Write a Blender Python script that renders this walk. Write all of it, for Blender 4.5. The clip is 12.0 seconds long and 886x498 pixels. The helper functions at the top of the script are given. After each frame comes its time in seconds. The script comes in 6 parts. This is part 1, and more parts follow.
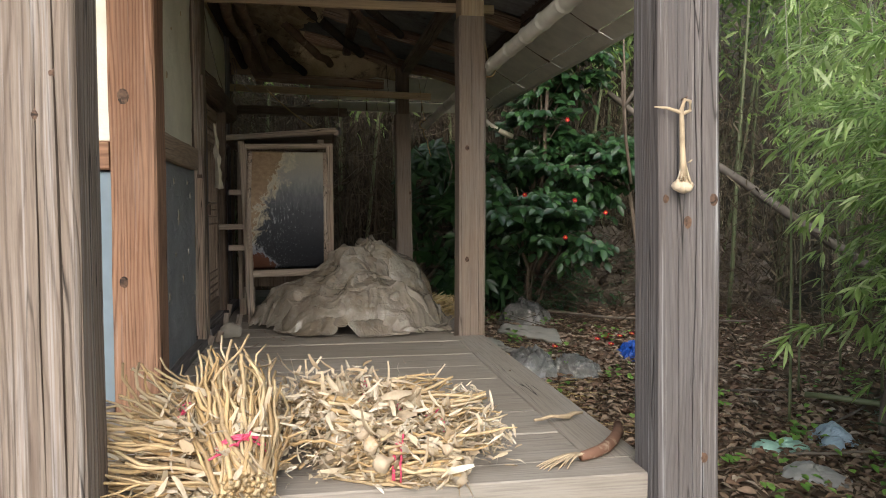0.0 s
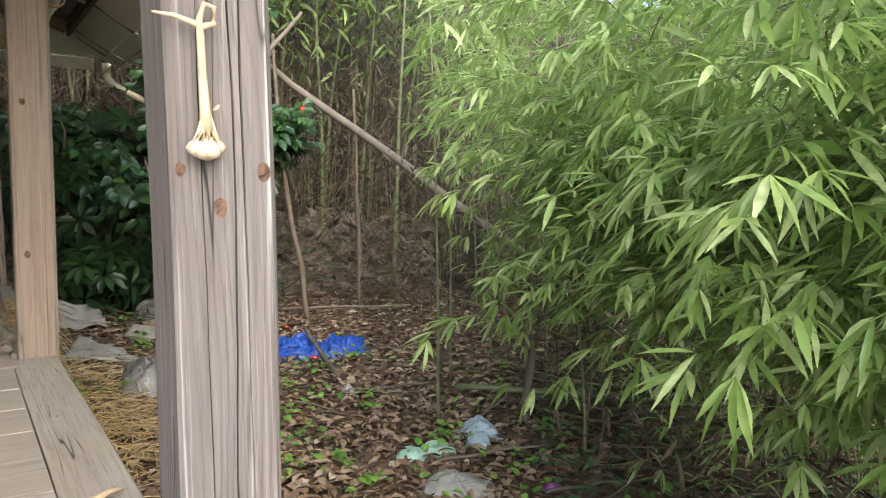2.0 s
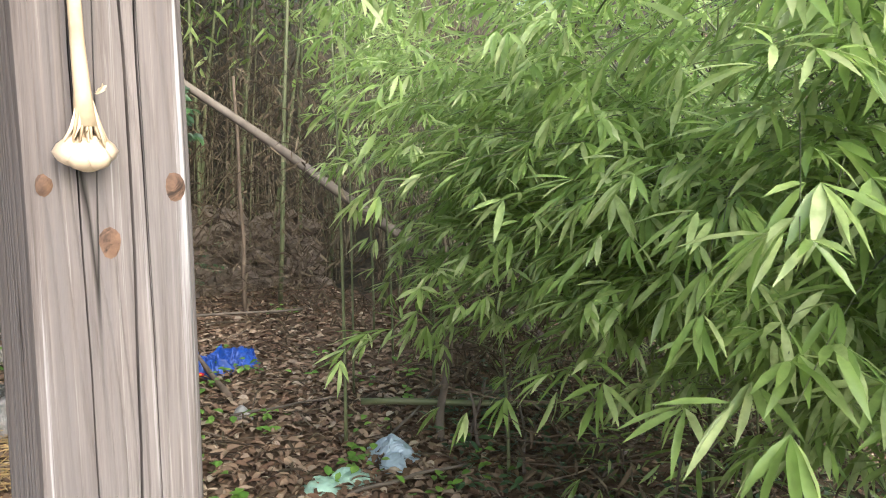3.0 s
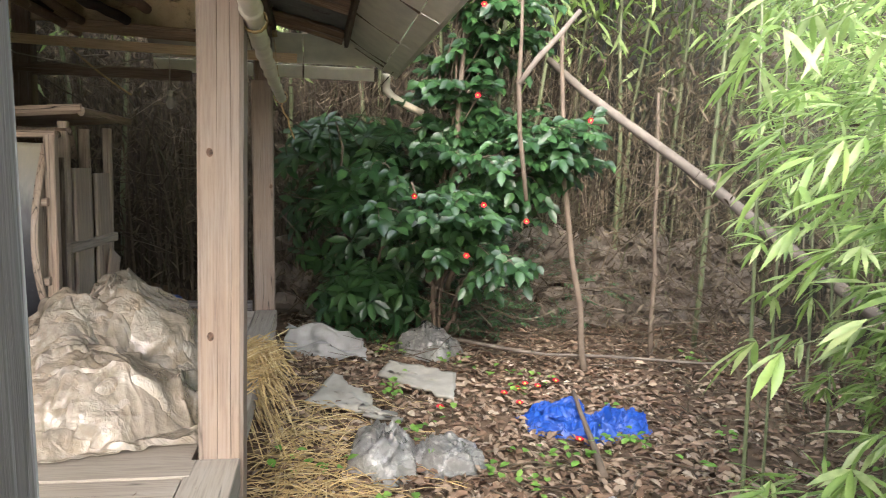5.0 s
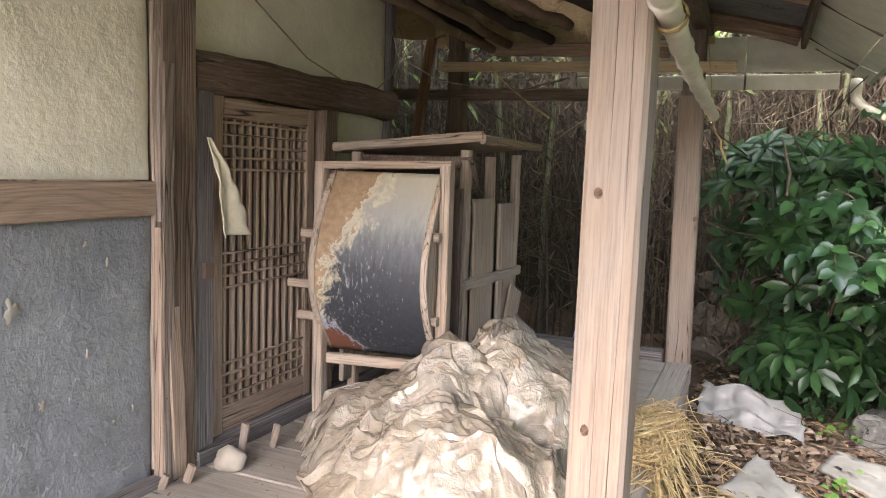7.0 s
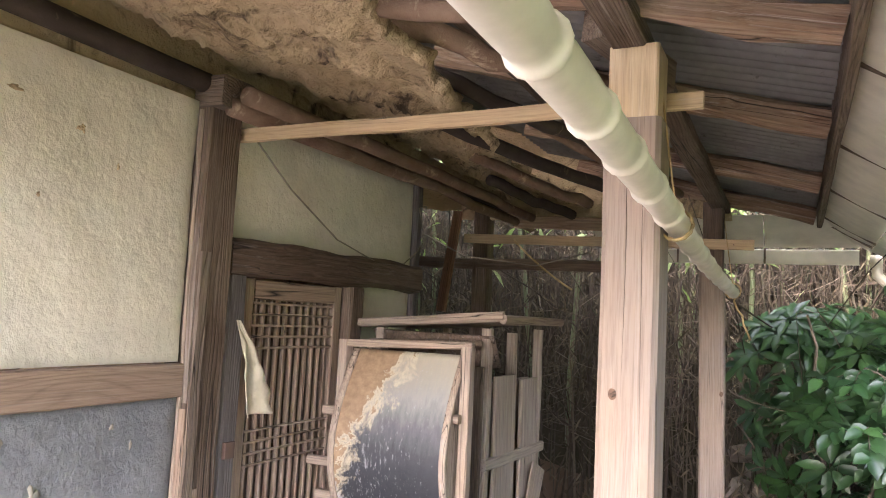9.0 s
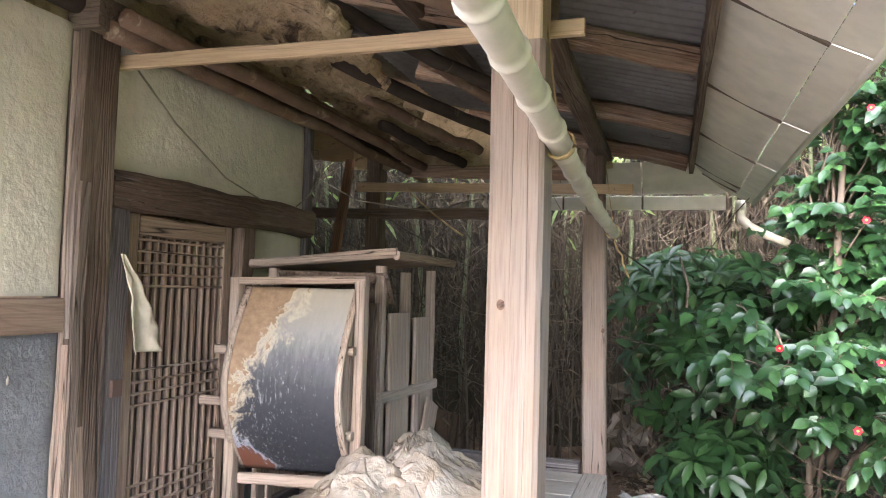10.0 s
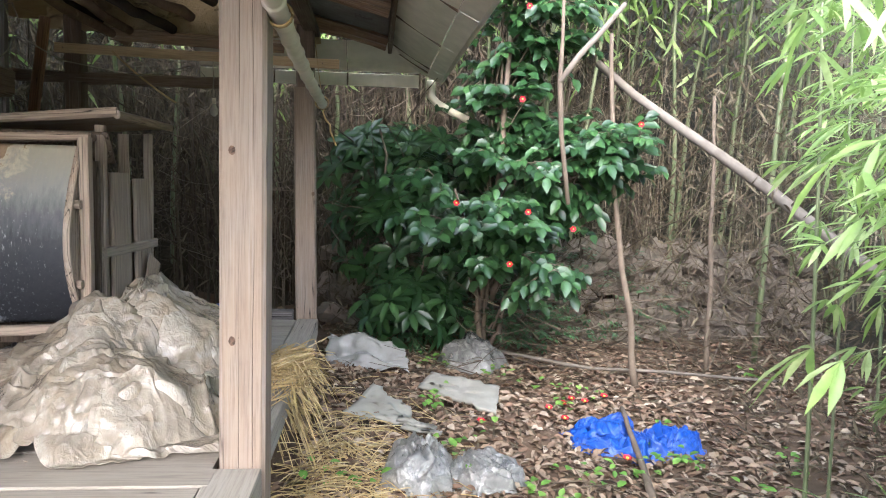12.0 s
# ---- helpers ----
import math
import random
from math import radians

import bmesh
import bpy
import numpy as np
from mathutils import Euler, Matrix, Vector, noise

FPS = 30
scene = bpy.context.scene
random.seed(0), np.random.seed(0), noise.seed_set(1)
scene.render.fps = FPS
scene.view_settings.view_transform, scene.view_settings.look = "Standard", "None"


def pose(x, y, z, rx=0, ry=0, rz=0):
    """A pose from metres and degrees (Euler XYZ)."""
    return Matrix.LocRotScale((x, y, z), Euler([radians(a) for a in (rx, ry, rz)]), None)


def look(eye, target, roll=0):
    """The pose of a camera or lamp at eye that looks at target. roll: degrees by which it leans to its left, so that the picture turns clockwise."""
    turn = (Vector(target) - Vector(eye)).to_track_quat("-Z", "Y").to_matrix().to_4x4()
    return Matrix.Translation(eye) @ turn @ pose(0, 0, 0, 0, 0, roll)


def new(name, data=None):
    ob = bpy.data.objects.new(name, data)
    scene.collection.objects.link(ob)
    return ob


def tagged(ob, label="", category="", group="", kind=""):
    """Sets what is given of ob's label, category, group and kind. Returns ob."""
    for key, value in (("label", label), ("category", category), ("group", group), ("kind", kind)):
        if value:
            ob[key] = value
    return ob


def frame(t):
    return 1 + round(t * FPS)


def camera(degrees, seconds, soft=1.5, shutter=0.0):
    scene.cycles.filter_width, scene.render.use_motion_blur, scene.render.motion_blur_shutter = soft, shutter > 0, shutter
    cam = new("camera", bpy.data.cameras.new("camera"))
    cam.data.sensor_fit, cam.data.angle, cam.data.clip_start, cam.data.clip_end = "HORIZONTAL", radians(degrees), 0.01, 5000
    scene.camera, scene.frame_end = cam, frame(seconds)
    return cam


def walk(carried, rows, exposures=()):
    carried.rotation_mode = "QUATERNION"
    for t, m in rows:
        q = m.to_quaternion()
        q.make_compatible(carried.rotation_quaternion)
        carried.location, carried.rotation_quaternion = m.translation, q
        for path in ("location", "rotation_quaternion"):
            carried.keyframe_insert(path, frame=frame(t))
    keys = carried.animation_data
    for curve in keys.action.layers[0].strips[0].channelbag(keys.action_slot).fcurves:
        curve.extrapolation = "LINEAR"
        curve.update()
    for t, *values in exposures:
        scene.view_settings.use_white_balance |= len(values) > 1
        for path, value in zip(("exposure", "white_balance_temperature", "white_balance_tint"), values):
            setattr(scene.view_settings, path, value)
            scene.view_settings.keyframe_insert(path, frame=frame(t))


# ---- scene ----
cam = camera(62.0, 12.0, soft=1.0, shutter=0.1)
PATH = [
    (0, (0.638, -4.16, 1.236), (0.979, -2.192, 1.127), 0.0),
    (0.5, (0.761, -3.974, 1.241), (1.141, -2.014, 1.128), 0.5),
    (1, (0.959, -3.825, 1.213), (1.536, -1.915, 1.079), 0.8),
    (1.5, (1.184, -3.676, 1.226), (2.024, -1.867, 1.075), 0.9),
    (2, (1.248, -3.553, 1.233), (2.35, -1.892, 1.073), 0.5),
    (2.5, (1.257, -3.352, 1.243), (2.568, -1.851, 1.071), 0.3),
    (2.7, (1.281, -3.283, 1.243), (2.644, -1.831, 1.061), 0.2),
    (4.3, (1.691, -2.695, 1.53), (2.696, -0.975, 1.354), -0.6),
    (4.5, (1.761, -2.675, 1.535), (2.573, -0.855, 1.363), 0.5),
    (5, (1.866, -2.622, 1.555), (2.201, -0.662, 1.336), 1.7),
    (5.5, (1.906, -2.421, 1.52), (1.887, -0.436, 1.275), 1.7),
    (6, (1.923, -2.161, 1.537), (1.575, -0.209, 1.275), 1.7),
    (6.5, (1.904, -2.005, 1.586), (1.299, -0.115, 1.331), 1.9),
    (7, (1.887, -1.929, 1.63), (1.109, -0.1, 1.416), 2.1),
    (7.5, (1.881, -1.921, 1.663), (1.02, -0.121, 1.532), 2.4),
    (7.7, (1.888, -1.927, 1.676), (1.005, -0.135, 1.586), 2.4),
    (9.3, (1.941, -1.982, 1.77), (1.1, -0.179, 1.975), 2.3),
    (9.5, (1.941, -1.973, 1.742), (1.154, -0.144, 1.929), 2.2),
    (10, (1.956, -2.005, 1.623), (1.359, -0.099, 1.731), 1.7),
    (10.5, (1.956, -2.135, 1.556), (1.581, -0.17, 1.588), 1.5),
    (11, (1.989, -2.232, 1.562), (1.815, -0.24, 1.535), 1.4),
    (11.5, (2.0, -2.338, 1.543), (1.996, -0.341, 1.44), 1.4),
    (12, (1.973, -2.499, 1.501), (2.158, -0.516, 1.317), 1.5),
]
EXPOSURES = [(0.0, 0.9, 6050, 8), (1.0, 1.4, 6050, 8), (2.5, 1.8, 6150, 9), (4.5, 2.3, 6100, 10), (5.5, 2.6, 5950, 13), (7.0, 3.1, 5950, 17), (9.5, 3.55, 5800, 21), (10.5, 3.2, 5450, 13), (12.0, 2.7, 5500, 11)]
walk(cam, [(t, look(e, g, r)) for t, e, g, r in PATH], EXPOSURES)

# ---- light ----
SUN_EL, SUN_AZ = 35, 188
world = bpy.data.worlds.new("sky_world")
scene.world = world
world.use_nodes = True
_n = world.node_tree.nodes
sky = _n.new("ShaderNodeTexSky")
sky.sky_type = "NISHITA"
sky.sun_disc = False
sky.sun_elevation, sky.sun_rotation = radians(SUN_EL), radians(SUN_AZ)
sky.air_density, sky.dust_density, sky.ozone_density = 1.0, 4.0, 1.0
world.node_tree.links.new(sky.outputs[0], _n["Background"].inputs[0])
_n["Background"].inputs[1].default_value = 0.15
sun = new("sun", bpy.data.lights.new("sun", "SUN"))
sun.data.energy, sun.data.angle, sun.data.color = 1.9, radians(95), (1.0, 0.98, 0.95)
_d = Vector((math.sin(radians(SUN_AZ)) * math.cos(radians(SUN_EL)), math.cos(radians(SUN_AZ)) * math.cos(radians(SUN_EL)), math.sin(radians(SUN_EL))))
sun.matrix_world = look(_d * 20, (0, 0, 0))

# ---- materials ----
def tree_of(name):
    m = bpy.data.materials.new(name)
    m.use_nodes = True
    return m, m.node_tree, m.node_tree.nodes["Principled BSDF"]

def nd(nt, kind, **ins):
    n = nt.nodes.new(kind)
    for k, v in ins.items():
        key = int(k[1:]) if k[0] == "i" and k[1:].isdigit() else k.replace("_", " ")
        if isinstance(v, bpy.types.NodeSocket):
            nt.links.new(v, n.inputs[key])
        else:
            n.inputs[key].default_value = v
    return n

def rgb(c):
    return (*c, 1) if len(c) == 3 else c

def ramp(nt, fac, *stops):
    n = nt.nodes.new("ShaderNodeValToRGB")
    el = n.color_ramp.elements
    while len(el) < len(stops):
        el.new(0.5)
    for e, (p, c) in zip(el, stops):
        e.position, e.color = p, rgb(c if isinstance(c, tuple) else (c, c, c))
    nt.links.new(fac, n.inputs[0])
    return n.outputs[0]

def mix(nt, fac, a, b, mode="MIX"):
    n = nt.nodes.new("ShaderNodeMix")
    n.data_type, n.blend_type = "RGBA", mode
    for i, v in ((0, fac), (6, a), (7, b)):
        if isinstance(v, bpy.types.NodeSocket):
            nt.links.new(v, n.inputs[i])
        else:
            n.inputs[i].default_value = rgb(v) if i else v
    return n.outputs[2]

def coords(nt, scale=(1, 1, 1), vary=True):
    tc = nt.nodes.new("ShaderNodeTexCoord")
    v = tc.outputs["Object"]
    if vary:
        oi = nt.nodes.new("ShaderNodeObjectInfo")
        s = nd(nt, "ShaderNodeVectorMath", i0=oi.outputs["Random"], i1=(37, 23, 11))
        s.operation = "MULTIPLY"
        a = nd(nt, "ShaderNodeVectorMath", i0=v, i1=s.outputs[0])
        a.operation = "ADD"
        v = a.outputs[0]
    return nd(nt, "ShaderNodeMapping", Vector=v, Scale=scale).outputs[0]

def tex(nt, vec, scale, detail=5, rough=0.6, dist=0.0):
    return nd(nt, "ShaderNodeTexNoise", Vector=vec, Scale=scale, Detail=detail, Roughness=rough, Distortion=dist).outputs[0]

def bump(nt, bsdf, h, strength, dist):
    b = nd(nt, "ShaderNodeBump", Height=h, Strength=strength, Distance=dist)
    nt.links.new(b.outputs[0], bsdf.inputs["Normal"])

def put(nt, bsdf, col, rough=0.8, spec=0.3):
    if isinstance(col, bpy.types.NodeSocket):
        nt.links.new(col, bsdf.inputs["Base Color"])
    else:
        bsdf.inputs["Base Color"].default_value = rgb(col)
    if isinstance(rough, bpy.types.NodeSocket):
        nt.links.new(rough, bsdf.inputs["Roughness"])
    else:
        bsdf.inputs["Roughness"].default_value = rough
    bsdf.inputs["Specular IOR Level"].default_value = spec

def wood(name, light, dark, stain, ring=0.012, wear=0.5, relief=0.5, contrast=0.55, fibre=0.4, cracks=0.47):
    """Timber sawn from a log: year rings about an axis beside the object's own z, so flat faces show arched grain."""
    m, nt, b = tree_of(name)
    tc = nt.nodes.new("ShaderNodeTexCoord")
    rnd = nd(nt, "ShaderNodeVectorMath", i0=nt.nodes.new("ShaderNodeObjectInfo").outputs["Random"], i1=(0.10, -0.07, 9.0), i2=tc.outputs["Object"])
    rnd.operation = "MULTIPLY_ADD"
    v = nd(nt, "ShaderNodeMapping", Vector=rnd.outputs[0], Location=(0.03, 0.12, 0)).outputs[0]
    warp = nt.nodes.new("ShaderNodeTexNoise")
    nt.links.new(nd(nt, "ShaderNodeMapping", Vector=v, Scale=(1, 1, 0.14)).outputs[0], warp.inputs["Vector"])
    warp.inputs["Scale"].default_value, warp.inputs["Detail"].default_value = 5.5, 2.0
    wv = nd(nt, "ShaderNodeVectorMath", i0=warp.outputs["Color"], i1=(0.17, 0.17, 0.0), i2=v)
    wv.operation = "MULTIPLY_ADD"
    w = nt.nodes.new("ShaderNodeTexWave")
    w.wave_type, w.rings_direction, w.wave_profile = "RINGS", "Z", "SAW"
    nt.links.new(nd(nt, "ShaderNodeMapping", Vector=wv.outputs[0], Scale=(1, 1, 0.02)).outputs[0], w.inputs["Vector"])
    for k, x in (("Scale", 0.314 / ring), ("Distortion", 0.6), ("Detail", 2.0), ("Detail Scale", 3.0)):
        w.inputs[k].default_value = x
    grain = ramp(nt, w.outputs[1], (0.0, 0.55), (0.35, 1.0), (0.7, 0.75), (0.9, 0.0), (1.0, 0.4))
    fine = tex(nt, coords(nt, (1, 1, 0.03)), 150, 4, 0.7)
    thread = tex(nt, coords(nt, (1, 1, 0.012)), 55, 5, 0.75, 0.3)
    streak = tex(nt, coords(nt, (1, 1, 0.08)), 11, 4, 0.6)
    c = mix(nt, grain, mix(nt, contrast, light, dark), light)
    c = mix(nt, ramp(nt, streak, (0.35, 0.45), (0.6, 0.0)), c, dark)
    blot = tex(nt, coords(nt, (1, 1, 0.45)), 3.4, 5, 0.65)
    c = mix(nt, ramp(nt, blot, (0.42, 0.0), (0.68, wear)), c, stain)
    c = mix(nt, ramp(nt, fine, (0.30, 0.55), (0.55, 0.0)), c, mix(nt, 0.5, dark, (0, 0, 0)))
    c = mix(nt, ramp(nt, thread, (0.36, fibre), (0.52, 0.0)), c, mix(nt, 0.6, dark, stain))
    c = mix(nt, ramp(nt, thread, (0.54, 0.0), (0.70, fibre * 0.7)), c, mix(nt, 0.3, stain, (1, 1, 1)))
    crack = tex(nt, coords(nt, (1, 1, 0.03)), 15, 2, 0.5, 0.4)
    ck = mix(nt, ramp(nt, crack, (0.490, 0.0), (0.5, 1.0), (0.510, 0.0)), (0, 0, 0), ramp(nt, tex(nt, coords(nt, (1, 1, 0.3)), 4, 2), (cracks, 0.0), (cracks + 0.08, 1.0)))
    c = mix(nt, ck, c, (0.012, 0.01, 0.008))
    put(nt, b, c, 0.82, 0.25)
    h = mix(nt, 0.45, grain, fine)
    h = mix(nt, ck, h, (0, 0, 0))
    bump(nt, b, h, relief, 0.004)
    return m

def earth(name, base, other, spot, scale=3.0, relief=0.6, rough=0.9, fine=40, spot_amt=(0.62, 0.68), dist=0.012, spec=0.2):
    m, nt, b = tree_of(name)
    v = coords(nt)
    big, mid, small = tex(nt, v, scale, 5, 0.6, 0.4), tex(nt, v, fine * 0.3, 4, 0.6), tex(nt, v, fine, 5, 0.7)
    c = mix(nt, ramp(nt, big, (0.35, 0.0), (0.66, 1.0)), base, other)
    c = mix(nt, ramp(nt, mid, (0.3, 0.35), (0.6, 0.0)), c, mix(nt, 0.5, base, (0.05, 0.04, 0.03)))
    c = mix(nt, ramp(nt, tex(nt, v, fine * 0.16, 6, 0.7, 1.0), (spot_amt[0], 0.0), (spot_amt[1], 1.0)), c, spot)
    put(nt, b, c, rough, spec)
    bump(nt, b, mix(nt, 0.5, mid, small), relief, dist)
    return m

def leafy(name, a, b_, back, rough=0.4, spec=0.45, trans=0.25):
    m, nt, b = tree_of(name)
    g = nt.nodes.new("ShaderNodeNewGeometry")
    r = g.outputs["Random Per Island"]
    c = ramp(nt, r, (0.0, a), (0.55, b_), (0.9, back), (1.0, back))
    c = mix(nt, ramp(nt, tex(nt, coords(nt), 25, 3, 0.6), (0.35, 0.5), (0.6, 0.0)), c, mix(nt, 0.45, a, (0.01, 0.01, 0.0)))
    put(nt, b, c, rough, spec)
    if trans:
        t = nd(nt, "ShaderNodeBsdfTranslucent", Color=mix(nt, 0.35, c, (0.42, 0.56, 0.19)))
        s = nd(nt, "ShaderNodeMixShader", i0=trans, i1=b.outputs[0], i2=t.outputs[0])
        nt.links.new(s.outputs[0], nt.nodes["Material Output"].inputs[0])
    return m

def island(name, *cols, rough=0.85, spec=0.2, by_object=False):
    m, nt, b = tree_of(name)
    g = nt.nodes.new("ShaderNodeNewGeometry")
    n = len(cols) - 1
    c = ramp(nt, nt.nodes.new("ShaderNodeObjectInfo").outputs["Random"] if by_object else g.outputs["Random Per Island"], *[(i / n, k) for i, k in enumerate(cols)])
    c = mix(nt, ramp(nt, tex(nt, coords(nt), 30, 4, 0.65), (0.3, 0.6), (0.65, 0.0)), c, mix(nt, 0.55, c, (0.03, 0.02, 0.012)))
    put(nt, b, c, rough, spec)
    bump(nt, b, tex(nt, coords(nt), 90, 3), 0.3, 0.003)
    return m

W_GREY = wood("weathered_grey_timber", (0.155, 0.134, 0.123), (0.06, 0.046, 0.039), (0.128, 0.119, 0.118), 0.016, 0.85, 0.7, 0.22, 0.95, 0.44)
W_BLEACH = wood("bleached_timber", (0.30, 0.25, 0.205), (0.075, 0.05, 0.035), (0.19, 0.145, 0.11), 0.018, 0.75, 0.9, 0.85, 0.7, 0.44)
W_PALE = wood("pale_sawn_timber", (0.25, 0.192, 0.146), (0.16, 0.112, 0.08), (0.215, 0.185, 0.16), 0.045, 0.75, 0.15, 0.16, 0.22, 0.53)
W_RED = wood("reddish_timber", (0.34, 0.185, 0.105), (0.13, 0.06, 0.033), (0.28, 0.18, 0.125), 0.016, 0.45, 0.5, 0.95)
W_DARK = wood("dark_old_timber", (0.115, 0.076, 0.053), (0.036, 0.024, 0.017), (0.32, 0.25, 0.185), 0.012, 0.45, 0.9)
W_RAFT = wood("rafter_timber", (0.27, 0.165, 0.10), (0.10, 0.055, 0.035), (0.40, 0.30, 0.21), 0.02, 0.75, 0.9, 0.5, 0.8)
W_DECK = wood("dusty_deck_timber", (0.275, 0.24, 0.20), (0.215, 0.182, 0.148), (0.305, 0.275, 0.238), 0.024, 0.95, 0.12, 0.16, 0.2, 0.53)
W_BAR = wood("yellowed_batten", (0.52, 0.38, 0.22), (0.34, 0.22, 0.12), (0.44, 0.36, 0.25), 0.016, 0.5, 0.2, 0.25, 0.3, 0.54)
W_DOOR = wood("lattice_timber", (0.34, 0.245, 0.175), (0.18, 0.118, 0.082), (0.38, 0.305, 0.235), 0.012, 0.5, 0.4)
W_MACH = wood("machine_timber", (0.37, 0.285, 0.215), (0.20, 0.14, 0.10), (0.36, 0.305, 0.25), 0.012, 0.7, 0.4, 0.7)
PLASTER = earth("cream_plaster", (0.77, 0.72, 0.60), (0.70, 0.645, 0.52), (0.52, 0.42, 0.27), 1.2, 0.7, 0.92, 13, (0.66, 0.74), 0.03)
DADO = earth("grey_mortar_dado", (0.175, 0.18, 0.19), (0.265, 0.27, 0.275), (0.40, 0.38, 0.34), 2.6, 1.0, 0.55, 30, (0.66, 0.69), 0.028, 0.45)
BLUE = earth("faded_blue_board", (0.20, 0.25, 0.285), (0.17, 0.215, 0.25), (0.36, 0.39, 0.39), 2.0, 0.2, 0.7, 40, (0.66, 0.72), 0.003)
MUD = earth("straw_mud", (0.52, 0.40, 0.245), (0.38, 0.28, 0.16), (0.07, 0.05, 0.033), 2.6, 1.0, 0.95, 24, (0.54, 0.66), 0.06)
SOIL = earth("leafy_soil", (0.13, 0.085, 0.055), (0.085, 0.058, 0.038), (0.19, 0.14, 0.09), 1.6, 0.9, 0.95, 26, (0.56, 0.66), 0.03)
# Bank shade is put into this colour, far darker than the soil.
HILL = earth("shade_toned_hillside", (0.04, 0.033, 0.02), (0.022, 0.02, 0.012), (0.075, 0.058, 0.038), 1.2, 1.0, 0.95, 14, (0.55, 0.65), 0.05)
STONE = earth("field_stone", (0.135, 0.11, 0.088), (0.18, 0.15, 0.12), (0.06, 0.06, 0.036), 4, 0.7, 0.9, 35, (0.60, 0.68), 0.015)
SHEET_EAVE = earth("painted_eave_sheet", (0.74, 0.69, 0.58), (0.65, 0.60, 0.50), (0.30, 0.22, 0.13), 2.2, 0.12, 0.55, 30, (0.68, 0.76), 0.003, 0.4)
CEMENT = earth("cement_roofing", (0.15, 0.14, 0.13), (0.21, 0.20, 0.185), (0.07, 0.06, 0.05), 3, 0.5, 0.9, 50, (0.60, 0.7), 0.006)
PVC = earth("cream_pipe", (0.55, 0.50, 0.38), (0.47, 0.42, 0.31), (0.33, 0.27, 0.18), 3, 0.1, 0.45, 30, (0.68, 0.75), 0.002, 0.4)
WHITE_BOARD = earth("weathered_white_board", (0.31, 0.295, 0.255), (0.24, 0.225, 0.19), (0.13, 0.10, 0.075), 3, 0.3, 0.8, 40, (0.64, 0.72), 0.004)
CLOTH = earth("cream_cloth", (0.60, 0.54, 0.42), (0.52, 0.46, 0.34), (0.40, 0.33, 0.22), 4, 0.25, 0.9, 120, (0.70, 0.76), 0.003)
ROCK = earth("pale_rock", (0.36, 0.32, 0.265), (0.29, 0.255, 0.21), (0.25, 0.22, 0.18), 8, 0.5, 0.9, 60, (0.60, 0.7), 0.006)
BARK = earth("bark", (0.15, 0.115, 0.085), (0.10, 0.077, 0.057), (0.24, 0.205, 0.16), 9, 0.6, 0.9, 60, (0.6, 0.7), 0.006)
STICK = earth("reddish_bark", (0.21, 0.115, 0.075), (0.14, 0.075, 0.05), (0.33, 0.25, 0.18), 9, 0.5, 0.85, 60, (0.6, 0.7), 0.004)
CONCRETE = earth("bounce_concrete", (0.58, 0.56, 0.52), (0.50, 0.48, 0.44), (0.25, 0.23, 0.2), 1.5, 0.4, 0.9, 30, (0.62, 0.7), 0.005)
CULM = earth("green_bamboo_culm", (0.10, 0.125, 0.055), (0.15, 0.16, 0.085), (0.33, 0.31, 0.19), 5, 0.1, 0.5, 30, (0.60, 0.7), 0.002, 0.4)
POLE_BAMBOO = earth("bleached_bamboo", (0.66, 0.62, 0.52), (0.58, 0.54, 0.44), (0.42, 0.37, 0.27), 3, 0.12, 0.5, 40, (0.66, 0.75), 0.002, 0.4)
DEADPOLE = earth("bleached_dead_pole", (0.16, 0.136, 0.112), (0.11, 0.09, 0.072), (0.23, 0.205, 0.18), 6, 0.4, 0.85, 50, (0.62, 0.7), 0.004)
SCAB = earth("pale_render_chip", (0.30, 0.27, 0.22), (0.36, 0.33, 0.27), (0.20, 0.18, 0.15), 20, 0.5, 0.9, 90, (0.6, 0.7), 0.004)
KNOT = earth("timber_knot", (0.15, 0.088, 0.055), (0.06, 0.036, 0.024), (0.025, 0.016, 0.011), 60, 0.8, 0.7, 200, (0.5, 0.6), 0.003)
CABLE = earth("grey_cable", (0.20, 0.17, 0.13), (0.26, 0.22, 0.17), (0.1, 0.08, 0.06), 9, 0.1, 0.6, 60)
BLACKTAPE = earth("black_sheet", (0.03, 0.03, 0.032), (0.045, 0.045, 0.045), (0.08, 0.075, 0.07), 4, 0.3, 0.6, 40)
L_BAMBOO = leafy("bamboo_leaf", (0.19, 0.30, 0.07), (0.33, 0.46, 0.14), (0.52, 0.60, 0.29), 0.32, 0.6, 0.5)
L_DRY = island("dry_leaf", (0.115, 0.068, 0.044), (0.215, 0.14, 0.092), (0.32, 0.24, 0.17), (0.15, 0.094, 0.061), (0.42, 0.345, 0.26))
# Dry leaves darkened in colour to carry the shade inside the thicket.
L_DRYB = island("shade_toned_dry_bamboo_leaf", (0.06, 0.045, 0.028), (0.10, 0.078, 0.048), (0.04, 0.03, 0.02), (0.16, 0.13, 0.085))
L_CAM = leafy("camellia_leaf", (0.010, 0.032, 0.010), (0.019, 0.053, 0.016), (0.046, 0.105, 0.03), 0.36, 0.4, 0.12)
L_FAT = leafy("broad_leaf", (0.010, 0.032, 0.010), (0.018, 0.05, 0.014), (0.034, 0.08, 0.022), 0.36, 0.4, 0.08)
L_IVY = leafy("ivy_leaf", (0.02, 0.05, 0.02), (0.035, 0.085, 0.03), (0.055, 0.11, 0.04), 0.3, 0.5, 0.08)
L_WEED = leafy("weed_leaf", (0.09, 0.20, 0.03), (0.15, 0.30, 0.05), (0.21, 0.36, 0.07), 0.5, 0.35, 0.3)
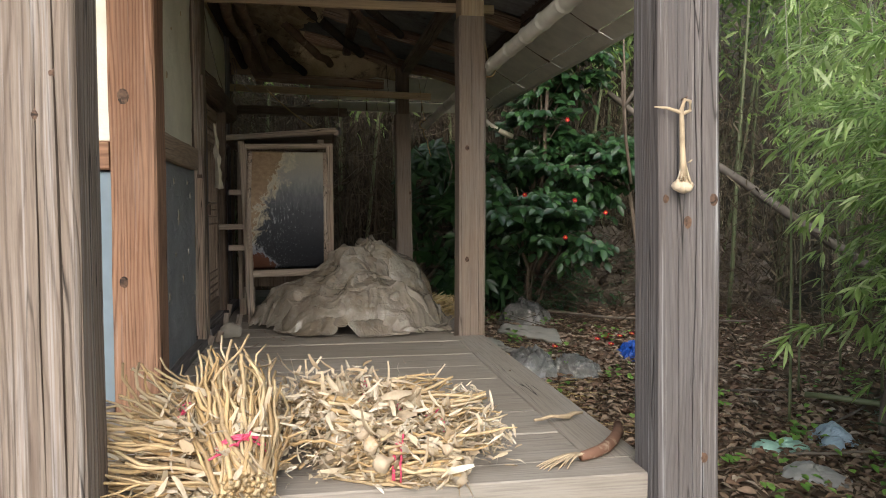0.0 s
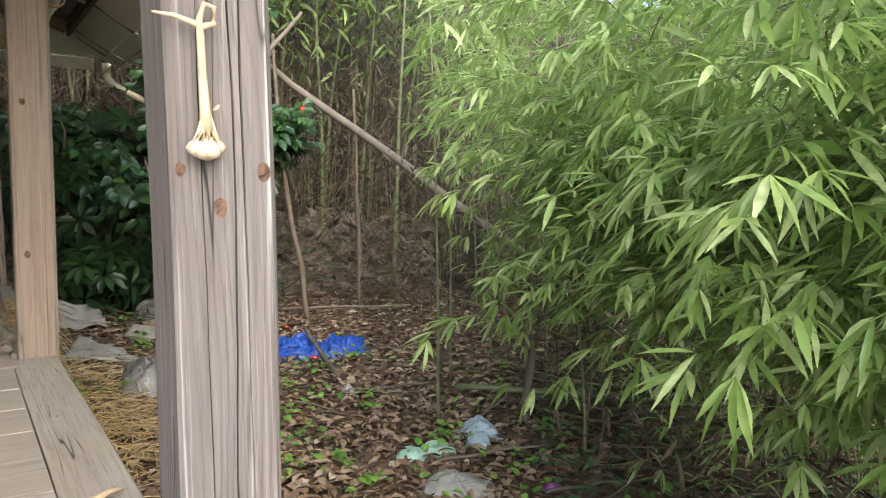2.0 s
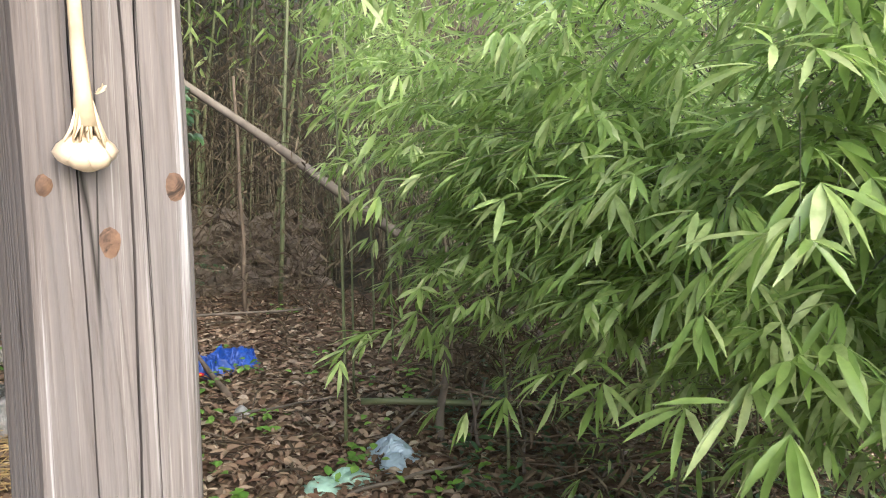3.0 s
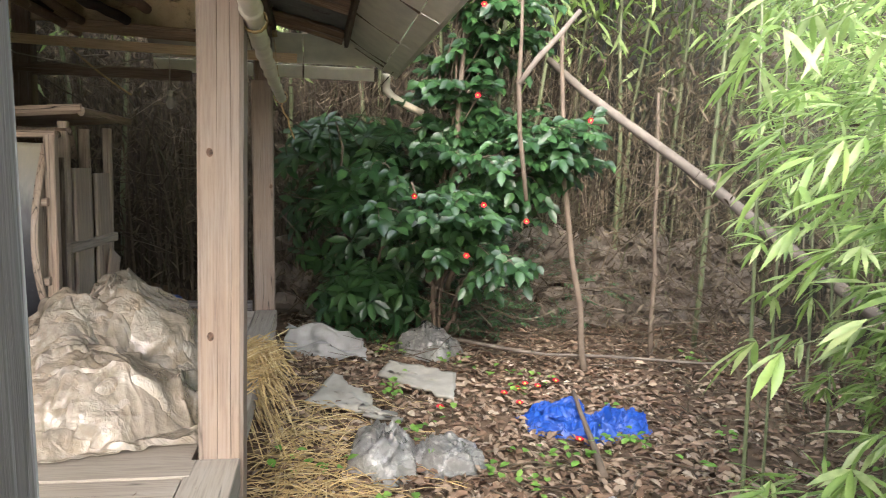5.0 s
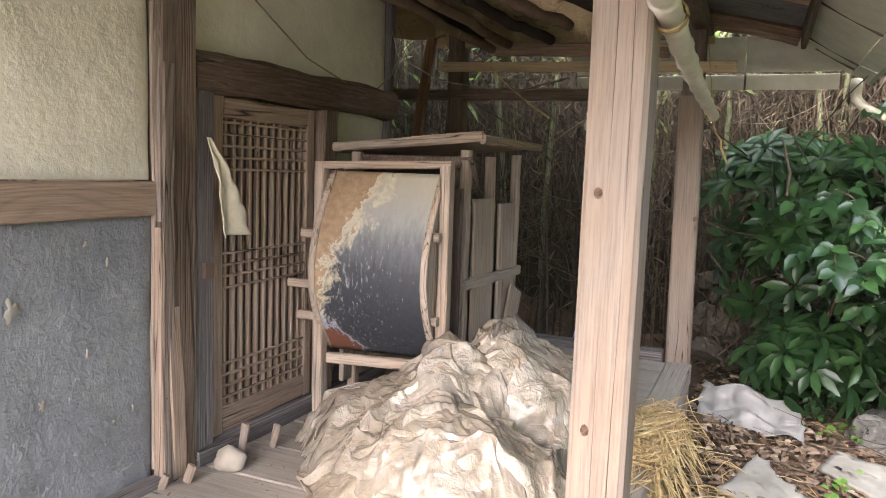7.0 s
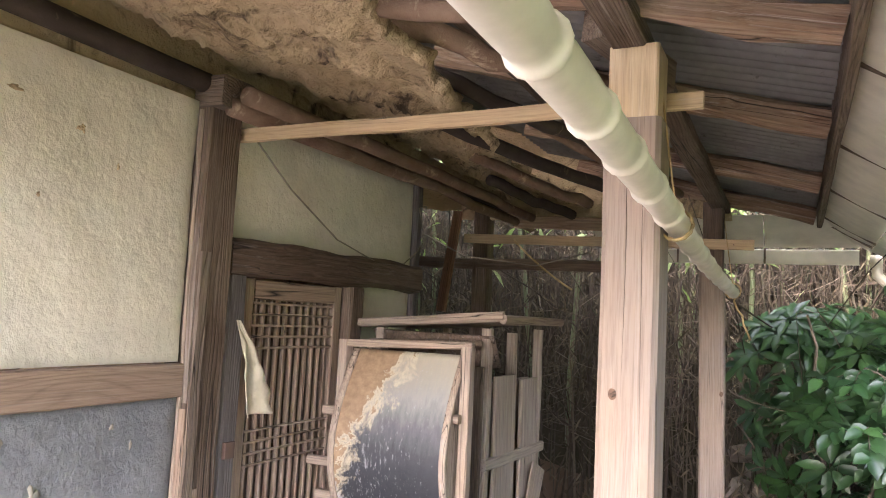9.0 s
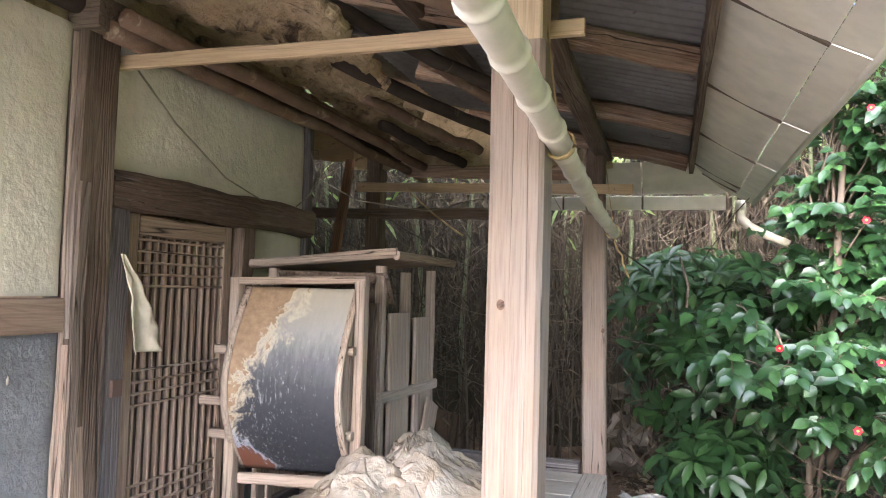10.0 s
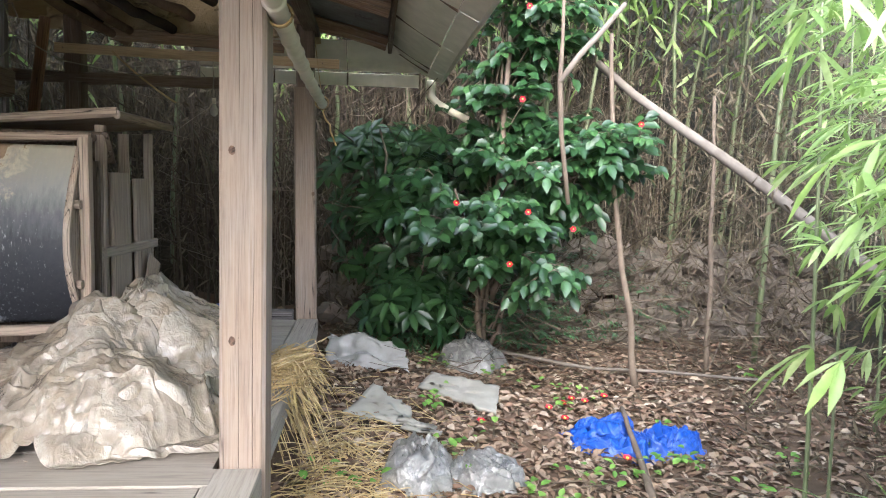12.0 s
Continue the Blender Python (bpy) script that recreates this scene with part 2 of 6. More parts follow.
LOGM = earth("peeled_log", (0.23, 0.155, 0.105), (0.15, 0.092, 0.06), (0.38, 0.29, 0.20), 6, 1.0, 0.9, 40, (0.58, 0.68), 0.012)
LOGD = earth("blackened_log", (0.055, 0.04, 0.03), (0.035, 0.025, 0.02), (0.16, 0.12, 0.08), 6, 0.6, 0.9, 40, (0.62, 0.72), 0.012)
STALK_COLS = ((0.42, 0.275, 0.125), (0.52, 0.37, 0.19), (0.57, 0.445, 0.27), (0.33, 0.215, 0.10), (0.60, 0.49, 0.33))
STALK = island("dry_garlic_stalk", *STALK_COLS, by_object=True)
STALK_LOOSE = island("loose_garlic_stalk", *STALK_COLS)
HUSK = island("garlic_husk", (0.52, 0.41, 0.27), (0.62, 0.53, 0.39), (0.38, 0.28, 0.17), (0.70, 0.63, 0.51))
GARLIC = earth("garlic_skin", (0.44, 0.34, 0.23), (0.52, 0.43, 0.32), (0.42, 0.27, 0.13), 18, 0.25, 0.6, 90, (0.58, 0.68), 0.003)
STRAW = island("rice_straw", (0.44, 0.31, 0.13), (0.55, 0.41, 0.20), (0.35, 0.24, 0.11), (0.60, 0.48, 0.27))
TWIGS = island("dead_twig", (0.08, 0.058, 0.04), (0.13, 0.10, 0.07), (0.05, 0.037, 0.027), (0.19, 0.155, 0.115))
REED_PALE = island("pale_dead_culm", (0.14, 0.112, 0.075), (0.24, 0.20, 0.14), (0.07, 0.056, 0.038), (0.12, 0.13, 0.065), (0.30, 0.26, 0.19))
# Darker copy of the culm colours, with the back thicket's shade in it.
REED = island("shade_toned_dead_culm", (0.038, 0.028, 0.02), (0.075, 0.056, 0.038), (0.024, 0.018, 0.013), (0.12, 0.095, 0.066), (0.05, 0.046, 0.027))

def plain(name, c, rough=0.6, spec=0.4):
    m, nt, b = tree_of(name)
    put(nt, b, mix(nt, ramp(nt, tex(nt, coords(nt), 30, 4), (0.3, 0.0), (0.7, 0.6)), c, mix(nt, 0.35, c, (0.1, 0.08, 0.06))), rough, spec)
    return m

RED = plain("red_petal", (0.50, 0.008, 0.025), 0.5)
YELLOW = plain("yellow_stamen", (0.75, 0.5, 0.06))
PINK = plain("pink_ribbon", (0.66, 0.07, 0.15), 0.35)
TARP = plain("blue_tarpaulin", (0.010, 0.065, 0.34), 0.3)
PALEBLUE = plain("pale_blue_plastic", (0.36, 0.46, 0.54), 0.35)
MINT = plain("pale_green_plastic", (0.35, 0.55, 0.45), 0.4)
WHITEP = plain("white_plastic", (0.27, 0.265, 0.255), 0.35)
PURPLE = plain("purple_plastic", (0.20, 0.06, 0.22), 0.4)
NAIL = plain("rusty_iron", (0.10, 0.06, 0.045), 0.7)
BULB = plain("dusty_bulb_glass", (0.32, 0.30, 0.26), 0.25, 0.5)

def film_mat(name, base, other, rough=0.22, clear=0.25):
    """Dirty polythene: cloudy, shiny, partly see-through."""
    m, nt, b = tree_of(name)
    v = coords(nt)
    c = mix(nt, ramp(nt, tex(nt, v, 3.2, 6, 0.65, 0.6), (0.35, 0.0), (0.65, 1.0)), base, other)
    c = mix(nt, ramp(nt, tex(nt, v, 26, 5, 0.7), (0.52, 0.0), (0.75, 0.5)), c, (0.70, 0.67, 0.60))
    put(nt, b, c, ramp(nt, tex(nt, v, 9, 4), (0.3, rough), (0.7, rough + 0.2)), 0.8)
    b.inputs["IOR"].default_value = 1.55
    b.inputs["Coat Weight"].default_value, b.inputs["Coat Roughness"].default_value = 0.7, 0.08
    b.inputs["Coat IOR"].default_value = 1.6
    facets = nd(nt, "ShaderNodeTexVoronoi", Vector=coords(nt, (1, 1.5, 1.2)), Scale=42.0)
    def crease(scale, stretch, dist):
        return ramp(nt, tex(nt, coords(nt, stretch), scale, 3, 0.5, dist), (0.40, 0.0), (0.5, 1.0), (0.60, 0.0))
    bump(nt, b, mix(nt, 0.4, crease(7, (1, 1.6, 1), 1.2), mix(nt, 0.5, crease(17, (1.7, 1, 1.2), 1.6), facets.outputs["Color"])), 0.75, 0.014)
    tr = nd(nt, "ShaderNodeBsdfTranslucent", Color=c)
    s = nd(nt, "ShaderNodeMixShader", i0=clear, i1=b.outputs[0], i2=tr.outputs[0])
    thin = ramp(nt, tex(nt, v, 4.5, 3, 0.5, 0.5), (0.42, 0.05), (0.62, 0.45))
    s = nd(nt, "ShaderNodeMixShader", i0=thin, i1=s.outputs[0], i2=nt.nodes.new("ShaderNodeBsdfTransparent").outputs[0])
    nt.links.new(s.outputs[0], nt.nodes["Material Output"].inputs[0])
    return m

POLY = film_mat("dirty_polythene", (0.375, 0.308, 0.225), (0.50, 0.45, 0.38), 0.10, 0.4)
POLY_GREY = film_mat("grey_polythene", (0.20, 0.195, 0.18), (0.32, 0.31, 0.29))
POLY_BROWN = film_mat("brown_polythene", (0.20, 0.13, 0.07), (0.32, 0.23, 0.14))

def drum_mat():
    """Tin sheet: tan primer flaking off above, grey band, black enamel below, rust at the low corner."""
    m, nt, b = tree_of("painted_rusty_tin")
    v = coords(nt, vary=False)
    sep = nd(nt, "ShaderNodeSeparateXYZ", Vector=v)
    def op(kind, a, c, d=0.0):
        n = nd(nt, "ShaderNodeMath", i0=a, i1=c, i2=d)
        n.operation = kind
        return n.outputs[0]
    px, pz = sep.outputs[0], sep.outputs[2]
    wob = tex(nt, v, 6, 8, 0.72, 0.6)
    fine = tex(nt, v, 34, 5, 0.7)
    smear = tex(nt, coords(nt, (3.0, 1, 0.6), False), 16, 5, 0.7)
    zz = op("MULTIPLY_ADD", smear, 0.16, pz)
    base = ramp(nt, zz, (0.0, (0.020, 0.021, 0.026)), (0.45, (0.028, 0.030, 0.036)), (0.55, (0.09, 0.092, 0.098)), (0.66, (0.23, 0.225, 0.21)), (0.85, (0.34, 0.30, 0.225)))
    scr = tex(nt, coords(nt, (5.0, 5.0, 1.2), False), 18, 6, 0.75)
    wear = op("MULTIPLY_ADD", px, -0.22, scr)
    base = mix(nt, ramp(nt, wear, (0.52, 0.0), (0.62, 0.55)), base, (0.36, 0.36, 0.37))
    tan = mix(nt, ramp(nt, fine, (0.35, 0.0), (0.65, 1.0)), (0.20, 0.125, 0.07), (0.30, 0.21, 0.125))
    lim = op("MULTIPLY_ADD", pz, -0.40, px)
    edge = op("MULTIPLY_ADD", wob, 0.62, op("SUBTRACT", lim, 0.225))
    up = ramp(nt, edge, (0.0, 1.0), (0.012, 0.0))
    c = mix(nt, ramp(nt, edge, (0.0, 0.0), (0.012, 0.85), (0.075, 0.0)), base, (0.48, 0.41, 0.29))
    c = mix(nt, up, c, tan)
    low = op("MULTIPLY_ADD", pz, 0.9, px)
    redge = op("MULTIPLY_ADD", wob, 0.5, low)
    rust = mix(nt, fine, (0.075, 0.028, 0.018), (0.17, 0.07, 0.04))
    c = mix(nt, ramp(nt, redge, (0.385, 0.0), (0.40, 0.7), (0.44, 0.0)), c, (0.40, 0.42, 0.46))
    c = mix(nt, ramp(nt, redge, (0.385, 1.0), (0.395, 0.0)), c, rust)
    put(nt, b, c, ramp(nt, fine, (0.3, 0.5), (0.7, 0.75)), 0.4)
    bump(nt, b, mix(nt, 0.5, fine, wob), 0.35, 0.006)
    return m

DRUM = drum_mat()

# ---- mesh helpers ----
RNG = random.Random(7)

def under(ob, parent):
    if parent is not None:
        ob.parent = parent
        ob.matrix_parent_inverse = parent.matrix_basis.inverted()
    return ob

def raw(name, verts, faces, material, parent=None, label="", smooth=False, m=None):
    me = bpy.data.meshes.new(name)
    me.from_pydata(verts, [], faces)
    me.materials.append(material)
    if smooth:
        me.polygons.foreach_set("use_smooth", [True] * len(me.polygons))
    me.update()
    ob = new(name, me)
    if m is not None:
        ob.matrix_basis = m
    under(ob, parent)
    if label:
        tagged(ob, label)
    return ob

def part(name, bm, material, parent=None, label="", smooth=False):
    me = bpy.data.meshes.new(name)
    bm.to_mesh(me)
    bm.free()
    me.materials.append(material)
    if smooth:
        me.polygons.foreach_set("use_smooth", [True] * len(me.polygons))
    ob = new(name, me)
    under(ob, parent)
    if label:
        tagged(ob, label)
    return ob

def empty(name, at, label, category, group="", kind=""):
    e = new(name)
    e.matrix_basis = pose(*at)
    e.empty_display_size = 0.1
    return tagged(e, label, category, group, kind)

def frame_of(p0, p1, side=None):
    p0, p1 = Vector(p0), Vector(p1)
    z = (p1 - p0).normalized()
    s = Vector(side) if side else (Vector((1, 0, 0)) if abs(z.z) > 0.7 else Vector((0, 0, 1)))
    y = z.cross(s).normalized()
    x = y.cross(z).normalized()
    return Matrix(((x.x, y.x, z.x, p0.x), (x.y, y.y, z.y, p0.y), (x.z, y.z, z.z, p0.z), (0, 0, 0, 1))), (p1 - p0).length

def beam(name, p0, p1, w, d, material, parent=None, label="", cut=0.006, wob=0.003, side=None, step=0.12, bow=0.0, splits=()):
    """A sawn or hewn timber from p0 to p1: w along side (x for posts), d across it."""
    m, L = frame_of(p0, p1, side)
    n = max(2, min(26, int(L / step)))
    c = min(cut, w * 0.3, d * 0.3)
    prof = [(-w / 2 + c, -d / 2), (w / 2 - c, -d / 2), (w / 2, -d / 2 + c), (w / 2, d / 2 - c), (w / 2 - c, d / 2), (-w / 2 + c, d / 2), (-w / 2, d / 2 - c), (-w / 2, -d / 2 + c)]
    for gx, half, deep in sorted(splits, reverse=True):
        prof[1:1] = [(gx - half, -d / 2), (gx, -d / 2 + deep), (gx + half, -d / 2)]
    m8 = len(prof)
    s = RNG.random() * 90
    vs, fs = [], []
    for i in range(n + 1):
        t = i / n
        wander = 0.016 * noise.noise((s, t * L * 1.1, 33)) + 0.003 * noise.noise((s, t * L * 9, 35))
        ox, oy = wob * 1.5 * noise.noise((s, t * L * 2, 0)), wob * 1.5 * noise.noise((s, t * L * 2, 5)) + bow * math.sin(t * math.pi)
        for k, (x, y) in enumerate(prof):
            j = wob * noise.noise((s + k * 3.1, t * L * 5, 9)) if not splits else 0.0
            g = k - 1
            if splits and 0 <= g < 3 * len(splits):
                o = max(0.05, min(1.0, 0.55 + 1.6 * noise.noise((s + g // 3 * 7, t * L * 1.1, 41))))
                mid = prof[1 + g // 3 * 3 + 1][0]
                x, y = mid + wander * (1 if g // 3 % 2 else -0.7) + (x - mid) * o, -d / 2 + (y + d / 2) * o
            vs.append((x + ox + j, y + oy + j, t * L))
    for i in range(n):
        for k in range(m8):
            a, b2 = i * m8 + k, i * m8 + (k + 1) % m8
            fs.append((a, b2, b2 + m8, a + m8))
    fs += [tuple(range(m8 - 1, -1, -1)), tuple(range(n * m8, n * m8 + m8))]
    return raw(name, vs, fs, material, parent, label, False, m)

def slab(name, lo, hi, material, parent=None, label="", cut=0.004, axis=None):
    """A flat board or panel between two corners, grain along its longest side."""
    lo, hi = Vector(lo), Vector(hi)
    size = hi - lo
    ax = axis if axis is not None else max(range(3), key=lambda i: size[i])
    mid = (lo + hi) / 2
    p0, p1 = mid.copy(), mid.copy()
    p0[ax], p1[ax] = lo[ax], hi[ax]
    sd = Vector((0, 0, 0))
    o = (ax + 1) % 3
    sd[o] = 1
    return beam(name, p0, p1, size[o], size[(ax + 2) % 3], material, parent, label, cut, 0.001, tuple(sd), 0.4)

def tube_into(vs, fs, pts, radii, sides=6, cap=True):
    base = len(vs)
    n = len(pts)
    pts = [Vector(p) for p in pts]
    up = Vector((0.3, 0.2, 0.93))
    for i, p in enumerate(pts):
        d = (pts[min(i + 1, n - 1)] - pts[max(i - 1, 0)])
        d = d.normalized() if d.length > 1e-9 else Vector((0, 0, 1))
        a = d.cross(up)
        if a.length < 0.05:
            a = d.cross(Vector((1, 0, 0)))
        a.normalize()
        b = d.cross(a)
        r = radii[i] if hasattr(radii, "__len__") else radii
        for k in range(sides):
            q = 2 * math.pi * k / sides
            vs.append(tuple(p + (a * math.cos(q) + b * math.sin(q)) * r))
    for i in range(n - 1):
        for k in range(sides):
            a0, b0 = base + i * sides + k, base + i * sides + (k + 1) % sides
            fs.append((a0, b0, b0 + sides, a0 + sides))
    if cap:
        fs.append(tuple(base + k for k in range(sides - 1, -1, -1)))
        fs.append(tuple(base + (n - 1) * sides + k for k in range(sides)))

def tube(name, pts, radii, material, parent=None, label="", sides=8):
    vs, fs = [], []
    tube_into(vs, fs, pts, radii, sides)
    return raw(name, vs, fs, material, parent, label, True)

def curve_pts(a, b, sag, n=8, jit=0.0, seed=0):
    a, b = Vector(a), Vector(b)
    out = []
    for i in range(n + 1):
        t = i / n
        p = a.lerp(b, t)
        p.z -= sag * 4 * t * (1 - t)
        if jit:
            p += Vector((noise.noise((seed, t * 5, 0)), noise.noise((seed, t * 5, 4)), noise.noise((seed, t * 5, 8)))) * jit
        out.append(p)
    return out

def surface(name, fn, nu, nv, material, parent=None, label="", thick=0.0, smooth=True):
    vs = [tuple(fn(i / nu, j / nv)) for j in range(nv + 1) for i in range(nu + 1)]
    fs = [(j * (nu + 1) + i, j * (nu + 1) + i + 1, (j + 1) * (nu + 1) + i + 1, (j + 1) * (nu + 1) + i) for j in range(nv) for i in range(nu)]
    ob = raw(name, vs, fs, material, parent, label, smooth)
    if thick:
        s = ob.modifiers.new("thickness", "SOLIDIFY")
        s.thickness = thick
    return ob

def leaves(name, items, material, parent=None, label="", bend=0.25, fold=0.18):
    """items: (place, direction, up, length, width). Each leaf is a folded blade that bends down to its tip."""
    vs, fs = [], []
    for p, d, u, L, w in items:
        p, d = Vector(p), Vector(d).normalized()
        s = d.cross(Vector(u))
        if s.length < 0.05:
            s = d.cross(Vector((1, 0.3, 0)))
        s.normalize()
        u = s.cross(d)
        b = len(vs)
        vs.append(p[:])
        for t, k in ((0.28, 0.9), (0.62, 1.0)):
            c = p + d * (L * t) - u * (bend * L * t * t)
            e = u * (fold * w)
            vs += [(c - s * (w * k / 2) + e)[:], c[:], (c + s * (w * k / 2) + e)[:]]
        vs.append((p + d * L - u * (bend * L))[:])
        fs += [(b, b + 2, b + 1), (b, b + 3, b + 2), (b + 1, b + 2, b + 5, b + 4), (b + 2, b + 3, b + 6, b + 5), (b + 4, b + 5, b + 7), (b + 5, b + 6, b + 7)]
    return raw(name, vs, fs, material, parent, label, True)

def rvec(z=0.0):
    a = RNG.random() * 2 * math.pi
    return Vector((math.cos(a), math.sin(a), z)).normalized()

def ground_z(x, y):
    yy = max(-6.0, min(3.6, y))
    xx = max(0.0, min(7.0, x))
    return -0.06 + 0.055 * yy - 0.03 * (xx - 2) + 0.03 * noise.noise((x * 0.8, y * 0.8, 3)) + 0.012 * noise.noise((x * 4, y * 4, 7))

# ---- ground ----
def bank_z(x, y):
    """Hillside behind the house and beyond the bamboo."""
    d = max(y - 4.55 - 0.15 * math.sin(x * 1.3), (x - 6.2) * 0.5 + 0.2 * math.sin(y))
    return ground_z(x, y) + (max(0.0, d) * 1.15 if d < 5 else 5.75 + (d - 5) * 0.35 if d < 20 else 11.0)

def ground_axis(lo, hi, fine_lo, fine_hi, step):
    out = list(np.arange(fine_lo, fine_hi, step))
    g, x = step, fine_lo
    while x > lo:
        g *= 1.35
        x -= g
        out.insert(0, max(x, lo))
    g, x = step, fine_hi
    while x < hi:
        out.append(x)
        g *= 1.35
        x += g
    return out + [hi]

gx, gy = ground_axis(-400, 400, 0.5, 7.5, 0.09), ground_axis(-400, 400, -4.5, 6.5, 0.09)
gv = [(x, y, bank_z(x, y) + (0.03 * noise.fractal((x * 2.2, y * 2.2, 1), 0.6, 2.0, 4) if -6 < y < 9 and -3 < x < 10 else 0)) for y in gy for x in gx]
gf = [(j * len(gx) + i, j * len(gx) + i + 1, (j + 1) * len(gx) + i + 1, (j + 1) * len(gx) + i) for j in range(len(gy) - 1) for i in range(len(gx) - 1)]
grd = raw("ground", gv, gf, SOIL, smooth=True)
# The bank takes the shade-dark colour, the flat ground plain soil.
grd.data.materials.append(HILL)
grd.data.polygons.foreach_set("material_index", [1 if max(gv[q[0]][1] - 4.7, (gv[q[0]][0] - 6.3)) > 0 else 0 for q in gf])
tagged(grd, "brown soil strewn with dead leaves, rising to a bank", "ground", kind="structure")

# Unseen concrete slab, added to bounce daylight up under the eave.
def bounce_slab_pt(u, v):
    x = -9 + 17 * u
    far = -2.75 if x < 1.2 else max(-4.8, -2.75 - 1.4 * (x - 1.2))
    y = -14 + (14 + far) * v
    return (x, y, ground_z(x, y) + 0.05)
yard = surface("pavement", bounce_slab_pt, 60, 24, CONCRETE, thick=-0.08)
tagged(yard, "unseen pale concrete slab added before the house to bounce light", "yard", kind="structure")

# ---- veranda floor ----
DK = 0.5
floor = empty("floor", (0.8, 0, DK), "dusty grey-brown plank veranda floor on a timber frame", "floor", kind="structure")
plank_y = [-2.13, -1.86, -1.60, -1.33, -1.06, -0.79, -0.51, -0.15]
for a, b in zip(plank_y, plank_y[1:]):
    slab("plank", (0.02, a + 0.003, DK - 0.035), (1.425, b - 0.003, DK + RNG.uniform(-0.003, 0.003)), W_DECK, floor)
for a, b in zip([0.0, 0.18, 0.46, 0.74, 1.02, 1.30, 1.60, 1.9, 2.2, 2.5], [0.18, 0.46, 0.74, 1.02, 1.30, 1.60, 1.9, 2.2, 2.5, 2.72]):
    slab("plank", (0.02, a + 0.003, DK - 0.035), (1.43, b - 0.003, DK - 0.004 + RNG.uniform(-0.003, 0.003)), W_DECK, floor)
for a, b in zip(plank_y[:3], plank_y[1:3] + [-1.46]):
    slab("plank", (-4.0, a + 0.003, DK - 0.035), (0.014, b - 0.003, DK - 0.002), W_DECK, floor)
slab("crossbeam", (0.02, -0.147, DK - 0.14), (1.45, -0.003, DK + 0.004), W_DECK, floor)
slab("front_sill", (0.10, -2.27, DK - 0.16), (1.545, -2.135, DK + 0.002), W_DECK, floor)
slab("edge_board", (1.43, -2.13, DK - 0.12), (1.60, -0.005, DK + 0.002), W_DECK, floor)
slab("edge_board", (1.435, 0.17, DK - 0.12), (1.58, 2.75, DK - 0.003), W_DECK, floor)
slab("end_beam", (0.3, 2.75, DK - 0.10), (1.40, 2.86, DK + 0.05), W_GREY, floor)
slab("skirt_board", (1.0, 2.70, 0.08), (1.40, 2.735, DK - 0.14), W_GREY, floor)
for y in (-1.2, 0.1, 1.4, 2.6):
    slab("joist_support", (0.6, y - 0.06, ground_z(0.7, y) - 0.05), (0.72, y + 0.06, DK - 0.145), W_DARK, floor)
    slab("joist", (0.03, y - 0.05, DK - 0.14), (1.42, y + 0.05, DK - 0.04), W_DARK, floor)
slab("earth_skirt", (0.02, -2.12, -0.3), (0.06, 2.7, DK - 0.04), MUD, floor)

# ---- posts ----
def knot(parent, x, y, z, r):
    r *= 0.85
    vs, fs = [(x, y - 0.002, z)], []
    for ring, (k, dy) in enumerate(((0.55, 0.002), (1.0, 0.0))):
        for i in range(12):
            q = i * math.pi / 6
            w = 1 + 0.18 * noise.noise((x * 9, z * 9, i * 0.7))
            vs.append((x + math.cos(q) * r * k * w * 0.85, y - dy, z + math.sin(q) * r * k * w * 1.2))
    for i in range(12):
        fs.append((0, 1 + (i + 1) % 12, 1 + i))
        fs.append((1 + i, 1 + (i + 1) % 12, 13 + (i + 1) % 12, 13 + i))
    raw("knot", vs, fs, KNOT, parent, "dark resinous knot", True)

def post(x0, y0, x1, y1, z0, z1, material, label, knots=(), cut=0.008, lean=0.0, splits=()):
    e = empty("wooden_post", ((x0 + x1) / 2, (y0 + y1) / 2, z0), label, "post", "veranda posts")
    beam("shaft", ((x0 + x1) / 2, (y0 + y1) / 2, z0), ((x0 + x1) / 2 + lean, (y0 + y1) / 2, z1), x1 - x0, y1 - y0, material, e, cut=cut, wob=0.003, side=(1, 0, 0), step=0.12 if not splits else 0.106, splits=splits)
    for kx, kz, r in knots:
        knot(e, kx, y0 + 0.001, kz, r)
    return e

post_garlic = post(1.565, -2.34, 1.74, -2.17, -0.25, 2.5, W_GREY, "weathered grey square timber post with cracks and knots", ((1.688, 1.26, 0.017), (1.614, 1.20, 0.018), (1.675, 0.56, 0.017), (1.551, 1.262, 0.012)), 0.012, -0.058, ((-0.035, 0.0012, 0.012), (0.008, 0.0017, 0.020), (0.034, 0.0014, 0.016)))
post_mid = post(1.455, 0.0, 1.61, 0.165, 0.0, 2.33, W_PALE, "pale planed square timber post with two knots on the veranda edge", ((1.50, 1.584, 0.022), (1.50, 0.945, 0.022)), 0.014, 0.0, ((-0.01, 0.0010, 0.008), (0.035, 0.0012, 0.010)))
beam("post_head", (1.53, 0.08, 2.33), (1.53, 0.08, 2.535), 0.135, 0.15, W_BAR, post_mid, "yellower upper length of the post", 0.006, 0.001, (1, 0, 0))
post_back = post(1.42, 2.82, 1.565, 2.95, 0.0, 2.13, W_PALE, "weathered grey timber post standing on the ground", ((1.53, 1.385, 0.016),), 0.012, -0.03)
beam("post_head", (1.465, 2.885, 2.13), (1.465, 2.885, 2.56), 0.12, 0.12, W_DARK, post_back, "dark upper stub", 0.006, 0.001, (1, 0, 0))
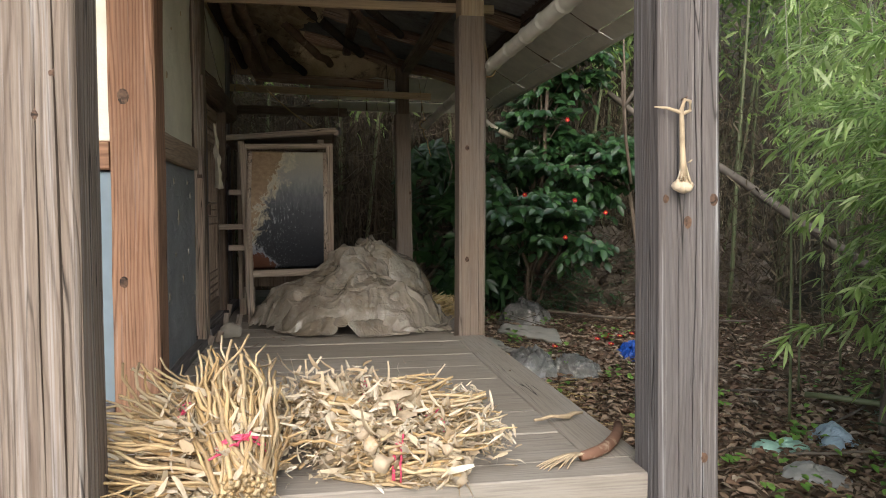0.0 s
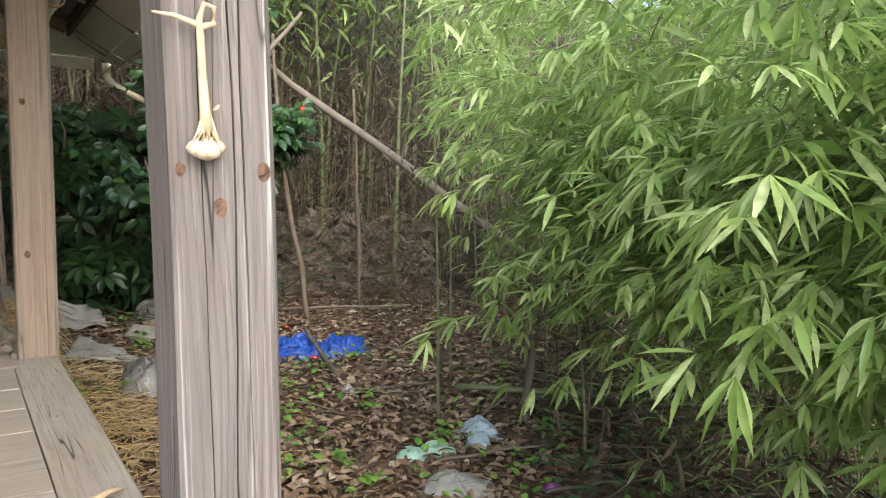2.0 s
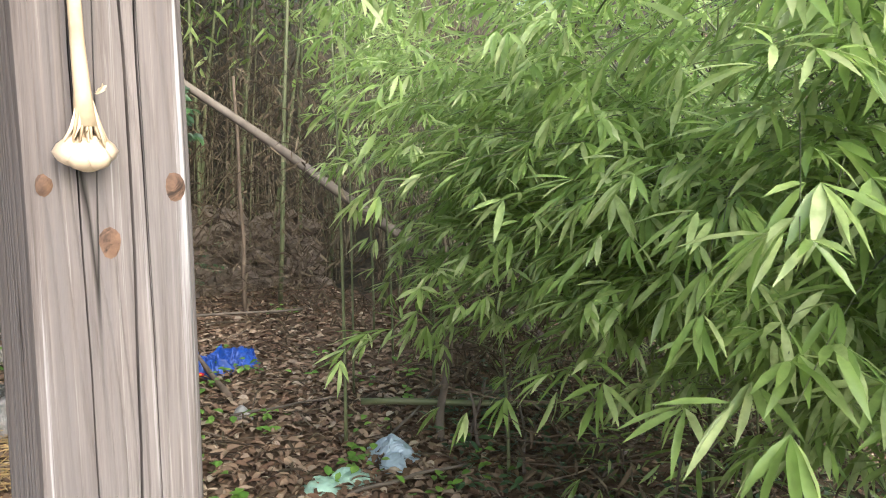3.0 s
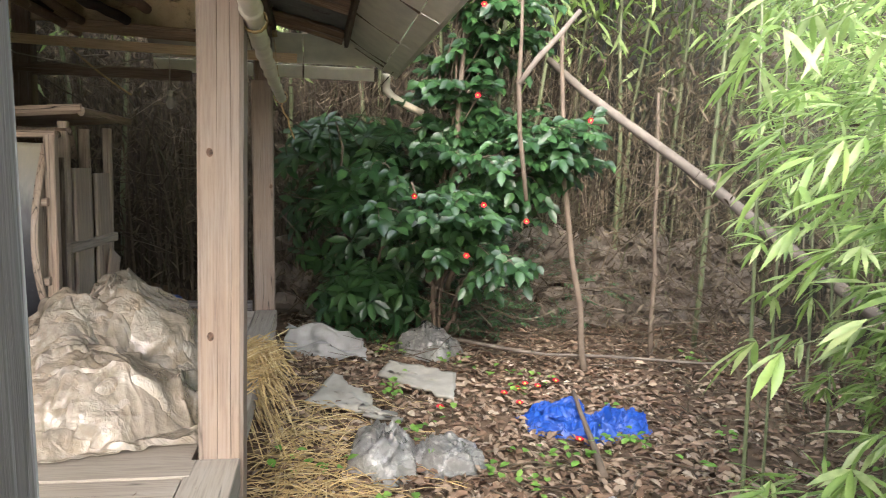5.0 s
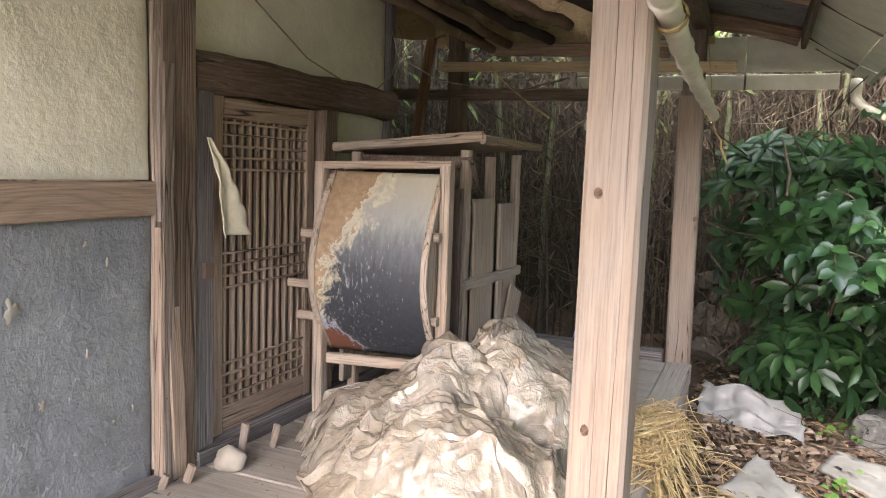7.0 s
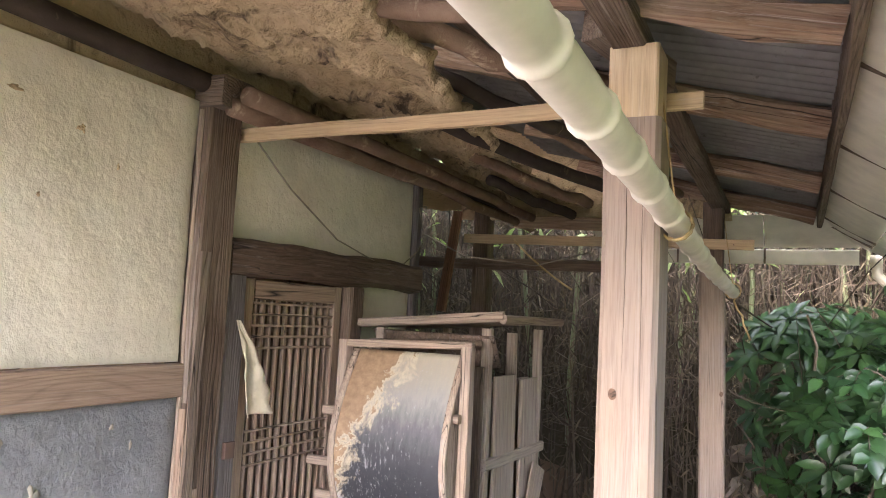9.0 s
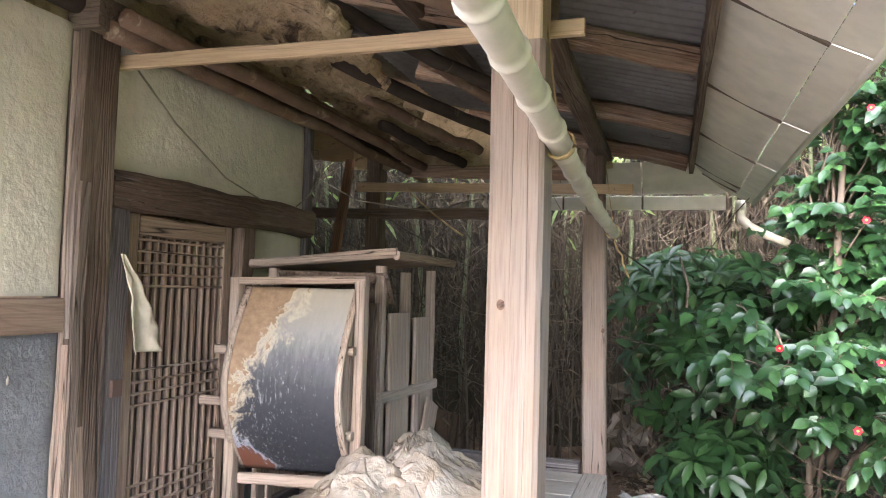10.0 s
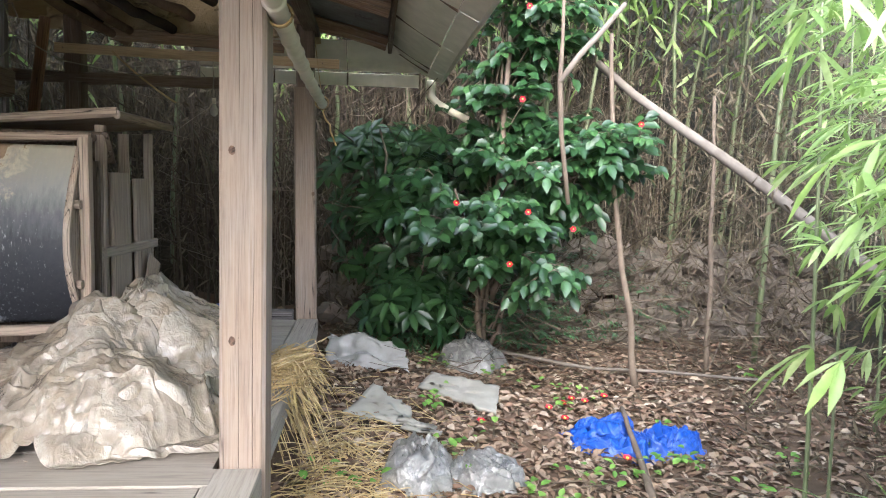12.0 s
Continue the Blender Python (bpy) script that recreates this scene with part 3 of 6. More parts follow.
post_front = post(-0.06, -2.42, 0.125, -2.235, -0.25, 2.62, W_BLEACH, "thick weathered corner post with bleached grain", ((0.04, 1.44, 0.016), (0.075, 1.53, 0.012)), 0.012, 0.0, ((0.01, 0.002, 0.016), (0.05, 0.003, 0.02)))
post_red = post(-0.06, -1.45, 0.095, -1.28, 0.5, 2.6, W_RED, "reddish-brown timber post with strong grain, set in the house wall", ((-0.01, 1.62, 0.03), (-0.02, 0.98, 0.02)), 0.008)
post_door = post(-0.09, -0.02, 0.045, 0.15, 0.5, 2.47, W_DARK, "dark old timber post with peeling paint beside the door", (), 0.01)
beam("jamb_board", (0.0, 0.205, 0.5), (0.0, 0.205, 1.88), 0.07, 0.1, W_GREY, post_door, "rough grey inner jamb", 0.01, 0.006, (1, 0, 0))
beam("worn_strip", (0.047, -0.002, 0.5), (0.047, 0.004, 1.95), 0.010, 0.045, W_BLEACH, post_door, "pale split edge with peeled paint", 0.002, 0.005, (1, 0, 0), 0.06)
beam("worn_strip", (0.046, 0.055, 0.5), (0.046, 0.03, 1.12), 0.008, 0.06, W_DOOR, post_door, "bare brown wood where the paint has gone", 0.002, 0.006, (1, 0, 0), 0.06)
beam("worn_strip", (0.024, -0.0225, 0.5), (0.022, -0.0225, 1.40), 0.040, 0.006, W_DOOR, post_door, "bare split wood on the post's narrow face", 0.002, 0.004, (1, 0, 0), 0.05)
beam("worn_strip", (0.030, -0.0225, 1.42), (0.026, -0.0225, 2.05), 0.024, 0.006, W_BLEACH, post_door, "pale flaking splinter along the post's edge", 0.002, 0.004, (1, 0, 0), 0.05)
slab("iron_hook", (0.03, 0.18, 1.20), (0.05, 0.235, 1.26), NAIL, post_door)

# ---- house walls ----
def plaster(name, y0, y1, z0, z1, x, material, parent, thick=0.14, amp=0.006):
    """A hand-trowelled panel in a wall that runs along y, its face at x."""
    nu, nv = max(4, int((y1 - y0) / 0.03)), max(4, int((z1 - z0) / 0.03))
    s = RNG.random() * 50
    def f(u, v):
        y, z = y0 + (y1 - y0) * u, z0 + (z1 - z0) * v
        e = min(u * (y1 - y0), (1 - u) * (y1 - y0), v * (z1 - z0), (1 - v) * (z1 - z0))
        return (x - 0.008 * math.exp(-e / 0.012) + amp * noise.fractal((y * 3, z * 3, s), 0.7, 2, 4), y, z)
    ob = surface(name, f, nu, nv, material, parent)
    slab("core", (x - thick, y0, z0), (x - 0.02, y1, z1), material, parent)
    return ob

DADO_SCARS = ((-0.55, 1.20, 0.020, 0.034), (-0.30, 1.365, 0.008, 0.010), (-0.46, 0.90, 0.012, 0.016), (-0.12, 0.795, 0.007, 0.020), (-0.20, 0.775, 0.010, 0.006),
              (-0.66, 1.36, 0.008, 0.016), (-0.64, 1.03, 0.010, 0.010), (-0.30, 1.02, 0.006, 0.018), (-0.80, 0.85, 0.014, 0.018), (-0.22, 1.30, 0.005, 0.012))
PLASTER_STAINS = ((-0.50, 2.27, 0.016, 0.012), (-0.72, 2.33, 0.020, 0.008), (-0.74, 1.82, 0.008, 0.014), (-0.62, 2.05, 0.006, 0.008), (-0.36, 2.18, 0.006, 0.010))
wall = empty("wall_west", (0, 0, 0.5), "timber-framed house wall with cream mud plaster over a grey dado", "wall", kind="structure")
plaster("plaster_panel", -0.0 - 1.28, -0.03, 1.56, 2.49, 0.0, PLASTER, wall)
plaster("dado_panel", -1.28, -0.03, 0.5, 1.445, 0.005, DADO, wall)
beam("wall_rail", (0.0, -1.28, 1.50), (0.0, -0.03, 1.50), 0.115, 0.05, W_DOOR, wall, "brown timber rail", 0.006, 0.003, (0, 0, 1))
# the house front, which turns the corner at the reddish post
slab("front_plaster", (-4, -1.43, 1.47), (-0.06, -1.33, 2.6), PLASTER, wall, "sunlit cream plaster")
slab("blue_panel", (-4, -1.425, 0.55), (-0.06, -1.34, 1.365), BLUE, wall, "faded pale-blue board")
beam("wall_rail", (-4, -1.40, 1.42), (-0.06, -1.40, 1.42), 0.10, 0.10, W_RED, wall, "", 0.006, 0.003, (0, 0, 1))
beam("wall_sill", (-4, -1.40, 0.52), (-0.06, -1.40, 0.52), 0.055, 0.11, W_GREY, wall, "grey timber sill", 0.006, 0.003, (0, 0, 1))
plaster("plaster_panel", 0.15, 1.67, 2.02, 2.5, -0.02, PLASTER, wall)
plaster("plaster_panel", 1.10, 1.67, 1.45, 1.90, -0.02, PLASTER, wall)
plaster("dado_panel", 1.10, 1.67, 0.5, 1.45, -0.015, DADO, wall)
beam("lintel", (0.0, 0.15, 1.95), (0.0, 1.67, 1.965), 0.145, 0.10, W_DARK, wall, "rough dark hewn lintel", 0.02, 0.012, (0, 0, 1), 0.06)
beam("ground_sill", (0.01, 0.15, 0.525), (0.01, 1.6, 0.525), 0.06, 0.10, W_GREY, wall, "", 0.006, 0.004, (0, 0, 1))
beam("ground_sill", (0.03, -1.28, 0.515), (0.03, -0.03, 0.515), 0.035, 0.06, W_GREY, wall, "", 0.006, 0.004, (0, 0, 1))
beam("end_stud", (-0.05, 1.702, 0.5), (-0.05, 1.702, 2.6), 0.11, 0.06, W_GREY, wall, "", 0.008, 0.005, (1, 0, 0))
tube("wall_plate", curve_pts((0.0, -2.85, 2.55), (0.0, 3.2, 2.58), 0, 16, 0.02, 3), 0.038, LOGD, wall, "round blackened wall plate", 12)
slab("back_wall", (-4, 1.60, -0.2), (-0.11, 1.70, 2.6), MUD, wall)
slab("earth_skirt", (-4, -2.1, -0.3), (0.0, -2.05, 0.45), MUD, wall)
slab("inner_wall", (-4.1, -1.45, -0.3), (-4.0, 1.7, 2.6), PLASTER, wall)
slab("wall_top", (-0.2, -1.44, 2.50), (-0.03, 1.66, 2.80), MUD, wall)
slab("beam_end", (-0.14, -0.03, 2.47), (0.10, 0.14, 2.585), W_DARK, wall, "square end of a roof beam", 0.01, 0)
def scar(x, y, z, ry, rz, material, label, seed):
    """A shallow chip or scab in the wall's skin, proud of it by a few millimetres."""
    vs, fs = [(x + 0.001, y, z)], []
    for k, dx in ((0.8, 0.001), (1.0, -0.004)):
        for i in range(16):
            q = i * math.pi / 8
            w = 0.9 + 0.9 * noise.noise((seed, math.cos(q) * 1.6, math.sin(q) * 1.6)) + 0.5 * noise.noise((seed, i * 1.7, 4))
            vs.append((x + dx, y + math.cos(q) * ry * k * w, z + math.sin(q) * rz * k * w))
    for i in range(16):
        fs += [(0, 1 + i, 1 + (i + 1) % 16), (1 + i, 17 + i, 17 + (i + 1) % 16, 1 + (i + 1) % 16)]
    raw("wall_scar", vs, fs, material, wall, label, True)
for k, (y, z, ry, rz) in enumerate(DADO_SCARS):
    scar(0.012, y, z, ry, rz, SCAB, "pale chip where the grey skin has gone", k * 3.3)
for k, (y, z, ry, rz) in enumerate(PLASTER_STAINS):
    scar(0.006, y, z, ry, rz, MUD, "hole in the plaster showing brown mud", 50 + k * 3.3)
# peeled rim of plaster beside the door post
beam("plaster_rim", (0.01, -0.03, 0.55), (0.008, -0.03, 2.46), 0.012, 0.010, W_MACH, wall, "", 0.004, 0.005, (1, 0, 0), 0.05)

slab("door_backing", (-0.22, 0.12, 0.5), (-0.12, 1.12, 2.03), MUD, wall)

# ---- lattice door ----
door = empty("door_1", (-0.03, 0.27, 0.56), "closed old timber lattice door with thin upright and level bars", "door", kind="structure")
DY0, DY1, DZ0, DZ1, DX = 0.262, 0.965, 0.56, 1.875, -0.02
beam("stile", (DX, DY0 + 0.04, DZ0), (DX, DY0 + 0.04, DZ1), 0.045, 0.075, W_DOOR, door, side=(1, 0, 0))
beam("stile", (DX, DY1 - 0.035, DZ0), (DX, DY1 - 0.035, DZ1), 0.045, 0.06, W_DOOR, door, side=(1, 0, 0))
beam("top_rail", (DX, DY0 + 0.078, DZ1 - 0.04), (DX, DY1 - 0.066, DZ1 - 0.04), 0.08, 0.045, W_DOOR, door, side=(0, 0, 1))
beam("bottom_rail", (DX, DY0 + 0.078, DZ0 + 0.05), (DX, DY1 - 0.066, DZ0 + 0.05), 0.10, 0.045, W_DOOR, door, side=(0, 0, 1))
slab("backing_board", (DX - 0.04, DY0 + 0.03, DZ0 + 0.05), (DX - 0.025, DY1 - 0.03, DZ1 - 0.05), W_DARK, door, "dark board behind the lattice", axis=2)
nb = 11
for i in range(nb):
    y = DY0 + 0.105 + i * (DY1 - DY0 - 0.20) / (nb - 1)
    beam("upright_bar", (DX, y, DZ0 + 0.10), (DX, y, DZ1 - 0.08), 0.022, 0.016, W_DOOR, door, "", 0.003, 0.0015, (1, 0, 0), 0.3)
for z0, nz in ((0.70, 4), (1.14, 4), (1.60, 5)):
    for i in range(nz):
        beam("level_bar", (DX + 0.013, DY0 + 0.078, z0 + i * 0.045), (DX + 0.013, DY1 - 0.066, z0 + i * 0.045), 0.010, 0.012, W_DOOR, door, "", 0.002, 0.0015, (0, 0, 1), 0.3)
beam("right_jamb", (0.0, 1.03, 0.55), (0.0, 1.03, 1.88), 0.09, 0.11, W_DARK, door, "dark jamb", 0.008, 0.005, (1, 0, 0))
slab("pull_ring", (0.03, 0.985, 1.66), (0.045, 1.0, 1.70), NAIL, door)

# cloth strip hanging from a nail on the door
def cloth_f(u, v):
    z = 1.712 - 0.362 * v
    left, right = 0.148 + 0.095 * v + 0.012 * math.sin(v * 5), 0.168 + 0.235 * v + 0.02 * math.sin(v * 3.1)
    y = left + (right - left) * u
    return (0.085 + 0.014 * math.sin(u * 8 + v * 2) * (0.3 + v) + 0.014 * noise.noise((u * 3, v * 6, 1)), y, z + 0.03 * u * v * (1 - u))
cl = surface("hanging_cloth", cloth_f, 14, 30, CLOTH, thick=0.003)
tagged(cl, "cream cloth strip hanging from a nail beside the lattice door", "cloth")
# ---- roof ----
def mud_pt(u, v):
    y = -2.8 + 5.9 * v
    edge = (0.92 if y < 0 else max(0.45, 0.88 - 0.20 * y)) + 0.10 * noise.fractal((y * 3.1, 2, 1), 0.6, 2, 4)
    x = -0.02 + (edge + 0.02) * u
    lump = noise.fractal((x * 4, y * 4, 2), 0.6, 2, 6)
    return (x, y, 2.70 - 0.2 * x + 0.055 * lump - 0.05 * max(0.0, lump) ** 2)
ceil = surface("ceiling", mud_pt, 90, 360, MUD, thick=-0.05)
tagged(ceil, "straw-mud underside of the old eave between rafters, cracked and stained", "ceiling", kind="structure")
for k, y in enumerate(np.arange(-2.7, -0.3, 0.38)):
    r = 0.026 + 0.008 * RNG.random()
    x_end = 1.25 + RNG.uniform(-0.1, 0.2)
    rf = tube("round_rafter", curve_pts((0.86 if k % 3 else 0.74, y, 2.585), (x_end, y + RNG.uniform(-0.05, 0.05), 2.50), 0.01, 6, 0.02, k), r, LOGM, sides=9)
    tagged(rf, "round reddish-brown rafter, its end poking out of the mud", "rafter", "old eave rafters")
# Added mud sheet that blocks sky light past the wall's end.
sf = surface("eave_soffit", lambda u, v: (-2.4 + 2.4 * u, 1.62 + 1.75 * v, 2.64 + 0.03 * noise.fractal((u * 6, v * 5, 7), 0.7, 2, 4)), 30, 24, MUD, thick=-0.05)
tagged(sf, "mud underside added at the rear to block a sky gap", "ceiling", kind="structure")
for k, (a, b, r) in enumerate((((0.55, 0.85, 2.60), (1.02, 1.98, 2.50), 0.034), ((0.42, 1.45, 2.60), (0.78, 2.45, 2.50), 0.032), ((0.74, 0.30, 2.63), (1.28, 1.40, 2.53), 0.030),
                              ((0.78, -0.22, 2.64), (1.36, 0.50, 2.58), 0.036), ((0.30, 2.0, 2.58), (0.55, 2.9, 2.50), 0.034), ((0.9, 1.0, 2.62), (1.34, 2.3, 2.52), 0.026))):
    rf = tube("round_rafter", curve_pts(a, b, 0.01, 8, 0.03, k + 40), [r * (1 + 0.12 * noise.noise((k * 3, i * 0.9, 1))) for i in range(9)], LOGD if k % 2 == 0 else LOGM, sides=9)
    tagged(rf, "rough blackened hip rafter fanning out of the broken mud", "rafter", "old hip rafters")
def lean_z(x):
    return 2.625 - 0.245 * (x - 1.53)
for k, y in enumerate((-2.7, -1.75, -0.92, -0.075, 0.85, 1.99, 3.08)):
    b = beam("sloping_rafter", (0.55, y + RNG.uniform(-0.14, -0.02), lean_z(0.55)), (2.04, y, lean_z(2.04)), 0.10, 0.065, W_RAFT, None, "", 0.02, 0.016, (0, 0, 1), 0.1)
    tagged(b, "sawn brown rafter of the lean-to roof", "rafter", "lean-to rafters")
b = beam("plate_beam", (1.53, -2.85, 2.567), (1.50, 3.1, 2.55), 0.06, 0.10, W_DARK, None, "", 0.008, 0.004, (0, 0, 1))
tagged(b, "dark timber beam lying on the veranda posts", "beam")
b = beam("inner_purlin", (0.95, -2.85, 2.76), (0.95, 3.1, 2.74), 0.07, 0.08, W_DARK, None, "", 0.01, 0.006, (0, 0, 1))
tagged(b, "dark old purlin under the roofing sheets", "beam")
b = beam("short_strut", (1.42, -0.02, 2.60), (1.56, 0.35, 2.55), 0.1, 0.07, W_DARK, None)
tagged(b, "short dark strut over the post head", "strut")
def corrug(u, v):
    x, y = 0.3 + 1.85 * u, -2.85 + 6.05 * v
    return (x, y, lean_z(x) + 0.075 + 0.018 * math.sin(y * 2 * math.pi / 0.075))
cr = surface("corrugated_roof", corrug, 6, 700, CEMENT, thick=0.006)
tagged(cr, "grey corrugated cement roofing sheets seen from below", "roof", kind="structure")
b = beam("fascia", (2.06, -2.85, 2.50), (2.06, 3.1, 2.50), 0.14, 0.03, W_DARK, None, "", 0.004, 0.004, (0, 0, 1))
tagged(b, "dark timber fascia board at the roof edge", "fascia", kind="structure")
eave = empty("eave_canopy", (2.2, 0, 2.4), "cream painted sheet-metal eave canopy with folded joints and gutter lip", "eave", kind="structure")
ys = np.arange(-2.65, 3.1, 0.95)
for k, y in enumerate(ys):
    y1 = min(y + 0.945, 3.25)
    if y1 - y < 0.1:
        continue
    surface("eave_panel", lambda u, v: (2.075 + 0.285 * u, y + (y1 - y + 0.25 * u * (1 if k == len(ys) - 1 else 0)) * v, 2.505 - 0.175 * u - 0.012 * math.sin(u * math.pi) + 0.004 * math.sin(v * math.pi)), 6, 6, SHEET_EAVE, eave, "", 0.003, False)
    surface("eave_panel", lambda u, v: (2.36 + 0.11 * u, y + (y1 - y + 0.2 * (1 if k == len(ys) - 1 else 0)) * v, 2.327 - 0.055 * u), 2, 4, SHEET_EAVE, eave, "", 0.003, False)
    beam("folded_joint", (2.075, y1 + 0.005, 2.497), (2.36, y1 + 0.005, 2.322), 0.016, 0.012, W_DARK, eave, "dark folded joint", 0.003, 0.001)
tube("gutter_lip", [(2.475, -2.85, 2.272), (2.475, 3.52, 2.272)], 0.014, SHEET_EAVE, eave, sides=8)
for x0 in np.arange(0.6, 2.3, 0.57):
    x1 = min(x0 + 0.565, 2.38)
    surface("eave_panel", lambda u, v: (x0 + (x1 - x0) * u, 3.12 + 0.36 * v, 2.52 - 0.17 * v), 4, 4, SHEET_EAVE, eave, "", 0.003, False)
    slab("gutter_board", (x0, 3.485, 2.235), (x1, 3.50, 2.335), SHEET_EAVE, eave)
    slab("folded_joint", (x1 - 0.004, 3.475, 2.235), (x1 + 0.01, 3.483, 2.345), W_DARK, eave)
pipe = tube("downpipe", [(2.40, 3.50, 2.30), (2.40, 3.50, 2.22), (2.405, 3.49, 2.17), (2.45, 3.47, 2.12), (2.55, 3.45, 2.06), (2.70, 3.42, 1.99)], [0.036, 0.036, 0.034, 0.03, 0.03, 0.03], PVC, sides=12)
tagged(pipe, "cream plastic gutter elbow and sloping downpipe", "pipe")
def mud_end(u, v):
    x = -0.35 + 1.9 * u
    top = (2.88 + 0.308 * (1 - x) if x < 1 else lean_z(x) + 0.09) + 0.015 * noise.noise((u * 7, 1, 4))
    return (x, 3.06 + 0.03 * noise.noise((u * 6, v * 4, 2)), 2.50 + (top - 2.50) * v + 0.02 * noise.noise((u * 9, 3, 3)) * (1 - v))
me_ = surface("mud_gable", mud_end, 50, 14, MUD, thick=0.05)
tagged(me_, "broken yellow mud infill closing the eave's end", "wall", kind="structure")
b = beam("gable_board", (0.1, 3.0, 2.47), (1.3, 3.0, 2.43), 0.09, 0.03, W_RAFT, None, "", 0.005, 0.005, (0, 0, 1))
tagged(b, "reddish board under the broken mud gable", "board")
slab_roof = surface("house_roof", lambda u, v: (1.0 - 5.2 * u, -2.9 + 6.2 * v, 2.86 + 1.6 * u if u < 0.55 else 3.74 - 1.6 * (u - 0.55)), 10, 4, CEMENT, thick=0.12)
tagged(slab_roof, "low tiled house roof closing the building", "roof", kind="structure")
for a, b, w, lab in (((-0.03, 0.182, 2.412), (1.695, 0.182, 2.418), 0.050, "long yellowed batten nailed from the wall post to the veranda post"),
                     ((-0.16, 2.70, 2.317), (1.71, 2.70, 2.275), 0.062, "pale batten nailed across the end of the veranda")):
    bt = empty("batten", a, lab, "batten")
    beam("bar", a, b, w, 0.026, W_BAR, bt, "", 0.003, 0.003, (0, 0, 1))
    for t in (0.03, 0.94):
        q = Vector(a).lerp(Vector(b), t)
        tube("nail", [(q.x, q.y - 0.012, q.z), (q.x, q.y - 0.018, q.z)], 0.004, NAIL, bt, "rusty nail head", 8)
for k, (dz, dx, y1) in enumerate(((0.0, 0.0, 3.3), (0.035, 0.07, 3.0))):
    lg = tube("thin_log", curve_pts((0.10 + dx, 0.02, 2.475 + dz), (0.12 + dx * 1.6, y1, 2.46 + dz), -0.01, 12, 0.03, 11 + k), [0.036 - 0.0005 * i for i in range(13)], LOGM, sides=9)
    tagged(lg, "thin peeled log laid along the wall under the eave", "log", "logs under the eave")
lt = beam("leaning_stud", (-0.27, 2.61, 1.80), (-0.20, 2.66, 2.50), 0.06, 0.05, W_RED, None)
tagged(lt, "reddish timber stud leaning under the eave", "timber")
lt = beam("rear_post", (-0.18, 3.1, ground_z(0, 3)), (-0.18, 3.1, 2.6), 0.12, 0.12, W_DARK, None)
tagged(lt, "dark rear post in the shade behind the house", "post")
lt = beam("rear_lintel", (-1.2, 3.1, 2.18), (0.95, 3.05, 2.16), 0.08, 0.06, W_DARK, None, "", 0.01, 0.008, (0, 0, 1))
tagged(lt, "blackened cross timber at the back", "beam")
# bamboo pole slung along the posts
pole = empty("bamboo_pole", (1.665, 0, 2.07), "bleached bamboo pole slung along the veranda posts under the eave", "pole")
p_a, p_b = Vector((1.668, -2.30, 2.10)), Vector((1.613, 2.50, 1.99))
pts, rad = [], []
node_at = []
t = 0.0
while t < 1:
    node_at.append(t)
    t += 0.058 + 0.016 * noise.noise((t * 9, 1, 1))
for i in range(901):
    t = i / 900
    d = min(abs(t - q) for q in node_at)
    r = 0.042 - 0.014 * t
    rad.append(r * (1 + 0.16 * math.exp(-(d / 0.0026) ** 2) - 0.05 * math.exp(-((d - 0.006) / 0.003) ** 2)))
    q = p_a.lerp(p_b, t)
    q.z += 0.012 * math.sin(t * 5)
    q.x += 0.008 * math.sin(t * 7)
    pts.append(q)
tube("culm", pts, rad, POLE_BAMBOO, pole, sides=14)
for y in (-2.25, 0.08, 2.44):
    k = p_a.lerp(p_b, (y + 2.30) / 4.80)
    vs, fs = [], []
    for j in range(3):
        tube_into(vs, fs, [(k.x + 0.043 * math.cos(a), y + 0.012 * j + 0.01 * math.sin(a), k.z + 0.043 * math.sin(a)) for a in np.linspace(0, 2 * math.pi, 13)], 0.004, 5)
    tube_into(vs, fs, curve_pts((k.x, y, k.z + 0.04), (k.x - 0.05, y + 0.02, k.z + 0.40), 0.01, 5), 0.003, 5)
    raw("tie_cord", vs, fs, STRAW, pole, "pale cord tying the pole", True)
# cord, cable and lamp bulb
cb = tube("loose_cable", [(0.02, 0.25, 2.42), (0.02, 0.5, 2.26), (0.03, 0.85, 2.09), (0.03, 1.2, 2.02), (0.03, 1.45, 2.01), (0.05, 1.62, 2.12), (0.06, 1.72, 2.30), (0.04, 1.70, 2.38), (0.03, 1.64, 2.36), (0.06, 1.66, 2.22), (0.2, 1.9, 2.12), (0.5, 2.3, 2.10), (0.75, 2.64, 2.22)], 0.0038, CABLE, sides=6)
tagged(cb, "thin grey cable looping along the wall and over the eave", "cable")
cord = tube("dangling_cord", curve_pts((0.22, 2.66, 2.30), (0.62, 2.70, 1.98), 0.02, 7), 0.007, STRAW, sides=6)
tagged(cord, "frayed pale cord dangling from the batten", "cord")
bulb = empty("light_bulb", (0.86, 2.75, 1.95), "dusty unlit bulb hanging on a short cable", "bulb")
tube("cable", curve_pts((0.86, 2.72, 2.29), (0.86, 2.75, 2.02), 0, 4, 0.01, 2), 0.004, CABLE, bulb, sides=6)
tube("socket", [(0.86, 2.75, 2.025), (0.86, 2.75, 1.985)], 0.014, PVC, bulb, sides=10)
tube("glass", [(0.86, 2.75, 1.985), (0.86, 2.75, 1.965), (0.86, 2.75, 1.94), (0.86, 2.75, 1.915), (0.86, 2.75, 1.90)], [0.012, 0.02, 0.029, 0.024, 0.008], BULB, bulb, sides=14)
tw = tube("straw_wisp", curve_pts((1.60, 2.5, 2.02), (1.70, 2.62, 1.72), 0.02, 8, 0.03, 5), 0.006, STRAW, sides=6)
tagged(tw, "wisp of dry straw hanging from the pole's end", "straw")

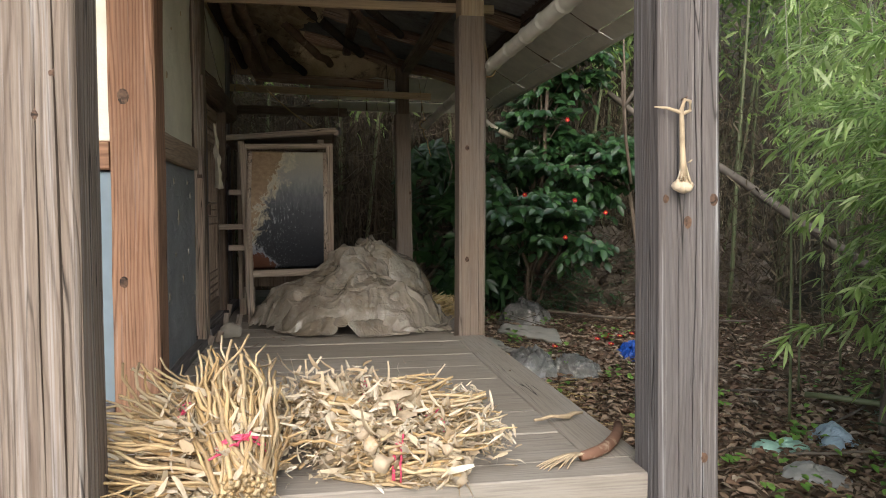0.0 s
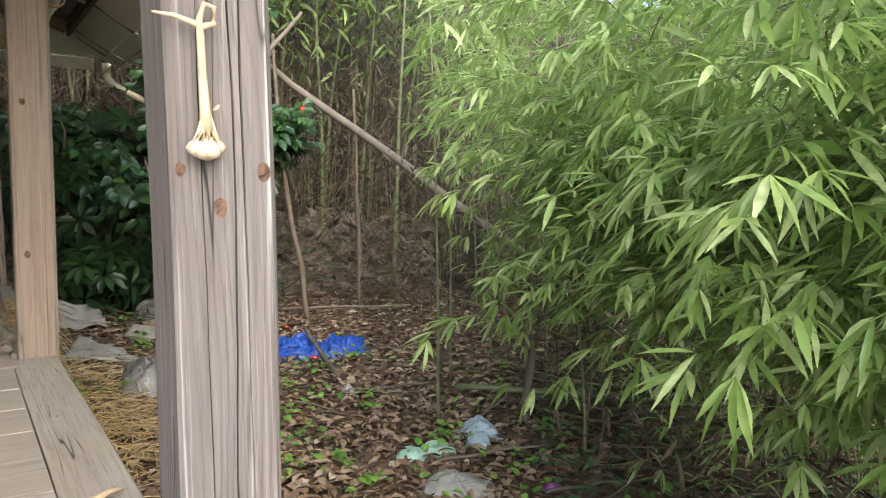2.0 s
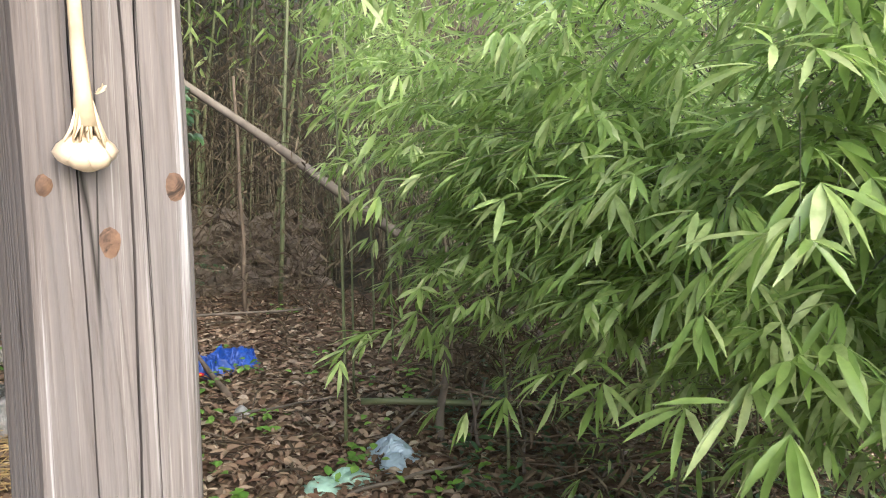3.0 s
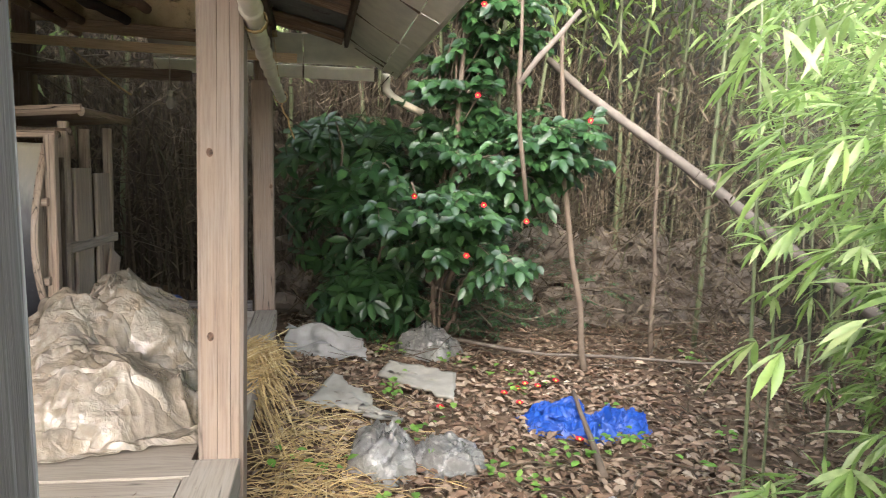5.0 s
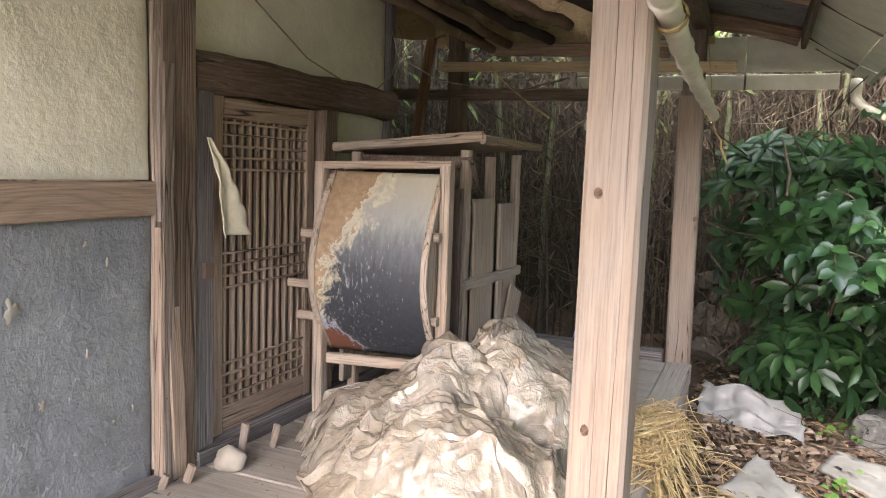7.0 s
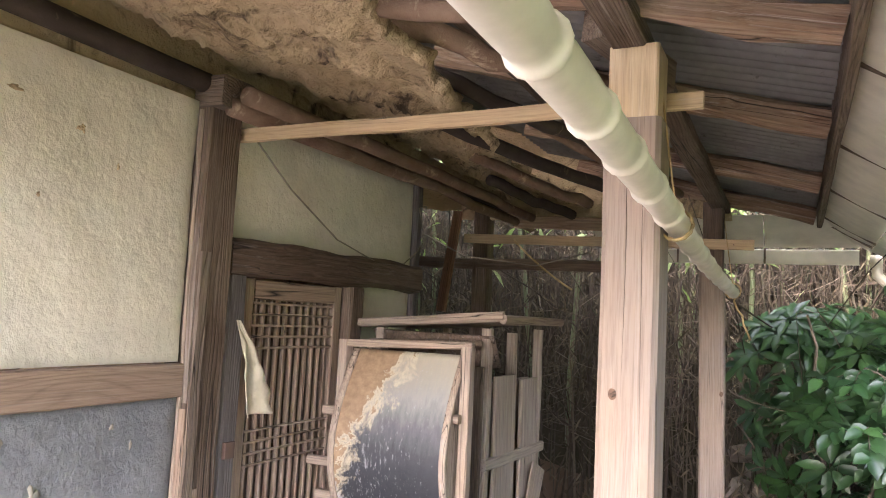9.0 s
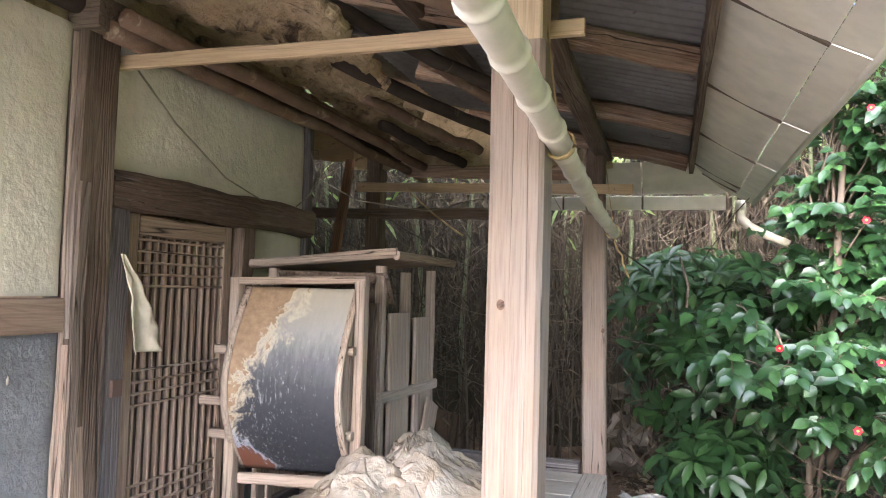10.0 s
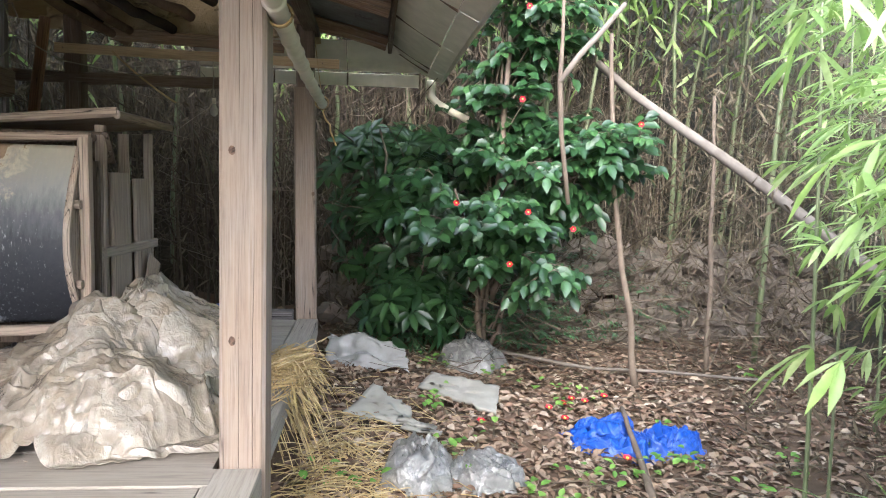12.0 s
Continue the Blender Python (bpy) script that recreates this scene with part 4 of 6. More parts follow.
# ---- winnowing machine on the veranda ----
wm = empty("winnowing_machine", (0.45, 1.1, DK), "old wooden winnowing machine with curved rusty tin drum and flat hopper", "machine")
PL, PR = Vector((0.205, 0.735, 0)), Vector((0.735, 0.80, 0))
for p, n in ((PL, "front_leg"), (PR, "front_leg")):
    beam(n, (p.x + 0.03 * (p is PL), p.y - 0.06 * (p is PL), DK), (p.x - 0.02 * (p is PL), p.y, 1.645), 0.045, 0.055, W_MACH, wm, side=(1, 0, 0))
beam("top_rail", (PL.x + 0.0, PL.y, 1.63), (PR.x + 0.02, PR.y, 1.65), 0.03, 0.05, W_MACH, wm, "pale top rail", side=(0, 0, 1))
beam("bottom_rail", (PL.x + 0.035, PL.y - 0.01, 0.815), (PR.x - 0.02, PR.y - 0.01, 0.82), 0.045, 0.03, W_MACH, wm, "pale bottom rail", side=(0, 0, 1))
def drum_pt(u, v, off=0.0):
    z = 0.845 + 0.765 * v
    b = 0.16 * math.sin(math.pi * min(1, max(0, v)) ** 0.9)
    p = PL.lerp(PR, 0.045 + 0.90 * u)
    return (p.x, p.y + 0.03 - b - off, z)
vs = [(Vector(drum_pt(i / 24, j / 40)) - Vector((0.22, 0.7, 0.85)))[:] for j in range(41) for i in range(25)]
fs = [(j * 25 + i, j * 25 + i + 1, (j + 1) * 25 + i + 1, (j + 1) * 25 + i) for j in range(40) for i in range(24)]
dr = raw("drum_sheet", vs, fs, DRUM, wm, "curved tin sheet, rusty, grey above and black below", True, pose(0.22, 0.7, 0.85))
so = dr.modifiers.new("thickness", "SOLIDIFY")
so.thickness = 0.003
for u, m in ((0.0, W_MACH), (1.0, W_MACH)):
    surface("drum_rim", lambda a, v: (drum_pt(u, v)[0] + (a - 0.5) * 0.028, drum_pt(u, v)[1] - 0.007, drum_pt(u, v)[2]), 2, 30, m, wm, "bent wooden rim strip", 0.012)
    surface("side_cheek", lambda a, v: (drum_pt(u, v)[0] + 0.004 * (2 * u - 1), drum_pt(u, v)[1] + a * (0.80 - drum_pt(u, v)[1] + 0.07 * u), drum_pt(u, v)[2]), 3, 24, W_MACH, wm, "", 0.012)
for x0, x1, y, z in ((0.03, 0.2, 0.74, 1.12), (0.09, 0.2, 0.73, 0.985), (0.10, 0.18, 0.73, 1.34), (0.66, 0.735, 0.745, 1.36), (0.66, 0.735, 0.75, 1.02)):
    slab("peg", (x0, y - 0.018, z - 0.018), (x1, y + 0.018, z + 0.018), W_MACH, wm, cut=0.006)
# body boards behind the drum
slab("body_board", (0.12, 1.02, 0.62), (0.145, 1.92, 1.62), W_MACH, wm, axis=2)
slab("body_board", (0.60, 1.22, 0.62), (0.625, 1.90, 1.46), W_MACH, wm, axis=2)
slab("back_board", (0.15, 1.05, 0.70), (0.70, 1.075, 1.55), W_DARK, wm, axis=2)
for x, y, top in ((0.14, 1.12, 1.70), (0.68, 1.14, 1.72), (0.66, 1.52, 1.70), (0.68, 1.86, 1.72), (0.14, 1.86, 1.70)):
    beam("hopper_leg", (x, y, DK), (x, y, top), 0.045, 0.045, W_MACH, wm, side=(1, 0, 0))
beam("side_board", (0.70, 1.36, DK), (0.69, 1.36, 1.50), 0.02, 0.27, W_MACH, wm, side=(1, 0, 0))
beam("side_board", (0.70, 1.70, DK), (0.69, 1.70, 1.47), 0.02, 0.25, W_MACH, wm, side=(1, 0, 0))
beam("side_rail", (0.70, 1.10, 1.12), (0.70, 1.92, 1.10), 0.05, 0.03, W_MACH, wm, side=(0, 0, 1))
beam("cloth_flap", (0.72, 1.62, 0.62), (0.735, 1.78, 1.02), 0.012, 0.20, W_MACH, wm, side=(1, 0, 0))
for i in range(4):
    y0 = 1.06 + i * 0.215
    beam("hopper_board", (0.02, y0 + 0.105, 1.705), (0.775, y0 + 0.105, 1.765), 0.022, 0.21, W_MACH, wm, side=(0, 0, 1), cut=0.004)
beam("hopper_edge", (0.015, 1.055, 1.715), (0.785, 1.055, 1.778), 0.04, 0.03, W_MACH, wm, "rounded pale front edge", 0.01, 0.002, (0, 0, 1))
beam("hopper_edge", (0.785, 1.05, 1.765), (0.785, 1.93, 1.765), 0.04, 0.03, W_MACH, wm, "", 0.01, 0.002, (0, 0, 1))
surface("hopper_slope", lambda u, v: (0.10 + 0.62 * u, 1.12 + 0.1 * v, 1.69 - 0.14 * v), 4, 4, W_DARK, wm, "", 0.012)
tube("crank_rod", [(0.15, 1.0, 1.63), (0.70, 1.02, 1.655)], 0.016, W_DARK, wm, sides=8)

# ---- heap of polythene ----
def heap_h(x, y, blobs):
    h = 0.0
    for bx, by, rx, ry, bh in blobs:
        q = ((x - bx) / rx) ** 2 + ((y - by) / ry) ** 2
        h = max(h, bh * (1 - q) ** 0.8) if q < 1 else h
    return h

def crumple(name, x0, x1, y0, y1, base, blobs, material, label, category, nx=130, ny=120, fold=0.06, seed=0.0):
    """A crumpled film thrown over a heap: long pleats, creases and a ragged skirt."""
    cx = sum(b[0] * b[4] for b in blobs) / sum(b[4] for b in blobs)
    cy = sum(b[1] * b[4] for b in blobs) / sum(b[4] for b in blobs)
    na, nr = nx, ny
    reach = max(x1 - x0, y1 - y0)
    vs, fs = [], []
    for i in range(na):
        q = 2 * math.pi * i / na
        c, s = math.cos(q), math.sin(q)
        R = reach
        while R > 0.02 and heap_h(cx + c * R, cy + s * R, blobs) <= 0.003:
            R -= reach / 160
        R *= 1.03 + 0.10 * noise.noise((c * 2.2, s * 2.2, seed)) + 0.05 * noise.noise((c * 7, s * 7, seed))
        for j in range(nr + 1):
            t = (j / nr) ** 0.8
            x, y = cx + c * R * t, cy + s * R * t
            wx, wy = x + 0.07 * noise.noise((x * 3, y * 3, seed)), y + 0.07 * noise.noise((x * 3, y * 3, seed + 5))
            h = heap_h(wx, wy, blobs)
            edge = min(1.0, (1 - t) * 5)
            ux, uy = x + 0.12 * noise.noise((x * 5, y * 5, seed + 20)), y + 0.12 * noise.noise((x * 5, y * 5, seed + 21))
            g = min(1.0, reach) ** 2
            k1 = math.sqrt(noise.noise((c * 2.2 * g + ux * 2, s * 2.2 * g + uy * 2, seed + 1 + t * 0.7)) ** 2 + 0.004)
            k2 = math.sqrt(noise.noise((c * 4 * g + ux * 5 + uy * 3, s * 4 * g + uy * 5 - ux * 2, seed + 2)) ** 2 + 0.003)
            k3 = abs(noise.noise((ux * 17, uy * 15, seed + 3)))
            an = 2.2 * noise.noise((x * 1.7, y * 1.7, seed + 30)) + 0.6
            pu, pv = x * math.cos(an) + y * math.sin(an), y * math.cos(an) - x * math.sin(an)
            p1 = 1 - 2 * abs(noise.noise((pu * 2.2, pv * 7.5, seed + h * 2)))
            p2 = 1 - 2 * abs(noise.noise((pu * 6, pv * 19 + p1, seed + 4 + h * 3)))
            p3 = 1 - 2 * abs(noise.noise((ux * 16 + p2, uy * 16, seed + 6 + h * 8)))
            z = h * (0.35 + 0.65 * edge) + fold * (0.25 + 0.75 * edge) * (0.5 * k1 + 0.5 * k2 + 0.18 * p1 + 0.07 * p2 + 0.03 * p3 - 0.22)
            d = fold * 0.5
            b_ = base(x, y) if callable(base) else base
            vs.append((x + d * noise.noise((x * 8, y * 8, seed + 8)), y + d * noise.noise((x * 8, y * 8, seed + 9)), b_ + max(0.005 + 0.02 * k3, z)))
    m = nr + 1
    for i in range(na):
        for j in range(nr):
            p, r = i * m + j, ((i + 1) % na) * m + j
            fs.append((p, p + 1, r + 1, r))
    ob = raw(name, vs, fs, material, None, "", True)
    so = ob.modifiers.new("thickness", "SOLIDIFY")
    so.thickness = 0.002
    return tagged(ob, label, category)

HEAP = [(1.04, 0.82, 0.30, 0.36, 0.50), (0.84, 0.62, 0.30, 0.34, 0.43), (1.22, 0.86, 0.24, 0.42, 0.40), (0.92, 0.38, 0.46, 0.36, 0.25), (0.60, 0.58, 0.34, 0.34, 0.26),
        (0.36, 0.60, 0.22, 0.22, 0.15), (1.16, 0.36, 0.36, 0.30, 0.20), (0.78, 0.24, 0.30, 0.24, 0.11)]

def heap_z(x, y, seed=3.0, folds=1.0):
    """Soft bulging lobes with sharp creases running between them."""
    wx, wy = x + 0.09 * noise.noise((x * 2.6, y * 2.6, seed)), y + 0.09 * noise.noise((x * 2.6, y * 2.6, seed + 5))
    total = 0.0
    for bx, by, rx, ry, bh in HEAP:
        q = ((wx - bx) / rx) ** 2 + ((wy - by) / ry) ** 2
        total += math.exp(16 * bh * max(0.0, 1 - q) ** 1.15) - 1
    h = math.log(1 + total) / 16
    an = 1.4 * noise.noise((x * 1.3, y * 1.3, seed + 30)) + 0.9
    pu, pv = wx * math.cos(an) + wy * math.sin(an), wy * math.cos(an) - wx * math.sin(an)
    big = (1 - abs(noise.noise((pu * 1.6, pv * 4.2, seed + 1))) * 2.2)
    mid = (1 - abs(noise.noise((pu * 5.0 + 3, pv * 11, seed + 2))) * 2.2)
    sml = (1 - abs(noise.noise((pu * 15 + mid * 0.6, pv * 30, seed + 4))) * 2.2)
    zone = 0.5 + 0.5 * max(-1.0, min(1.0, 2.5 * noise.noise((x * 3, y * 3, seed + 9))))
    e = ((x - 0.86) / 0.64) ** 2 + ((y - 0.60) / 0.585) ** 2
    h *= max(0.0, min(1.0, (1 - e) / 0.38)) ** 0.7
    grow = min(1.0, h / 0.12)
    return h + folds * (0.2 + 0.8 * grow) * (0.044 * big * abs(big) + 0.015 * mid * (0.3 + 0.7 * zone) + 0.004 * sml * zone)

def draped(label, cx, cy, rx, ry, lift, seed, na=300, nr=130, ragged=0.12, turn=0.0):
    vs, fs = [], []
    for i in range(na):
        q = 2 * math.pi * i / na
        c, s_ = math.cos(q), math.sin(q)
        R = 1 + ragged * noise.noise((c * 1.6, s_ * 1.6, seed)) * 2 + ragged * 0.8 * noise.noise((c * 5, s_ * 5, seed + 3)) + ragged * 0.3 * noise.noise((c * 17, s_ * 17, seed + 6))
        for j in range(nr + 1):
            t = (j / nr) ** 0.85
            ex, ey = c * rx * R * t, s_ * ry * R * t
            x, y = cx + ex * math.cos(turn) - ey * math.sin(turn), cy + ex * math.sin(turn) + ey * math.cos(turn)
            rim = max(0.0, (t - 0.86) / 0.14)
            z = heap_z(x, y, 3.0, 0.85 if lift else 1.0)
            if lift:
                z += lift * (1 - 0.6 * rim) + 0.022 * (1 - 2 * abs(noise.noise((x * 7 + seed, y * 9, seed)))) * t * (1 - rim) + 0.020 * max(0.0, 1 - 5 * abs(noise.noise((ex * 3.2 + seed, ey * 7.5, seed + 1)))) * (1 - rim) + 0.006 * (1 - 2 * abs(noise.noise((x * 19 + y * 8, y * 17, seed)))) + 0.012 * rim * (1 - rim) * 4 * noise.noise((c * 6, s_ * 6, seed + 8))
            z = max(0.006 + 0.020 * abs(noise.noise((x * 16, y * 16, seed))) + 0.03 * (1 - rim) * max(0.0, noise.noise((c * 5, s_ * 5, seed + 2))), z)
            d = 0.035
            x, y = x + d * noise.noise((x * 9, y * 9, z * 7 + seed)), y + d * noise.noise((x * 9, y * 9, z * 7 + seed + 9))
            vs.append((min(x, 1.60 if y > 0.2 else 1.44), max(y, 0.0), DK + z))
    m = nr + 1
    for i in range(na):
        for j in range(nr):
            p, r = i * m + j, ((i + 1) % na) * m + j
            fs.append((p, p + 1, r + 1, r))
    ob = raw("plastic_sheet", vs, fs, POLY, None, "", True)
    ob.modifiers.new("thickness", "SOLIDIFY").thickness = 0.002
    return tagged(ob, label, "plastic sheet", "polythene heap")

draped("heap of dirty cream polythene sheeting crumpled on the veranda boards", 0.86, 0.60, 0.58, 0.52, 0.0, 3.0, 380, 190)
for k, (lab, cx, cy, rx, ry, turn) in enumerate((
        ("torn polythene sheet bunched on top of the heap", 1.10, 0.80, 0.26, 0.30, 0.5), ("pale polythene sheet spread flat over the heap's foot", 1.05, 0.27, 0.38, 0.17, 0.15),
        ("yellowed polythene sheet slumped towards the machine's leg", 0.50, 0.53, 0.28, 0.17, -0.4), ("creased polythene sheet hanging down the heap's front", 0.80, 0.48, 0.22, 0.26, 0.3),
        ("narrow twist of polythene folded over the heap", 0.86, 0.68, 0.12, 0.30, 0.9), ("bulging fold of polythene on the heap's shoulder", 1.02, 0.60, 0.17, 0.24, -0.5),
        ("flat torn flap of polythene on the boards", 0.70, 0.24, 0.24, 0.12, -0.25), ("loose polythene strip trailing along the boards", 1.20, 0.16, 0.24, 0.09, 0.1),
        ("wrinkled flap of polythene near the lattice door", 0.36, 0.56, 0.15, 0.13, 0.6), ("polythene fold lying across the heap's middle", 0.95, 0.42, 0.28, 0.11, 0.35))):
    draped(lab, cx, cy, rx, ry, 0.010 + 0.004 * (k % 4), 14.0 + 9.7 * k, 200, 70, 0.16, turn)
crumple("brown_bag", 1.12, 1.46, 0.62, 1.5, DK, [(1.30, 1.02, 0.16, 0.4, 0.33)], POLY_BROWN, "brown plastic bag wedged behind the polythene heap", "bag", 50, 70, 0.05, 8.0)

# ---- dry garlic ----
def bulb_into(vs, fs, c, r, axis):
    axis = Vector(axis).normalized()
    a = axis.cross(Vector((0.2, 0.5, 0.8))).normalized()
    b = axis.cross(a)
    base, n, m = len(vs), 10, 6
    prof = ((-0.9, 0.22), (-0.7, 0.66), (-0.2, 1.0), (0.35, 0.82), (0.9, 0.36), (1.5, 0.2))
    for t, k in prof:
        for i in range(n):
            q = 2 * math.pi * i / n
            rr = r * k * (1 + 0.13 * math.cos(q * 5))
            vs.append((Vector(c) + axis * (t * r) + (a * math.cos(q) + b * math.sin(q)) * rr)[:])
    for j in range(m - 1):
        for i in range(n):
            fs.append((base + j * n + i, base + j * n + (i + 1) % n, base + (j + 1) * n + (i + 1) % n, base + (j + 1) * n + i))
    fs.append(tuple(base + i for i in range(n - 1, -1, -1)))

def husk_into(vs, fs, c, size):
    """A torn flake of dry leaf, bent and curled."""
    d, s = rvec(RNG.uniform(-0.3, 0.6)), rvec(RNG.uniform(-0.5, 0.8))
    b, n = len(vs), 5
    L, w = size * RNG.uniform(0.8, 2.0), size * RNG.uniform(0.10, 0.30)
    up = d.cross(s).normalized()
    s = up.cross(d)
    cu = RNG.uniform(-0.9, 1.3)
    for i in range(n):
        t = i / (n - 1)
        p = Vector(c) + d * (L * t) + up * (cu * L * t * t)
        k = w * (1 - 0.5 * abs(2 * t - 0.9)) * RNG.uniform(0.7, 1.2)
        vs += [(p - s * k + up * k * 0.5)[:], (p)[:], (p + s * k + up * k * 0.4)[:]]
    for i in range(n - 1):
        fs += [(b + i * 3, b + i * 3 + 1, b + i * 3 + 4, b + i * 3 + 3), (b + i * 3 + 1, b + i * 3 + 2, b + i * 3 + 5, b + i * 3 + 4)]

def bundle(root, tip, tie_at, r_tie, r_tip, n, bulbs, label, r_root=None, husks=40, loose=0.03):
    """Stalks tied together: from root to tip, spreading beyond the ribbon."""
    root, tip = Vector(root), Vector(tip)
    ax = (tip - root)
    L = ax.length
    ax.normalize()
    a = ax.cross(Vector((0, 0, 1)))
    a = a.normalized() if a.length > 0.1 else Vector((1, 0, 0))
    b = a.cross(ax)
    e = empty("garlic_bundle", tuple(root), label, "garlic", "dried garlic bundles")
    e.matrix_basis = Matrix.Translation(root)
    r_root = r_root or r_tie * 1.3
    for k in range(int(n * 1.3)):
        q, rr = RNG.random() * 2 * math.pi, math.sqrt(RNG.random())
        q2 = q + RNG.uniform(-0.5, 0.5)
        end = RNG.uniform(0.5, 1.05)
        cv = RNG.uniform(-1, 1) * loose * 2
        rs = RNG.uniform(0.003, 0.0062)
        pts, rad = [], []
        m = 10
        curl = rvec(RNG.uniform(-0.4, 0.6)) * RNG.uniform(0.0, 0.05)
        for i in range(m + 1):
            t = i / m * end
            if t < tie_at:
                s = t / tie_at
                R = r_root + (r_tie - r_root) * s
            else:
                s = (t - tie_at) / (1 - tie_at)
                R = r_tie + (r_tip - r_tie) * s ** 1.2
            qq = q + (q2 - q) * t
            p = root + ax * (L * t) + (a * math.cos(qq) + b * math.sin(qq)) * (R * rr)
            p += a * (cv * math.sin(t * 3)) + Vector((noise.noise((k * 3.7, t * 3.6, 1)), noise.noise((k * 3.7, t * 3.6, 2)), noise.noise((k * 3.7, t * 3.6, 3)))) * loose * (0.4 + 1.2 * t) + curl * max(0.0, t / end - 0.5) ** 2 * 4
            p.z = max(p.z, DK + 0.008)
            pts.append(p)
            rad.append(rs * (1.15 - 0.45 * (t / end) ** 3) * (1 + 0.22 * noise.noise((k * 2.3, t * 14, 4))))
        vs, fs = [], []
        tube_into(vs, fs, pts, rad, 5)
        raw("stalk", vs, fs, STALK, e, "", True)
    vs, fs = [], []
    for k in range(husks * 5):
        t = RNG.uniform(-0.05, 0.45 if bulbs else 0.9)
        q = RNG.random() * 2 * math.pi
        R = r_root * 1.05
        c = root + ax * (L * t) + (a * math.cos(q) + b * math.sin(q)) * R * RNG.uniform(0.5, 1.15)
        c.z = max(c.z, DK + 0.012)
        husk_into(vs, fs, c, RNG.uniform(0.018, 0.05))
    raw("husk_leaves", vs, fs, HUSK, e, "papery torn husks", True)
    if bulbs:
        for k in range(bulbs):
            q = RNG.random() * 2 * math.pi
            c = root + (a * math.cos(q) + b * math.sin(q)) * r_root * RNG.uniform(0.55, 1.1) + ax * RNG.uniform(-0.03, 0.08)
            c.z = max(c.z, DK + 0.025)
            vs, fs = [], []
            bulb_into(vs, fs, c, RNG.uniform(0.016, 0.026), ax + rvec(RNG.uniform(-0.4, 0.6)) * 0.6)
            raw("garlic_bulb", vs, fs, GARLIC, e, "", True)
    if tie_at:
        vs, fs = [], []
        for j in range(4):
            c0 = root + ax * (L * tie_at + 0.005 * j)
            tilt = RNG.uniform(-0.25, 0.25)
            tube_into(vs, fs, [c0 + (a * math.cos(t) + b * math.sin(t)) * (r_tie * 1.08 + 0.004) + ax * (tilt * r_tie * math.cos(t)) for t in np.linspace(0, 2 * math.pi, 19)], 0.0026, 5)
        for j in range(3):
            c0 = root + ax * (L * tie_at) + b * r_tie * 1.1
            tube_into(vs, fs, curve_pts(c0, c0 - a * 0.05 * (j - 0.5) + Vector((0, -0.04, 0.03 - 0.03 * j)), 0.005, 4, 0.01, j), 0.003, 4)
        raw("ribbon", vs, fs, PINK, e, "pink and white plastic ribbon", True)
    return e

bundle((0.465, -2.36, 0.55), (0.40, -1.98, 0.775), 0.26, 0.055, 0.12, 140, 0, "upright spreading bundle of dry garlic stalks tied with pink ribbon", 0.075, 16, 0.035)
bundle((0.66, -2.06, 0.585), (1.14, -1.95, 0.575), 0.42, 0.06, 0.09, 80, 16, "lying bundle of dried garlic with pale bulbs and loose stalks", 0.12, 90)
bundle((0.76, -2.20, 0.56), (1.14, -1.86, 0.565), 0.55, 0.055, 0.08, 60, 15, "lying bundle of dried garlic with husks, tied with ribbon", 0.10, 70)
bundle((0.60, -1.84, 0.585), (1.06, -1.76, 0.60), 0.40, 0.07, 0.10, 65, 12, "bundle of dried garlic stalks behind the others", 0.12, 80)
bundle((0.40, -2.06, 0.575), (0.12, -1.76, 0.68), 0.35, 0.075, 0.12, 70, 6, "spread bundle of dry garlic stalks with red ribbon by the wall", 0.12, 90)
bundle((0.46, -2.18, 0.55), (0.02, -2.12, 0.60), 0.0, 0.09, 0.14, 80, 6, "loose heap of dry garlic stalks and torn leaves", 0.13, 110)
bundle((1.02, -2.24, 0.545), (0.70, -2.18, 0.55), 0.5, 0.05, 0.07, 34, 9, "small bundle of garlic bulbs at the veranda's front edge", 0.07, 40)
vs, fs = [], []
for k in range(2600):
    x, y = RNG.uniform(0.14, 1.2), RNG.uniform(-2.24, -1.62)
    husk_into(vs, fs, (x, y, DK + 0.02 + 0.17 * RNG.random() * math.exp(-((x - 0.7) / 0.7) ** 2)), RNG.uniform(0.012, 0.03))
tagged(raw("garlic_husks", vs, fs, HUSK, smooth=True), "scattered papery garlic husks and torn dry leaves", "husks", kind="stuff")
vs, fs = [], []
for k in range(150):
    x, y = RNG.uniform(0.12, 1.05), RNG.uniform(-2.22, -1.7)
    a = RNG.uniform(-0.9, 0.9)
    L = RNG.uniform(0.1, 0.22)
    z = DK + 0.02 + 0.13 * RNG.random() * max(0, 1 - abs(x - 0.7) / 0.8)
    tube_into(vs, fs, curve_pts((x, y, z), (x + L * math.cos(a), y + L * math.sin(a), z + RNG.uniform(-0.02, 0.07)), RNG.uniform(-0.02, 0.03), 6, 0.02, k), [0.0055, 0.005, 0.005, 0.0045, 0.004, 0.003, 0.002], 5)
tagged(raw("loose_stalks", vs, fs, STALK_LOOSE, smooth=True), "loose dry garlic stalks strewn over the bundles", "stalks", kind="stuff")
ls = tube("split_stalk", curve_pts((1.36, -1.80, DK + 0.025), (1.56, -1.72, DK + 0.02), 0.0, 6, 0.01, 3), [0.005, 0.006, 0.006, 0.007, 0.010, 0.008, 0.004], HUSK, sides=6)
tagged(ls, "pale split stalk lying on the boards", "stalk")
